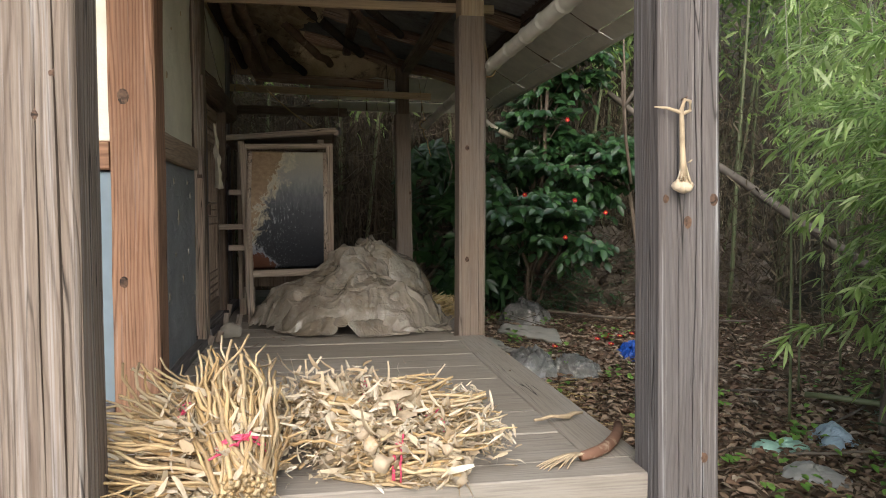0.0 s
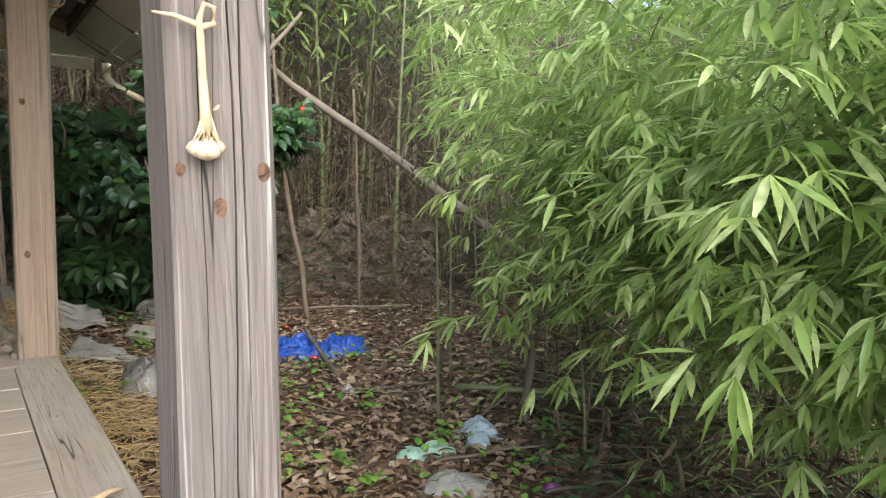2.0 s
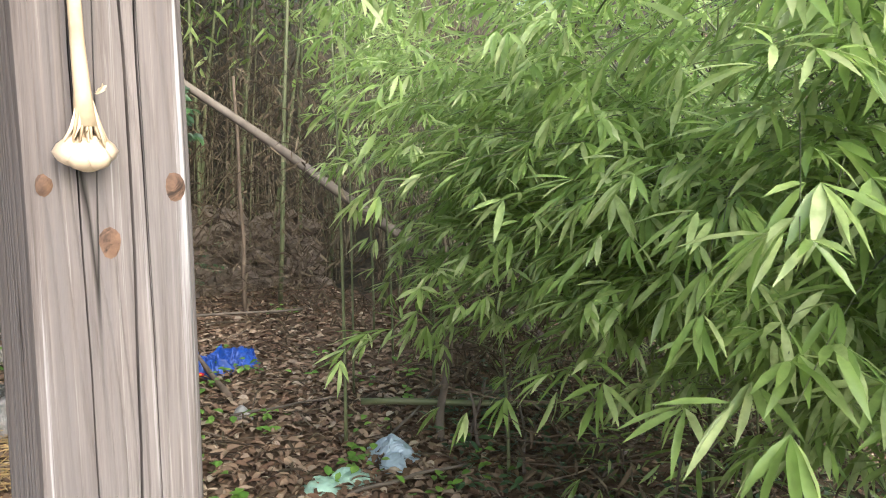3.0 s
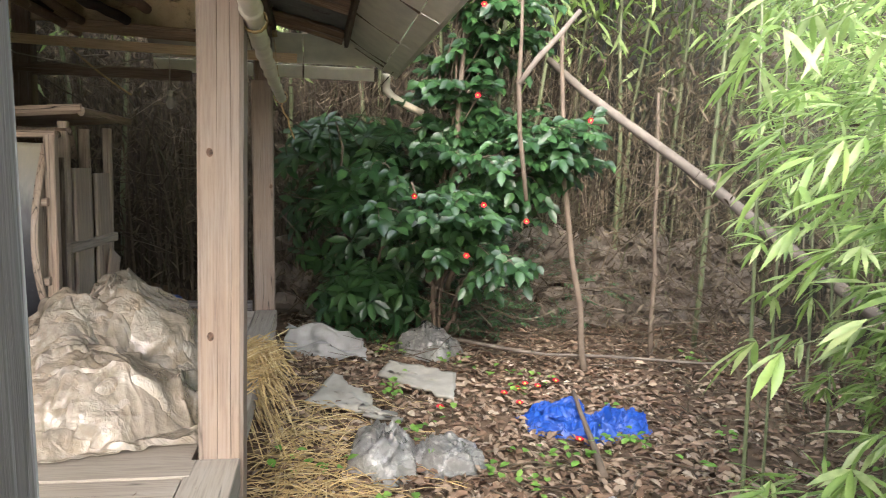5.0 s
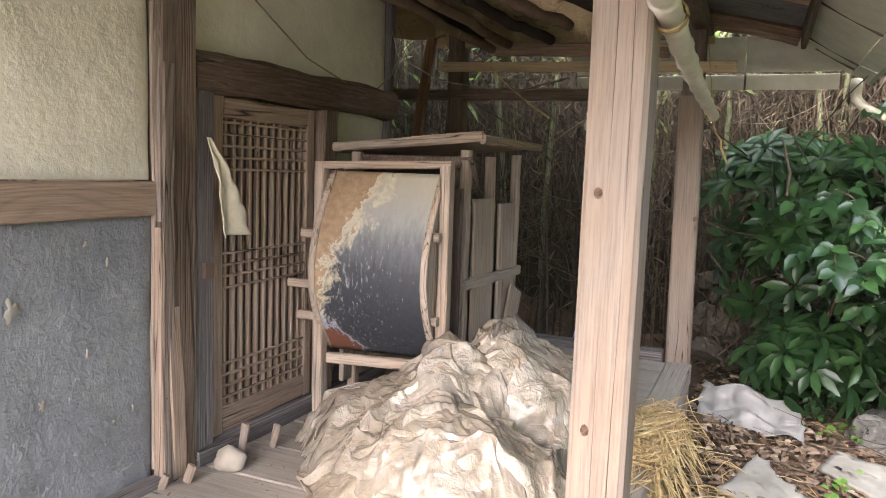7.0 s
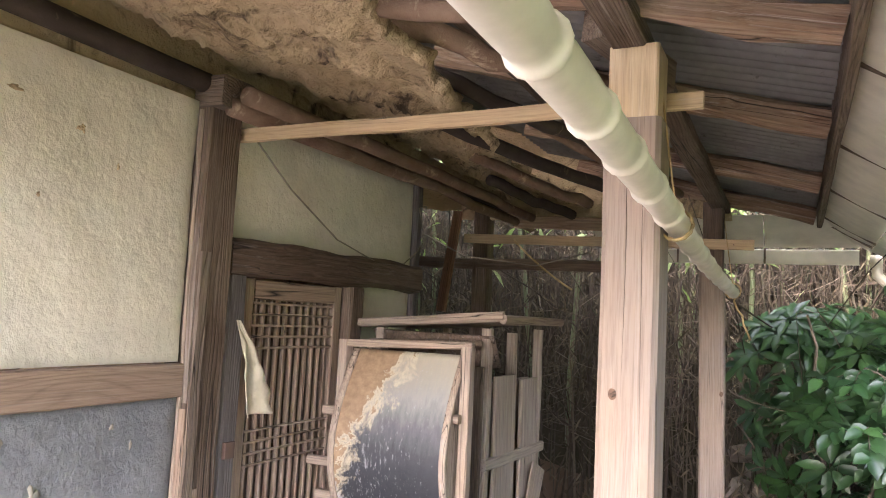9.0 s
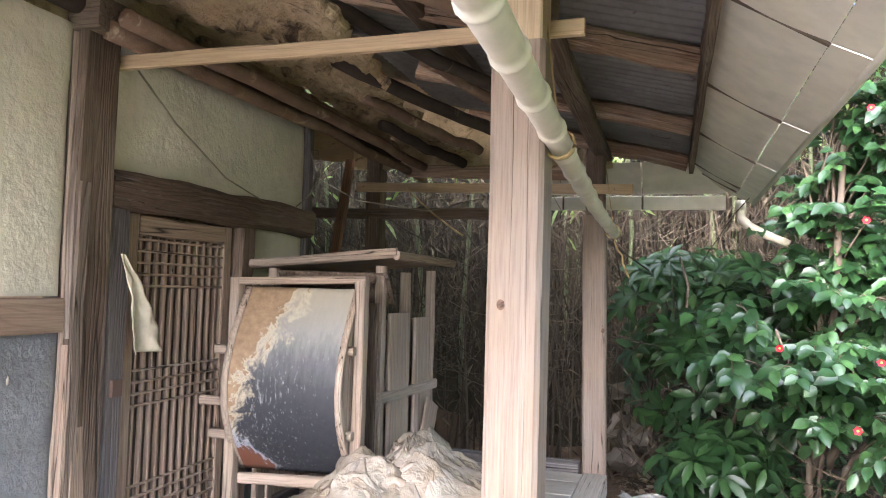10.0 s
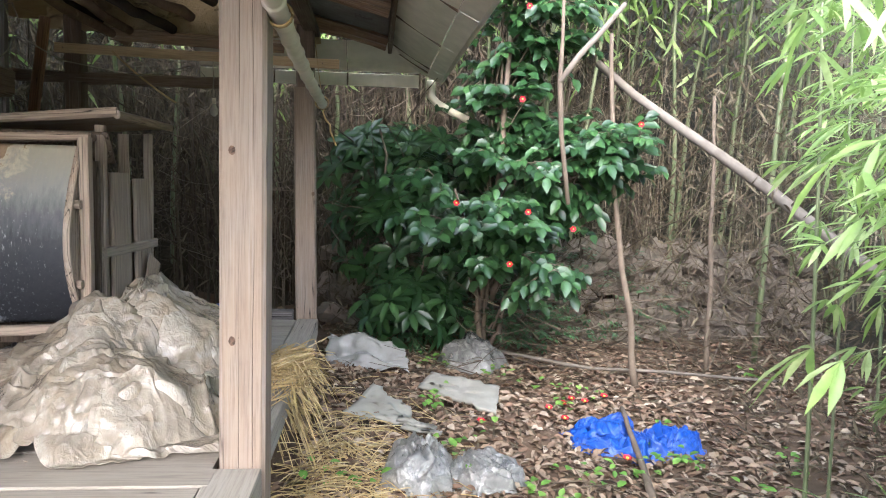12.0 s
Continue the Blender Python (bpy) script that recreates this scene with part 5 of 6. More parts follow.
# bent stick by the post
st = empty("bent_stick", (1.45, -2.05, DK), "bent brown branch with a frayed cord, lying on the boards", "stick")
tube("branch", [(1.39, -2.16, DK + 0.02), (1.44, -2.14, DK + 0.022), (1.49, -2.10, DK + 0.022), (1.54, -2.04, DK + 0.024), (1.585, -1.97, DK + 0.024), (1.615, -1.90, DK + 0.024)], [0.013, 0.017, 0.018, 0.018, 0.018, 0.016], STICK, st, sides=10)
for j in range(14):
    vs, fs = [], []
    tube_into(vs, fs, curve_pts((1.40 + RNG.uniform(-0.02, 0.02), -2.155, DK + 0.026), (1.28 + RNG.uniform(-0.04, 0.06), -2.19 + RNG.uniform(-0.03, 0.03), DK + 0.006), -0.01, 5, 0.012, j), [0.005, 0.005, 0.004, 0.003, 0.002, 0.0015], 5)
    raw("frayed_fibre", vs, fs, HUSK, st, "", True)

# garlic hanging on the post
hg = empty("hanging_garlic", (1.62, -2.36, 1.35), "bunch of garlic bulbs hung by its dry stem from a nail", "garlic")
GX, GY, GZ = 1.586, -2.358, -0.014
tube("stem", [(GX - 0.075, GY + 0.012, 1.515 + GZ), (GX - 0.045, GY, 1.511 + GZ), (GX - 0.020, GY - 0.004, 1.503 + GZ), (GX - 0.004, GY - 0.006, 1.497 + GZ), (GX + 0.014, GY - 0.008, 1.505 + GZ), (GX + 0.014, GY - 0.009, 1.529 + GZ), (GX - 0.002, GY - 0.009, 1.533 + GZ), (GX - 0.009, GY - 0.007, 1.507 + GZ), (GX - 0.007, GY - 0.006, 1.48 + GZ), (GX - 0.005, GY - 0.006, 1.42 + GZ), (GX - 0.002, GY - 0.006, 1.37 + GZ), (GX, GY - 0.008, 1.335 + GZ)], [0.002, 0.004, 0.005, 0.006, 0.005, 0.005, 0.005, 0.006, 0.0065, 0.007, 0.0085, 0.012], HUSK, hg, "pale dry looped stem", 8)
for dx, dy, dz, r in ((0.0, -0.008, 1.308, 0.020), (-0.014, -0.004, 1.310, 0.016), (0.015, -0.004, 1.312, 0.015), (0.006, -0.017, 1.305, 0.014), (-0.009, -0.015, 1.304, 0.013)):
    vs, fs = [], []
    bulb_into(vs, fs, (GX + dx, GY + dy, dz + GZ), r, (-dx * 12, 0.1, 1))
    raw("garlic_bulb", vs, fs, GARLIC, hg, "", True)
vs, fs = [], []
for j in range(22):
    q = j * 2.4
    c, s_ = math.cos(q), math.sin(q) * 0.6
    r0 = RNG.uniform(0.016, 0.024)
    tube_into(vs, fs, [(GX + c * r0, GY - 0.008 + s_ * r0, 1.318 + GZ + RNG.uniform(-0.006, 0.006)), (GX + c * 0.014, GY - 0.008 + s_ * 0.014, 1.335 + GZ), (GX + c * 0.007, GY - 0.008 + s_ * 0.007, 1.352 + GZ + RNG.uniform(0, 0.015))], [0.0012, 0.002, 0.001], 4)
    if j % 3 == 0:
        husk_into(vs, fs, (GX + c * 0.010, GY - 0.012, RNG.choice((1.325, 1.34, 1.37)) + GZ), 0.009)
raw("husk_leaves", vs, fs, HUSK, hg, "", True)
tube("nail", [(GX + 0.004, -2.33, 1.535 + GZ), (GX + 0.004, -2.37, 1.54 + GZ)], 0.002, NAIL, hg, sides=6)

# stone and wood chips by the door
def rock(name, c, size, material, label, category, seed):
    bm = bmesh.new()
    bmesh.ops.create_icosphere(bm, subdivisions=3, radius=1)
    for v in bm.verts:
        n = 1 + 0.28 * noise.noise(v.co * 1.3 + Vector((seed, 0, 0))) + 0.08 * noise.noise(v.co * 4 + Vector((seed, 3, 0)))
        v.co = Vector((v.co.x * size[0], v.co.y * size[1], max(v.co.z, -0.55) * size[2])) * n + Vector(c)
    return tagged(part(name, bm, material, None, "", True), label, category)
rock("stone", (0.15, 0.20, DK + 0.028), (0.062, 0.045, 0.052), ROCK, "pale rough stone lying on the boards by the door", "stone", 1)
for k, (x, y, h) in enumerate(((0.10, 0.33, 0.12), (0.17, 0.44, 0.09), (0.10, 0.03, 0.06), (0.07, -0.06, 0.05), (0.05, 0.98, 0.09))):
    b = beam("wood_chip", (x, y, DK), (x + 0.015, y + 0.012, DK + h), 0.03, 0.018, W_PALE, None, "", 0.008, 0.006, (1, 0, 0), 0.03)
    tagged(b, "splintered pale wood chip leaning by the wall", "wood chip", "wood chips")
vs, fs = [], []
for k in range(420):
    x = RNG.choice((RNG.uniform(0.06, 0.5), RNG.uniform(0.06, 1.5)))
    y = RNG.uniform(-1.5, 1.6)
    if x > 0.5 and RNG.random() < 0.6:
        continue
    husk_into(vs, fs, (x, y, DK + 0.006), RNG.uniform(0.006, 0.016))
tagged(raw("floor_litter", vs, fs, L_DRY, smooth=True), "crumbs of dry leaf and splinters on the boards", "litter", kind="stuff")

# straw spilling over the veranda edge
vs, fs = [], []
for k in range(300):
    y = RNG.gauss(1.25, 0.22)
    x = 1.40 + RNG.random() * 0.20
    z = DK + 0.01 + 0.05 * RNG.random() * math.exp(-((y - 1.2) / 0.4) ** 2)
    hang = RNG.random() < 0.65
    if hang:
        dx, gz = RNG.uniform(0.03, 0.11), RNG.uniform(0.05, 0.36)
        e = (x + dx + 0.08, y + RNG.uniform(-0.3, 0.3), max(ground_z(x, y) + 0.02, z - gz))
        pts = [(x, y, z), (x + dx * 0.5, y, z + 0.02), (x + dx * 0.85, (y + e[1]) / 2, z - 0.3 * gz), e]
    else:
        pts = [(x, y, z), (x + 0.1, y + RNG.uniform(-0.15, 0.15), z + 0.03), (x + RNG.uniform(-0.1, 0.2), y + RNG.uniform(-0.3, 0.3), z - 0.01)]
    tube_into(vs, fs, pts, 0.0026, 3, False)
for k in range(900):
    x, y = 1.62 + abs(RNG.gauss(0.22, 0.25)), RNG.gauss(0.75, 0.7)
    a, L = RNG.random() * 6.3, RNG.uniform(0.1, 0.32)
    z = ground_z(x, y) + 0.015 + 0.07 * RNG.random() * math.exp(-(x - 1.65) * 3)
    tube_into(vs, fs, [(x, y, z), (x + L * math.cos(a) / 2, y + L * math.sin(a) / 2, z + 0.015), (x + L * math.cos(a), y + L * math.sin(a), z)], 0.0026, 3, False)
tagged(raw("rice_straw", vs, fs, STRAW), "yellow rice straw spilling from the veranda onto the ground", "straw", kind="stuff")

# ---- rubbish on the ground ----
def sheet_on(name, corners, material, label, category, thick=0.012, wave=0.02, lift=0.03, n=16, seed=0):
    c = [Vector(q) for q in corners]
    def f(u, v):
        a, b = c[0].lerp(c[1], u), c[3].lerp(c[2], u)
        p = a.lerp(b, v)
        e = 0.03 * noise.noise((u * 8, v * 8, seed))
        return (p.x + e, p.y + e, ground_z(p.x, p.y) + lift + p.z + wave * noise.noise((u * 3, v * 3, seed + 2)))
    return tagged(surface(name, f, n, n, material, None, "", thick), label, category)
sheet_on("white_board", ((2.28, 2.40, 0), (2.74, 1.92, 0), (2.84, 2.36, 0.02), (2.40, 2.62, 0.03)), WHITE_BOARD, "weathered white board lying on dead leaves", "board", 0.02, 0.015, 0.05, 16, 1)
sheet_on("grey_board", ((1.80, 1.92, 0), (2.20, 1.70, 0), (2.22, 1.95, 0.01), (1.98, 2.34, 0.05)), WHITE_BOARD, "broken grey-white board lying on the litter", "board", 0.015, 0.02, 0.04, 16, 2)
sheet_on("white_strip", ((2.14, 1.66, 0), (2.36, 1.56, 0), (2.38, 1.60, 0), (2.17, 1.72, 0)), WHITE_BOARD, "narrow white strip of board", "board", 0.012, 0.004, 0.05, 6, 3)
sheet_on("white_strip", ((2.12, 1.76, 0), (2.34, 1.66, 0), (2.36, 1.71, 0), (2.14, 1.82, 0)), WHITE_BOARD, "narrow white strip of board", "board", 0.012, 0.004, 0.05, 6, 4)
sheet_on("white_sheet", ((1.62, 2.95, 0.0), (2.25, 2.72, 0.0), (2.20, 3.02, 0.13), (1.64, 3.10, 0.16)), WHITEP, "crumpled white sheet lying by the rear post", "sheet", 0.004, 0.09, 0.03, 22, 5)
gz_ = lambda x, y: ground_z(x, y) - 0.005
crumple("grey_plastic_bag", 2.05, 2.40, 0.85, 1.38, gz_, [(2.22, 1.10, 0.19, 0.27, 0.17)], POLY_GREY, "torn grey plastic bag on the leaf litter", "bag", 60, 70, 0.13, 11)
crumple("grey_plastic_bag", 2.34, 2.78, 0.90, 1.32, gz_, [(2.55, 1.10, 0.22, 0.21, 0.13)], POLY_GREY, "crumpled grey plastic bag on the leaf litter", "bag", 70, 60, 0.12, 12)
crumple("grey_plastic_sheet", 2.48, 3.02, 2.75, 3.35, gz_, [(2.74, 3.05, 0.27, 0.25, 0.20)], POLY_GREY, "clear plastic sheet bunched below the shrubs", "plastic sheet", 70, 70, 0.13, 13)
crumple("blue_tarpaulin", 3.08, 3.95, 1.25, 1.90, gz_, [(3.32, 1.62, 0.24, 0.24, 0.07), (3.52, 1.50, 0.22, 0.18, 0.05), (3.75, 1.52, 0.17, 0.16, 0.09)], TARP, "crumpled bright blue tarpaulin on dead leaves", "tarpaulin", 150, 110, 0.19, 14)
crumple("pale_blue_bag", 3.42, 3.82, -0.55, -0.15, gz_, [(3.66, -0.30, 0.13, 0.15, 0.08), (3.54, -0.40, 0.10, 0.12, 0.05)], PALEBLUE, "pale blue plastic bag caught among twigs", "bag", 60, 60, 0.05, 15)
crumple("pale_green_bag", 3.02, 3.44, -0.62, -0.30, gz_, [(3.13, -0.45, 0.11, 0.10, 0.05), (3.30, -0.45, 0.12, 0.09, 0.05)], MINT, "torn pale green plastic half under weeds", "bag", 60, 50, 0.04, 16)
crumple("white_plastic_bag", 2.95, 3.4, -1.02, -0.68, gz_, [(3.12, -0.86, 0.2, 0.12, 0.07)], WHITEP, "white plastic bag on the ground", "bag", 60, 50, 0.04, 17)
crumple("purple_wrapper", 3.46, 3.62, -1.12, -0.98, gz_, [(3.54, -1.05, 0.07, 0.05, 0.05)], PURPLE, "small purple plastic wrapper", "wrapper", 24, 24, 0.03, 18)
crumple("white_scrap", 3.22, 3.36, 0.50, 0.66, gz_, [(3.29, 0.58, 0.06, 0.07, 0.07)], WHITEP, "scrap of white paper on dead leaves", "paper", 24, 24, 0.03, 19)
rock("stone", (1.72, 0.55, ground_z(1.72, 0.55)), (0.12, 0.16, 0.05), STONE, "flat stone half buried in the soil beside the veranda", "stone", 5)
crumple("blue_bag", 0.40, 0.75, 4.25, 4.6, bank_z, [(0.58, 4.42, 0.12, 0.12, 0.16)], TARP, "faded blue plastic bag on the shaded bank", "bag", 30, 24, 0.05, 22)

# ---- stone wall and thicket behind ----
sw = empty("stone_wall", (2.5, 4.3, 0.1), "low dry-stone retaining wall of brown field stones under the bank", "wall", kind="structure")
stone_meshes = []
for k in range(7):
    bm = bmesh.new()
    bmesh.ops.create_icosphere(bm, subdivisions=1 + k % 2, radius=0.5)
    for v in bm.verts:
        c = v.co
        q = Vector((math.copysign(abs(c.x * 2) ** 0.6, c.x), math.copysign(abs(c.y * 2) ** 0.7, c.y), math.copysign(abs(c.z * 2) ** 0.6, c.z))) * 0.5
        v.co = q * (1 + 0.45 * noise.noise(c * 3 + Vector((k * 9, 0, 0))))
    me = bpy.data.meshes.new("stone")
    bm.to_mesh(me)
    bm.free()
    me.materials.append(STONE)
    stone_meshes.append(me)
for row in range(6):
    x = 1.45 + 0.1 * (row % 2)
    while x < 6.2:
        w, h = RNG.choice((0.14, 0.2, 0.26, 0.34)) * RNG.uniform(0.8, 1.2), RNG.uniform(0.13, 0.25)
        s = new("stone", RNG.choice(stone_meshes))
        yy = 4.18 + 0.05 * row + 0.25 * math.sin((x + w / 2) * 1.3) * 0.6 + RNG.uniform(-0.07, 0.07)
        s.matrix_basis = pose(x + w / 2, yy, ground_z(x, 3.6) + 0.06 + row * 0.15 + RNG.uniform(-0.05, 0.05), RNG.uniform(-25, 25), RNG.uniform(-28, 28), RNG.uniform(-30, 30)) @ Matrix.Diagonal((w, 0.30, h * RNG.uniform(0.9, 1.2), 1))
        under(s, sw)
        x += w * 0.86

def culm_pts(x, y, z, h, lean, n=6):
    d = rvec()
    out = []
    for i in range(n + 1):
        t = i / n
        out.append((x + d.x * lean * t * t + 0.02 * noise.noise((x * 7, t * 3, y)), y + d.y * lean * t * t, z + h * t * (1 - 0.12 * lean * t)))
    return out

for name, mat_, n, box_, lab in (("dead_culm_thicket", REED, 1700, (-2.6, 4.6, 4.25, 6.6), "thicket of dead brown bamboo culms on the bank, toned dark for shade"), ("dry_culm_thicket", REED_PALE, 800, (3.9, 8.0, 0.2, 6.0), "thicket of pale dry bamboo culms beside the wall")):
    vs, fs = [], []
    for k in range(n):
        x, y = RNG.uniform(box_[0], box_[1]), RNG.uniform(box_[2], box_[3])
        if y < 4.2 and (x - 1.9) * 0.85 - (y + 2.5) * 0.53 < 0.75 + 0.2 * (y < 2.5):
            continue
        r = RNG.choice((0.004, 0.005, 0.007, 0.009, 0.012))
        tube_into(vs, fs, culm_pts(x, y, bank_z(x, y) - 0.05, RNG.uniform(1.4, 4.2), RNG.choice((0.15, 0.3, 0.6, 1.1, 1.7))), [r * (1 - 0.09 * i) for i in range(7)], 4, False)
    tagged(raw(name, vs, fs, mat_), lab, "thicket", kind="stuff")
vs, fs = [], []
for k in range(1500):
    x, y = RNG.uniform(-2.4, 6.2), RNG.uniform(3.9, 5.0)
    z = bank_z(x, y) + RNG.uniform(0.5, 2.6)
    d = rvec(RNG.uniform(-0.7, 0.5))
    L = RNG.uniform(0.25, 0.8)
    a = Vector((x, y, z))
    tube_into(vs, fs, curve_pts(a, a + d * L, RNG.uniform(-0.05, 0.12), 5, 0.08, k), [0.004, 0.0035, 0.003, 0.003, 0.002, 0.0015], 3, False)
for k in range(260):
    x, y = RNG.uniform(1.6, 6.0), RNG.uniform(3.5, 4.2)
    a = Vector((x, y, ground_z(x, y) + 1.2 * RNG.random()))
    tube_into(vs, fs, curve_pts(a, a + rvec(RNG.uniform(-0.4, 1.2)) * RNG.uniform(0.25, 0.9), RNG.uniform(-0.05, 0.12), 5, 0.1, k), [0.005, 0.0045, 0.004, 0.003, 0.002, 0.0015], 3, False)
for k in range(1500):
    x, y = RNG.uniform(2.6, 6.4), RNG.uniform(-2.6, 3.9)
    if (x - 1.9) * 0.85 - (y + 2.5) * 0.53 < 0.9 and y < 2.6:
        continue
    z = ground_z(x, y) + RNG.random() ** 2 * 0.7
    d = rvec(RNG.uniform(-0.2, 0.5))
    a = Vector((x, y, z))
    tube_into(vs, fs, curve_pts(a, a + d * RNG.uniform(0.2, 0.9), RNG.uniform(-0.05, 0.1), 5, 0.08, k), [0.005, 0.0045, 0.004, 0.003, 0.002, 0.0015], 3, False)
tagged(raw("dead_twigs", vs, fs, TWIGS), "tangle of dead twigs in the thicket", "twigs", kind="stuff")

items = []
for k in range(15000):
    x, y = RNG.uniform(-2.4, 6.4), RNG.uniform(3.9, 5.6)
    z = bank_z(x, y) + RNG.random() * 3.2
    items.append(((x, y, z), rvec(RNG.uniform(-1.8, -0.1)), rvec(0.6), RNG.uniform(0.07, 0.15), RNG.uniform(0.010, 0.018)))
for k in range(7000):
    x, y = RNG.uniform(4.2, 7.6), RNG.uniform(-2.6, 4.5)
    z = bank_z(x, y) + RNG.random() * 2.4
    items.append(((x, y, z), rvec(RNG.uniform(-1.8, 0.1)), rvec(0.6), RNG.uniform(0.07, 0.15), RNG.uniform(0.010, 0.018)))
for k in range(900):
    x, y = RNG.uniform(1.6, 6.0), RNG.uniform(3.6, 4.3)
    items.append(((x, y, ground_z(x, y) + 1.3 * RNG.random() ** 1.5), rvec(RNG.uniform(-1.8, 0.2)), rvec(0.6), RNG.uniform(0.06, 0.13), RNG.uniform(0.010, 0.02)))
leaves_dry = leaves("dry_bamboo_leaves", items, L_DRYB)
tagged(leaves_dry, "dry bamboo leaves hanging in the thicket, coloured dark for its shade", "leaves", kind="stuff")

# leaf litter
items = []
for k in range(17000):
    x, y = RNG.uniform(1.55, 6.2), RNG.uniform(-3.2, 4.3)
    if RNG.random() < 0.3:
        x, y = RNG.uniform(1.6, 4.2), RNG.uniform(-1.0, 3.4)
    n = Vector((RNG.uniform(-0.6, 0.6), RNG.uniform(-0.6, 0.6), 1))
    items.append(((x, y, bank_z(x, y) + RNG.uniform(0.004, 0.035)), rvec(RNG.uniform(-0.15, 0.35)), n, RNG.uniform(0.045, 0.10), RNG.uniform(0.018, 0.042)))
ll = leaves("leaf_litter", items, L_DRY, bend=0.3, fold=0.3)
tagged(ll, "brown dead leaves covering the ground", "leaf litter", kind="stuff")
items = []
for k in range(2600):
    x, y = RNG.uniform(1.6, 6.0), RNG.uniform(-3.0, 4.0)
    items.append(((x, y, ground_z(x, y) + RNG.uniform(0.01, 0.04)), rvec(RNG.uniform(-0.1, 0.2)), rvec(2), RNG.uniform(0.09, 0.16), RNG.uniform(0.010, 0.016)))
tagged(leaves("fallen_bamboo_leaves", items, L_DRYB), "fallen bamboo leaves on the litter, in the same shade-dark colours", "leaf litter", kind="stuff")
vs, fs = [], []
for k in range(420):
    x, y = RNG.uniform(1.7, 6.0), RNG.uniform(-3.0, 4.0)
    a, L = RNG.random() * 6.3, RNG.uniform(0.1, 0.7)
    e = (x + L * math.cos(a), y + L * math.sin(a))
    tube_into(vs, fs, curve_pts((x, y, ground_z(x, y) + 0.02), (e[0], e[1], ground_z(*e) + 0.02), -0.015, 4, 0.03, k), RNG.choice((0.002, 0.003, 0.005)), 4, False)
tagged(raw("fallen_twigs", vs, fs, TWIGS), "fallen twigs scattered over the ground", "twigs", kind="stuff")

# named sticks
def stick(name, pts, r, material, label, category="stick"):
    n = len(pts)
    vs, fs = [], []
    P = []
    for a, b in zip(pts, pts[1:]):
        for i in range(5):
            P.append(Vector(a).lerp(Vector(b), i / 5))
    P.append(Vector(pts[-1]))
    m = len(P)
    for i, p in enumerate(P):
        p += Vector((noise.noise((i * 0.4, pts[0][0], 1)), noise.noise((i * 0.4, pts[0][0], 5)), noise.noise((i * 0.4, pts[0][0], 9)))) * r * 0.8
    tube_into(vs, fs, P, [r * (1 - 0.45 * i / m) for i in range(m)], 9)
    return tagged(raw(name, vs, fs, material, smooth=True), label, category)
stick("leaning_dead_pole", [(5.9, 0.52, 0.0), (4.8, 1.86, 1.21), (3.70, 3.27, 2.45)], 0.052, DEADPOLE, "long bleached dead pole leaning through the bamboo", "pole")
gz = ground_z
stick("fallen_branch", [(3.35, 0.85, gz(3.3, 0.9) + 0.03), (3.42, 1.25, gz(3.4, 1.3) + 0.05), (3.48, 1.75, 0.16)], 0.022, BARK, "bare grey branch fallen across the blue tarpaulin", "branch")
stick("sapling", [(3.87, 2.55, gz(3.9, 2.5)), (3.80, 2.65, 0.7), (3.70, 2.78, 1.5), (3.66, 2.85, 2.6)], 0.026, BARK, "thin bare sapling trunk", "sapling")
stick("sapling", [(4.6, 3.0, gz(4.6, 3.0)), (4.58, 3.0, 0.9), (4.56, 3.05, 2.2)], 0.022, BARK, "thin bare sapling trunk", "sapling")
stick("sapling", [(2.75, 3.3, gz(2.7, 3.3)), (2.85, 3.15, 0.8), (2.92, 3.0, 1.8), (2.95, 3.0, 2.7)], 0.03, BARK, "camellia stem rising behind its leaves", "sapling")
stick("broken_stake", [(3.98, -0.33, gz(4, -0.3) - 0.02), (4.0, -0.33, 0.41)], 0.026, DEADPOLE, "short broken stake standing in the litter", "stake")
stick("fallen_culm", [(3.8, 0.15, 0.02), (4.6, -0.55, 0.0), (5.4, -1.35, -0.02), (5.6, -2.4, 0)], 0.02, CULM, "fallen bamboo culm lying on the ground", "culm")
stick("fallen_branch", [(2.7, 3.2, 0.2), (3.6, 2.7, 0.16), (4.9, 2.5, 0.12)], 0.016, DEADPOLE, "long thin dead branch lying below the stone wall", "branch")
STREWN = ((3.15, -0.62, 3.75, -0.75, 0.010, 0.05), (3.45, -1.1, 3.95, -1.25, 0.009, 0.02), (3.2, 0.55, 3.9, 0.45, 0.008, 0.03), (4.0, -0.9, 4.5, -0.4, 0.010, 0.20),
          (4.2, -1.2, 4.9, -1.0, 0.012, 0.05), (3.7, -0.2, 4.6, 0.3, 0.009, 0.06), (4.4, -0.9, 4.25, -0.5, 0.008, 0.35), (3.9, -1.5, 4.6, -1.7, 0.011, 0.02), (4.7, 0.1, 5.2, -0.6, 0.012, 0.12))
fk = empty("forked_branch", (2.8, 0.75, 1.42), "dead forked branch hanging from the trees", "branch")
FY = 0.75
tube("branch_stem", [(2.835, FY, 1.41), (2.815, FY, 1.55), (2.79, FY, 1.72), (2.775, FY, 1.95), (2.785, FY + 0.02, 2.15), (2.80, FY + 0.1, 2.6), (2.9, FY + 0.3, 3.4)], [0.010, 0.011, 0.011, 0.012, 0.008, 0.007, 0.005], BARK, fk, sides=8)
tube("branch_fork", [(2.775, FY, 1.95), (2.86, FY, 2.07), (2.95, FY, 2.17), (3.055, FY, 2.30)], [0.014, 0.014, 0.013, 0.011], DEADPOLE, fk, sides=8)
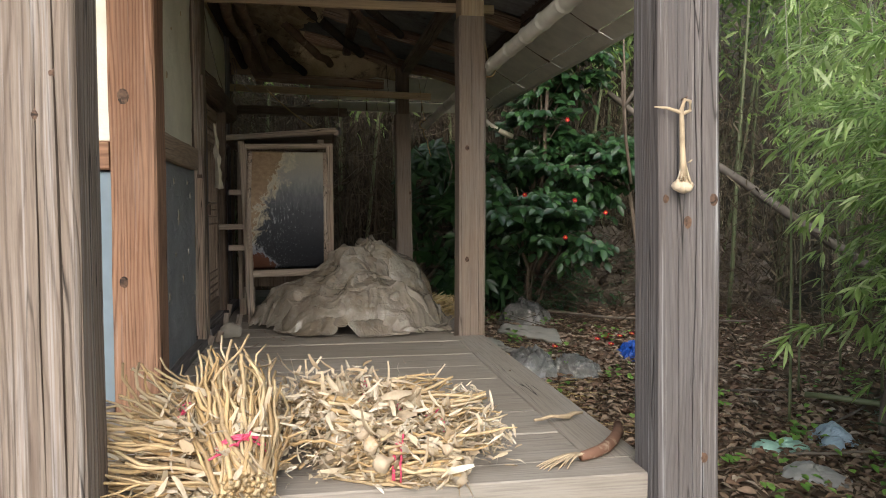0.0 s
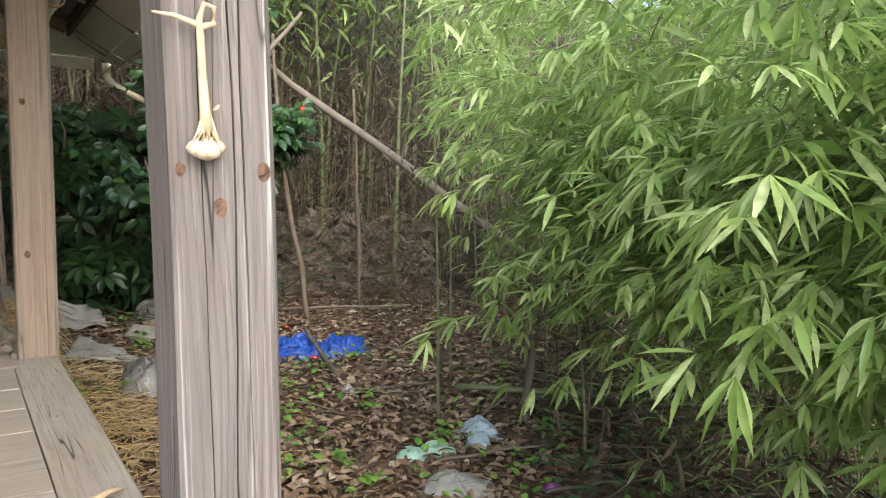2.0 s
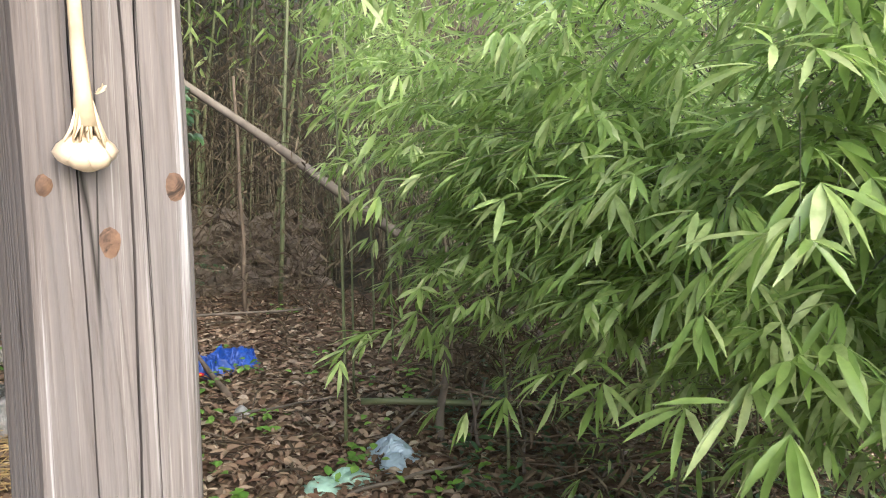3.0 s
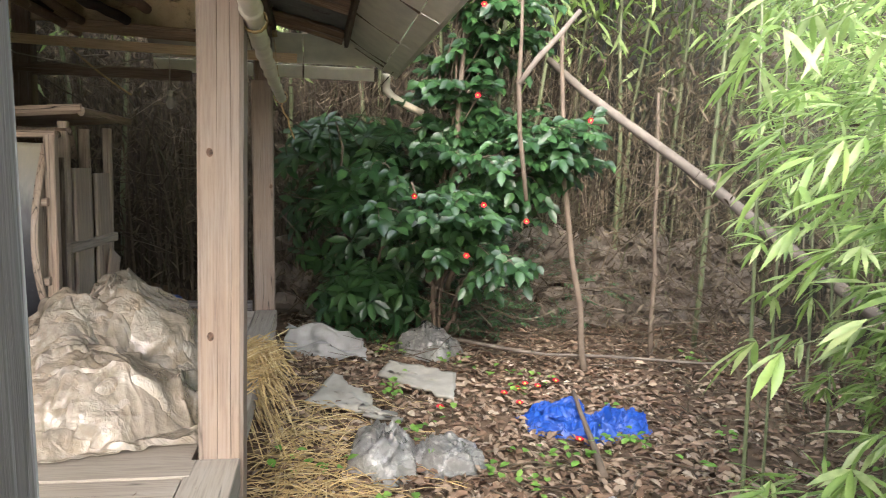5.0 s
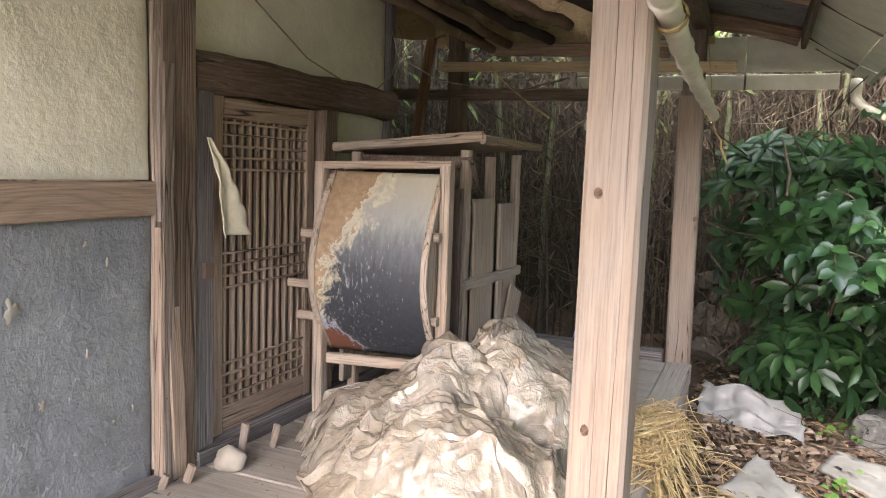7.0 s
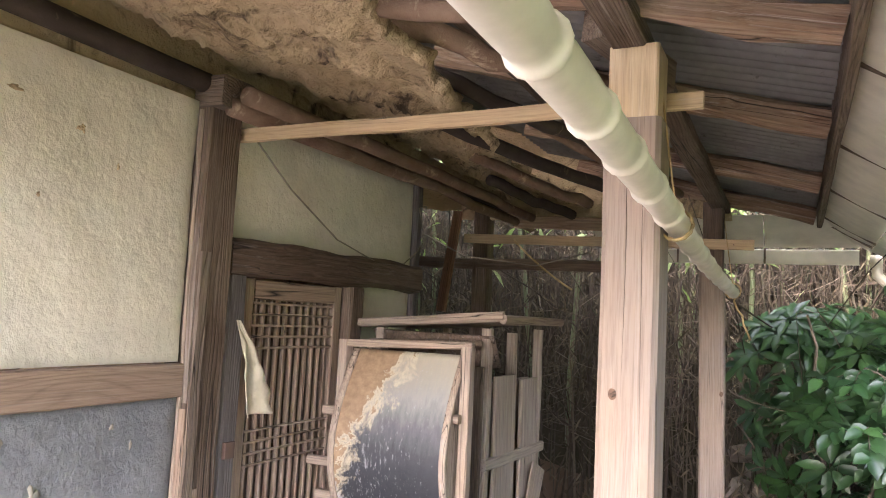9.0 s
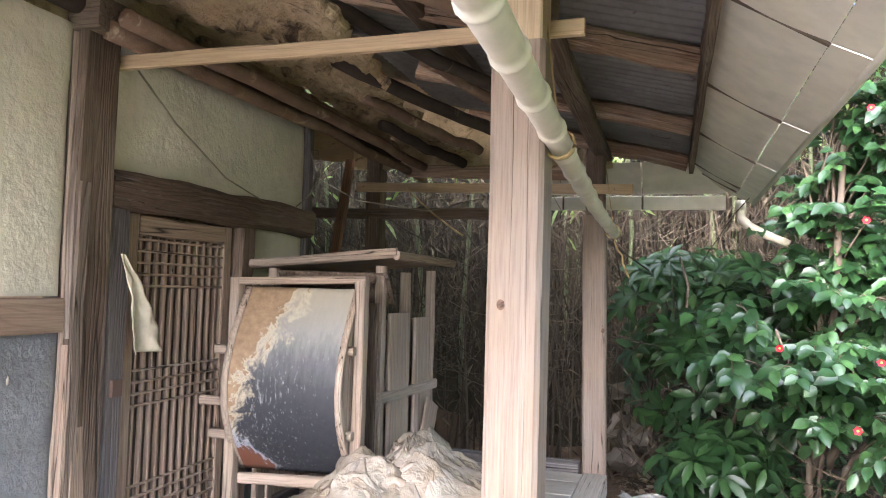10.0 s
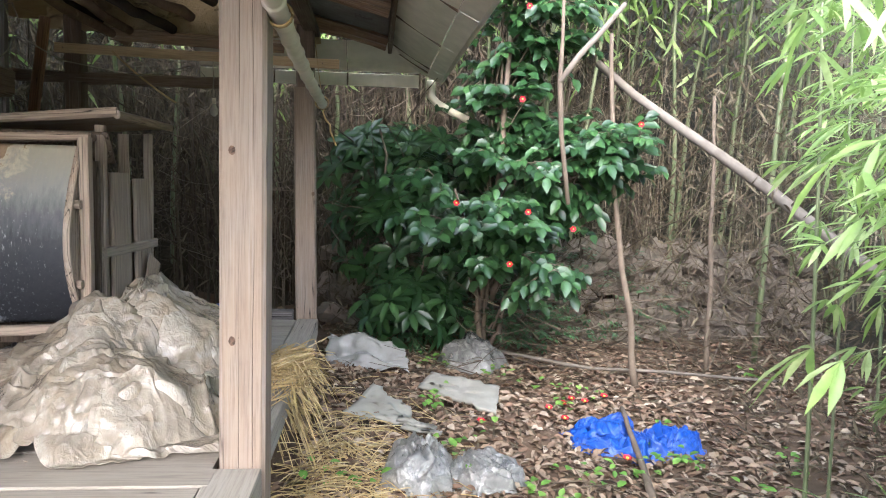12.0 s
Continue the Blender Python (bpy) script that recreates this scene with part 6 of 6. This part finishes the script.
for k, (x, y, h) in enumerate(((4.05, -0.55, 0.25), (4.2, -0.6, 0.35), (4.1, -0.42, 0.22))):
    stick("broken_twig", [(x, y, gz(x, y)), (x - 0.08 + 0.1 * k, y, h * 0.8)], 0.011, DEADPOLE, "broken pale cane sticking up from the litter", "stick")

for x0, y0, x1, y1, r, up in STREWN:
    stick("fallen_stick", [(x0, y0, gz(x0, y0) + 0.03), ((x0 + x1) / 2 + 0.03, (y0 + y1) / 2, gz((x0 + x1) / 2, (y0 + y1) / 2) + 0.04 + up / 2), (x1, y1, gz(x1, y1) + 0.03 + up)], r, DEADPOLE, "pale dead stick lying in the leaf litter", "stick")

# ---- shrubs ----
def in_blob(blobs):
    c, r = RNG.choice(blobs)
    d = Vector((RNG.gauss(0, 1), RNG.gauss(0, 1), RNG.gauss(0, 1))).normalized() * RNG.random() ** 0.28
    return Vector((c[0] + d.x * r[0], c[1] + d.y * r[1], c[2] + d.z * r[2])), d

def shrub(name, label, blobs, n, kind, leaf, foot, stems):
    e = empty(name, foot, label, "shrub")
    items, vs, fs = [], [], []
    for k in range(n):
        p, d = in_blob(blobs)
        if p.z < gz(p.x, p.y) + 0.08:
            continue
        if abs(p.x - 2.55) < 0.26 and 1.92 < p.z < 2.45 and p.y < 3.55:
            continue
        out = (d + Vector((0, -0.55, 0.15)) + rvec() * 0.5).normalized()
        if kind == "whorl":
            tilt = (out + Vector((0, -0.2, 0.5))).normalized()
            a = tilt.cross(Vector((0.3, 0.1, 1))).normalized()
            b = tilt.cross(a)
            ph = RNG.random() * 6
            m = RNG.randint(7, 10)
            s = RNG.uniform(0.75, 1.15)
            for i in range(m):
                q = ph + 2 * math.pi * i / m + RNG.uniform(-0.2, 0.2)
                dd = (a * math.cos(q) + b * math.sin(q) + tilt * RNG.uniform(-0.15, 0.35)).normalized()
                items.append((p + dd * 0.02, dd, tilt, 0.185 * s * RNG.uniform(0.8, 1.15), 0.06 * s))
        elif kind == "branch":  # long limbs that carry leafy twigs
            base = Vector((foot[0] + 0.15 * (p.x - foot[0]), foot[1] - 0.1, max(gz(p.x, p.y) + 0.3, p.z - RNG.uniform(0.25, 0.7))))
            limb = [base.lerp(p, i / 6) + Vector((0, 0, 0.16 * math.sin(i / 6 * math.pi))) + rvec() * 0.015 for i in range(7)]
            tube_into(vs, fs, limb, [0.011 - 0.0013 * i for i in range(7)], 4, False)
            for _ in range(RNG.randint(7, 10)):
                a = RNG.uniform(0.45, 1.0) * 6
                i0 = min(5, int(a))
                q0 = limb[i0].lerp(limb[i0 + 1], a - i0)
                tw = (out * 0.8 + rvec(RNG.uniform(-0.35, 0.35))).normalized()
                L = RNG.uniform(0.16, 0.34)
                tip = q0 + tw * L - Vector((0, 0, 0.3 * L))
                tube_into(vs, fs, [q0, q0.lerp(tip, 0.5) + Vector((0, 0, 0.03)), tip], [0.004, 0.003, 0.0015], 3, False)
                side = tw.cross(Vector((0, 0, 1))).normalized()
                m = RNG.randint(6, 9)
                sz = RNG.uniform(0.095, 0.128)
                for i in range(m):
                    q = q0.lerp(tip, 0.25 + 0.75 * i / (m - 1)) + Vector((0, 0, 0.02))
                    dd = (tw * 0.55 + side * (0.9 if i % 2 else -0.9) * (1 - 0.6 * (i == m - 1)) + Vector((0, -0.15, RNG.uniform(-0.75, -0.1)))).normalized()
                    items.append((q, dd, Vector((0, -0.75, 0.8)) + rvec() * 0.35, sz * RNG.uniform(0.75, 1.15), sz * RNG.uniform(0.50, 0.60)))
        else:
            L = 0.12
            tw = (out + Vector((0, 0, -0.15))).normalized()
            side = tw.cross(Vector((0, 0, 1))).normalized()
            m = RNG.randint(6, 9)
            for i in range(m):
                q = p + tw * (L * i / m)
                s = side if i % 2 else -side
                dd = (tw * 0.7 + s * 0.9 + Vector((0, 0, RNG.uniform(-0.6, 0.05)))).normalized()
                sz = 0.05
                items.append((q, dd, Vector((0, -0.25, 1)) + rvec() * 0.35, sz * RNG.uniform(0.7, 1.2), sz * 0.5))
            tube_into(vs, fs, [p - tw * 0.08, p, p + tw * L], [0.004, 0.003, 0.0015], 3, False)
    raw("twig_mass", vs, fs, BARK, e, "thin brown twigs", True)
    for a, b in stems:
        tube("stem", curve_pts(a, b, -0.05, 8, 0.10, b[0] * 3), [0.024 - 0.002 * i for i in range(9)], BARK, e, sides=6)
    leaves("foliage", items, leaf, e, "", 0.22, 0.22)
    return e

shrub("camellia_shrub", "camellia with glossy dark green leaves and red flowers",
      [((3.05, 3.05, 2.45), (0.5, 0.45, 0.6)), ((3.0, 2.85, 1.75), (0.85, 0.5, 0.45)), ((2.6, 2.6, 1.28), (0.38, 0.3, 0.22)), ((2.95, 2.45, 1.0), (0.35, 0.26, 0.22)), ((3.65, 2.8, 1.65), (0.4, 0.3, 0.3)), ((2.95, 3.3, 1.55), (0.5, 0.45, 0.7)), ((3.15, 3.1, 2.9), (0.5, 0.5, 0.5)), ((3.0, 3.4, 2.1), (0.3, 0.4, 0.4))],
      84, "branch", L_CAM, (2.85, 3.3, 0.1), [((2.85, 3.3, 0.1), (2.9, 3.0, 2.8)), ((2.85, 3.3, 0.1), (3.6, 2.8, 1.8)), ((2.85, 3.3, 0.1), (2.55, 2.7, 1.4)), ((2.9, 3.2, 0.6), (2.95, 2.5, 1.1))])
shrub("broadleaf_shrub", "dark evergreen shrub with whorls of long glossy leaves",
      [((1.95, 3.85, 1.30), (0.42, 0.30, 0.6)), ((2.35, 3.4, 1.05), (0.5, 0.35, 0.7)), ((2.30, 3.12, 0.50), (0.42, 0.26, 0.3)), ((2.1, 3.95, 1.75), (0.45, 0.25, 0.25)), ((2.6, 3.5, 1.4), (0.4, 0.3, 0.6))],
      170, "whorl", L_FAT, (2.2, 3.6, 0.1), [((2.2, 3.6, 0.1), (2.0, 3.5, 1.9)), ((2.2, 3.6, 0.1), (2.5, 3.3, 1.3)), ((2.2, 3.6, 0.1), (2.3, 3.1, 0.7))])
shrub("ivy_patch", "dark ivy covering the foot of the stone wall",
      [((2.8, 3.5, 0.55), (0.65, 0.3, 0.45)), ((3.9, 3.95, 0.5), (0.9, 0.15, 0.4)), ((3.1, 3.5, 0.35), (0.5, 0.3, 0.3)), ((2.3, 3.5, 0.4), (0.4, 0.3, 0.4))],
      460, "small", L_IVY, (2.8, 3.7, 0.1), [((2.8, 3.7, 0.1), (2.9, 3.6, 0.8))])

def flower(p, face, r=0.021, loose=False):
    e = empty("red_flower", tuple(p), "fallen red camellia flower on dead leaves" if loose else "red camellia flower with yellow stamens on the shrub", "flower", "red camellia flowers")
    e.matrix_basis = Matrix.Translation(p)
    f = Vector(face).normalized()
    a = f.cross(Vector((0.2, 0.1, 1))).normalized() if abs(f.z) < 0.9 else Vector((1, 0, 0))
    b = f.cross(a)
    leaves("petals", [(Vector(p), a * math.cos(q) + b * math.sin(q) + f * 0.45, f, r * 1.3, r * 1.25) for q in np.arange(0, 6.2, 1.05)], RED, e, "", -0.2, 0.3)
    tube("stamens", [Vector(p) + f * 0.002, Vector(p) + f * r * 0.8], [r * 0.22, r * 0.3], YELLOW, e, sides=8)
for p in ((2.50, 2.28, 1.36), (2.84, 2.15, 0.98), (3.78, 2.48, 1.92), (2.98, 2.30, 1.31), (2.98, 2.50, 2.68), (2.93, 2.38, 2.05), (3.3, 2.35, 1.2)):
    flower(Vector(p), (-0.2, -1, 0.1))
for x, y in ((2.63, 1.79), (3.22, 2.12), (3.30, 2.22), (3.38, 2.18), (3.10, 2.02), (3.36, 1.28), (3.16, 1.85), (3.55, 2.3)):
    flower(Vector((x, y, gz(x, y) + 0.04)), (0.1, -0.3, 1), 0.026, True)

# weeds
items = []
spots = [(2.40, 2.15), (2.36, 1.98), (2.58, 1.60), (2.35, 1.35), (3.0, 1.15), (3.15, 1.05), (3.35, 1.15), (3.5, 1.25), (3.65, 1.3), (2.75, 0.85), (1.75, 1.0), (1.95, 0.95), (3.3, 2.35), (3.45, 2.3), (3.1, 2.45), (3.7, 1.2), (2.2, 0.55), (2.8, 0.3),
         (2.55, -0.2), (2.7, -0.5), (2.75, -0.75), (2.9, -0.9), (3.2, -0.5), (3.4, -0.35), (3.0, -1.15), (3.3, -1.1), (3.55, -0.8), (3.85, -0.8), (3.1, 0.45), (2.95, 0.75), (4.2, 0.2), (4.6, -0.2), (4.5, 0.6), (3.9, 0.9), (4.3, -1.1), (3.9, -1.4), (3.6, -1.5), (3.3, -1.6)]
for k in range(22):
    spots.append((RNG.uniform(2.4, 5.2), RNG.uniform(-2.2, 3.2)))
for x, y in spots:
    for i in range(RNG.randint(5, 12)):
        d = rvec(RNG.uniform(0.0, 0.8))
        q = Vector((x + RNG.gauss(0, 0.06), y + RNG.gauss(0, 0.06), 0))
        q.z = gz(q.x, q.y) + RNG.uniform(0.02, 0.11)
        items.append((q, d, Vector((0, -0.2, 1)), RNG.uniform(0.035, 0.065), RNG.uniform(0.025, 0.045)))
tagged(leaves("weeds", items, L_WEED, bend=0.15), "small bright green weeds sprouting through the litter", "weeds", kind="stuff")
items = []
for k in range(2300):
    a_, b_ = RNG.uniform(0.0, 4.2), RNG.uniform(0.55, 2.6)
    x, y = 1.9 + 0.53 * a_ + 0.85 * b_, -2.5 + 0.85 * a_ - 0.53 * b_
    if y > 0.0 and b_ < 1.0:
        continue
    items.append(((x, y, gz(x, y) + RNG.uniform(0.02, 0.16)), rvec(RNG.uniform(-0.2, 0.7)), rvec(1.5), RNG.uniform(0.035, 0.09), RNG.uniform(0.014, 0.03)))
tagged(leaves("ground_cover", items, L_IVY, bend=0.2), "low dark green ground cover under the bamboo", "ground cover", kind="stuff")

items = []
for k in range(2600):
    a_, b_ = RNG.uniform(-0.5, 4.6), RNG.uniform(0.8, 3.0)
    x, y = 1.9 + 0.53 * a_ + 0.85 * b_, -2.5 + 0.85 * a_ - 0.53 * b_
    items.append(((x, y, gz(x, y) + 0.03 + 0.6 * RNG.random() ** 2), rvec(RNG.uniform(-1.2, 0.3)), rvec(1), RNG.uniform(0.07, 0.14), RNG.uniform(0.012, 0.02)))
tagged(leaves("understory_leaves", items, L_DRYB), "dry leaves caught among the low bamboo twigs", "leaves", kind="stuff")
items = []
for k in range(1500):
    a_, b_ = RNG.uniform(-0.5, 4.6), RNG.uniform(1.0, 2.8)
    x, y = 1.9 + 0.53 * a_ + 0.85 * b_, -2.5 + 0.85 * a_ - 0.53 * b_
    items.append(((x, y, gz(x, y) + 0.05 + 0.7 * RNG.random()), rvec(RNG.uniform(-0.9, 0.5)), rvec(1), RNG.uniform(0.08, 0.14), RNG.uniform(0.012, 0.02)))
tagged(leaves("bamboo_shoots", items, L_BAMBOO), "small green bamboo leaves near the ground", "leaves", kind="stuff")

# ---- bamboo ----
def fan_into(items, p, d, size):
    n = RNG.randint(3, 5)
    for i in range(n):
        sp = (i - (n - 1) / 2) * 0.42 + RNG.uniform(-0.15, 0.15)
        s = d.cross(Vector((0, 0, 1)))
        s = s.normalized() if s.length > 0.1 else Vector((1, 0, 0))
        dd = (d * math.cos(sp) + s * math.sin(sp) + Vector((0, 0, RNG.uniform(-1.1, 0.0)))).normalized()
        items.append((p, dd, Vector((0, 0, 1)) + rvec() * 0.5, size * RNG.uniform(0.75, 1.25), size * RNG.uniform(0.12, 0.155)))

E_ = Vector((0.53, 0.85, 0))
N_ = Vector((0.85, -0.53, 0))
def depth_of(p):
    return (p.x - 1.9) * 0.85 - (p.y + 2.5) * 0.53

def bamboo(a_, b_, h, lean, sprays, low, dry=False):
    root = Vector((1.9, -2.5, 0)) + E_ * a_ + N_ * b_
    root.z = bank_z(root.x, root.y) - 0.03
    e = empty("bamboo", tuple(root), "green bamboo plant with drooping narrow leaves", "bamboo", "bamboo grove")
    e.matrix_basis = Matrix.Translation(root)
    lean_d = (-N_ * RNG.uniform(0.4, 1.0) + E_ * RNG.uniform(-0.8, 0.8)).normalized()
    pts = [root + lean_d * (lean * (i / 12) ** 2) + Vector((0, 0, h * i / 12 * (1 - 0.06 * lean * i / 12))) for i in range(13)]
    vs, fs = [], []
    r = RNG.uniform(0.006, 0.012)
    tube_into(vs, fs, pts, [r * (1 - 0.06 * i) for i in range(13)], 7)
    raw("culm", vs, fs, CULM, e, "", True)
    items = []
    for k in range(sprays):
        t = low / h + (1 - low / h) * RNG.random()
        i = min(11, int(t * 12))
        p = pts[i].lerp(pts[i + 1], t * 12 - i)
        d = (-N_ * RNG.uniform(-0.1, 1.1) + E_ * RNG.uniform(-1, 1) + Vector((0, 0, RNG.uniform(-0.05, 0.5)))).normalized()
        L = RNG.uniform(0.45, 1.05)
        bp = [p + d * (L * s / 6) - Vector((0, 0, 0.30 * L * (s / 6) ** 2)) for s in range(7)]
        if depth_of(bp[-1]) < (0.5 if a_ < 1.1 else 0.02):
            continue
        vs, fs = [], []
        tube_into(vs, fs, bp, [0.004 - 0.0005 * s for s in range(7)], 3, False)
        raw("branch", vs, fs, CULM, e, "", True)
        for s in range(2, 7):
            for _ in range(2):
                dd = (d + rvec(RNG.uniform(-0.5, 0.3)) * 0.9).normalized()
                q = bp[s] + dd * RNG.uniform(0.02, 0.12)
                fan_into(items, q, dd, RNG.uniform(0.095, 0.145))
    leaves("foliage", items, L_BAMBOO, e, "", 0.18, 0.14)

for k in range(40):
    a_ = -1.4 + 4.7 * RNG.random()
    b_ = RNG.uniform(1.4, 2.7)
    bamboo(a_, b_, RNG.uniform(1.5, 2.7), (b_ - 0.8) * RNG.uniform(0.4, 0.9), RNG.randint(17, 24), 0.95 if a_ > 0.4 else 0.7)
for k in range(34):
    bamboo(RNG.uniform(-1.6, 5.0), RNG.uniform(2.2, 4.4), RNG.uniform(3.2, 4.6), RNG.uniform(0.2, 0.9), 14, 1.0)
for a_, b_ in ((3.9, 0.75), (4.5, 0.55), (4.9, 1.1), (5.4, 0.5), (5.6, 1.2), (6.0, 0.8), (4.3, 1.3)):
    bamboo(a_, b_, RNG.uniform(3.0, 4.0), RNG.uniform(0.1, 0.5), 15, 1.6)
for a_, b_ in ((1.5, 0.75), (1.9, 0.6), (2.2, 0.8), (2.5, 0.55), (2.8, 0.75), (3.1, 0.6), (1.7, 0.95), (3.4, 0.8)):
    bamboo(a_, b_ + 0.95, RNG.uniform(2.0, 2.9), RNG.uniform(0.8, 1.2), 22, 1.0)
for a_, b_ in ((2.9, 0.1), (3.7, 0.2)):
    bamboo(a_, b_, RNG.uniform(3.0, 3.8), RNG.uniform(0.05, 0.2), 5, 1.3)
bamboo(2.45, 0.85, 1.3, 0.2, 7, 0.4)

# tall crowns added above the bank, mostly out of view, to block sky light
def crown(k, x, y, low=0.42, n=430):
    z0 = bank_z(x, y)
    e = empty("sky_blocking_bamboo", (x, y, z0), "tall bamboo with dense crown, added on the bank to block the sky", "bamboo", "bamboo on the bank")
    top = Vector((x + RNG.uniform(-0.5, 0.5), y - RNG.uniform(0.3, 1.2), z0 + RNG.uniform(5, 6.5)))
    tube("culm", curve_pts((x, y, z0 - 0.05), top, -0.2, 10, 0.05, k), [0.026 - 0.002 * i for i in range(11)], CULM, e, sides=7)
    items = []
    for i in range(n):
        t = low + (1.02 - low) * RNG.random()
        p = Vector((x, y, z0)).lerp(top, t) + Vector((RNG.gauss(0, 0.55), RNG.gauss(0, 0.5), RNG.gauss(0, 0.25)))
        items.append((p, rvec(RNG.uniform(-1.2, 0.1)), rvec(1), RNG.uniform(0.16, 0.26), RNG.uniform(0.03, 0.045)))
    leaves("foliage", items, L_BAMBOO, e)
k = 0
for x in np.arange(-3.0, 7.4, 0.75):
    for y in (5.0, 6.2):
        crown(k, x + RNG.uniform(-0.3, 0.3), y + RNG.uniform(-0.4, 0.4), 0.42, 650)
        k += 1
for y in np.arange(2.0, 4.6, 0.85):
    crown(k, 6.9 + RNG.uniform(-0.4, 0.4), y)
    k += 1

# dense high crowns, added to shade the thicket from overhead
for x in np.arange(-2.4, 2.6, 0.8):
    crown(k, x, 4.9 + RNG.uniform(-0.2, 0.2), 0.62, 1500)
    k += 1
for x in np.arange(3.2, 7.2, 0.8):
    for y in (4.3, 5.4):
        crown(k, x + RNG.uniform(-0.3, 0.3), y + RNG.uniform(-0.3, 0.3), 0.66, 900)
        k += 1
# added west of the house, to stop side light reaching the thicket
for x, y in ((-3.4, 3.6), (-4.2, 4.2), (-5.0, 3.4), (-3.2, 4.6), (-4.4, 5.4), (-5.4, 4.8)):
    crown(k, x, y, 0.15, 1400)
    k += 1
# high crowns, added to take top light off shrubs and thicket
for x, y in ((2.6, 6.0), (3.4, 5.6), (4.3, 4.9), (5.2, 3.4), (5.9, 2.6), (6.3, 1.6), (6.6, 0.6), (1.8, 6.0), (5.0, 4.9)):
    crown(k, x, y, 0.74, 1300)
    k += 1
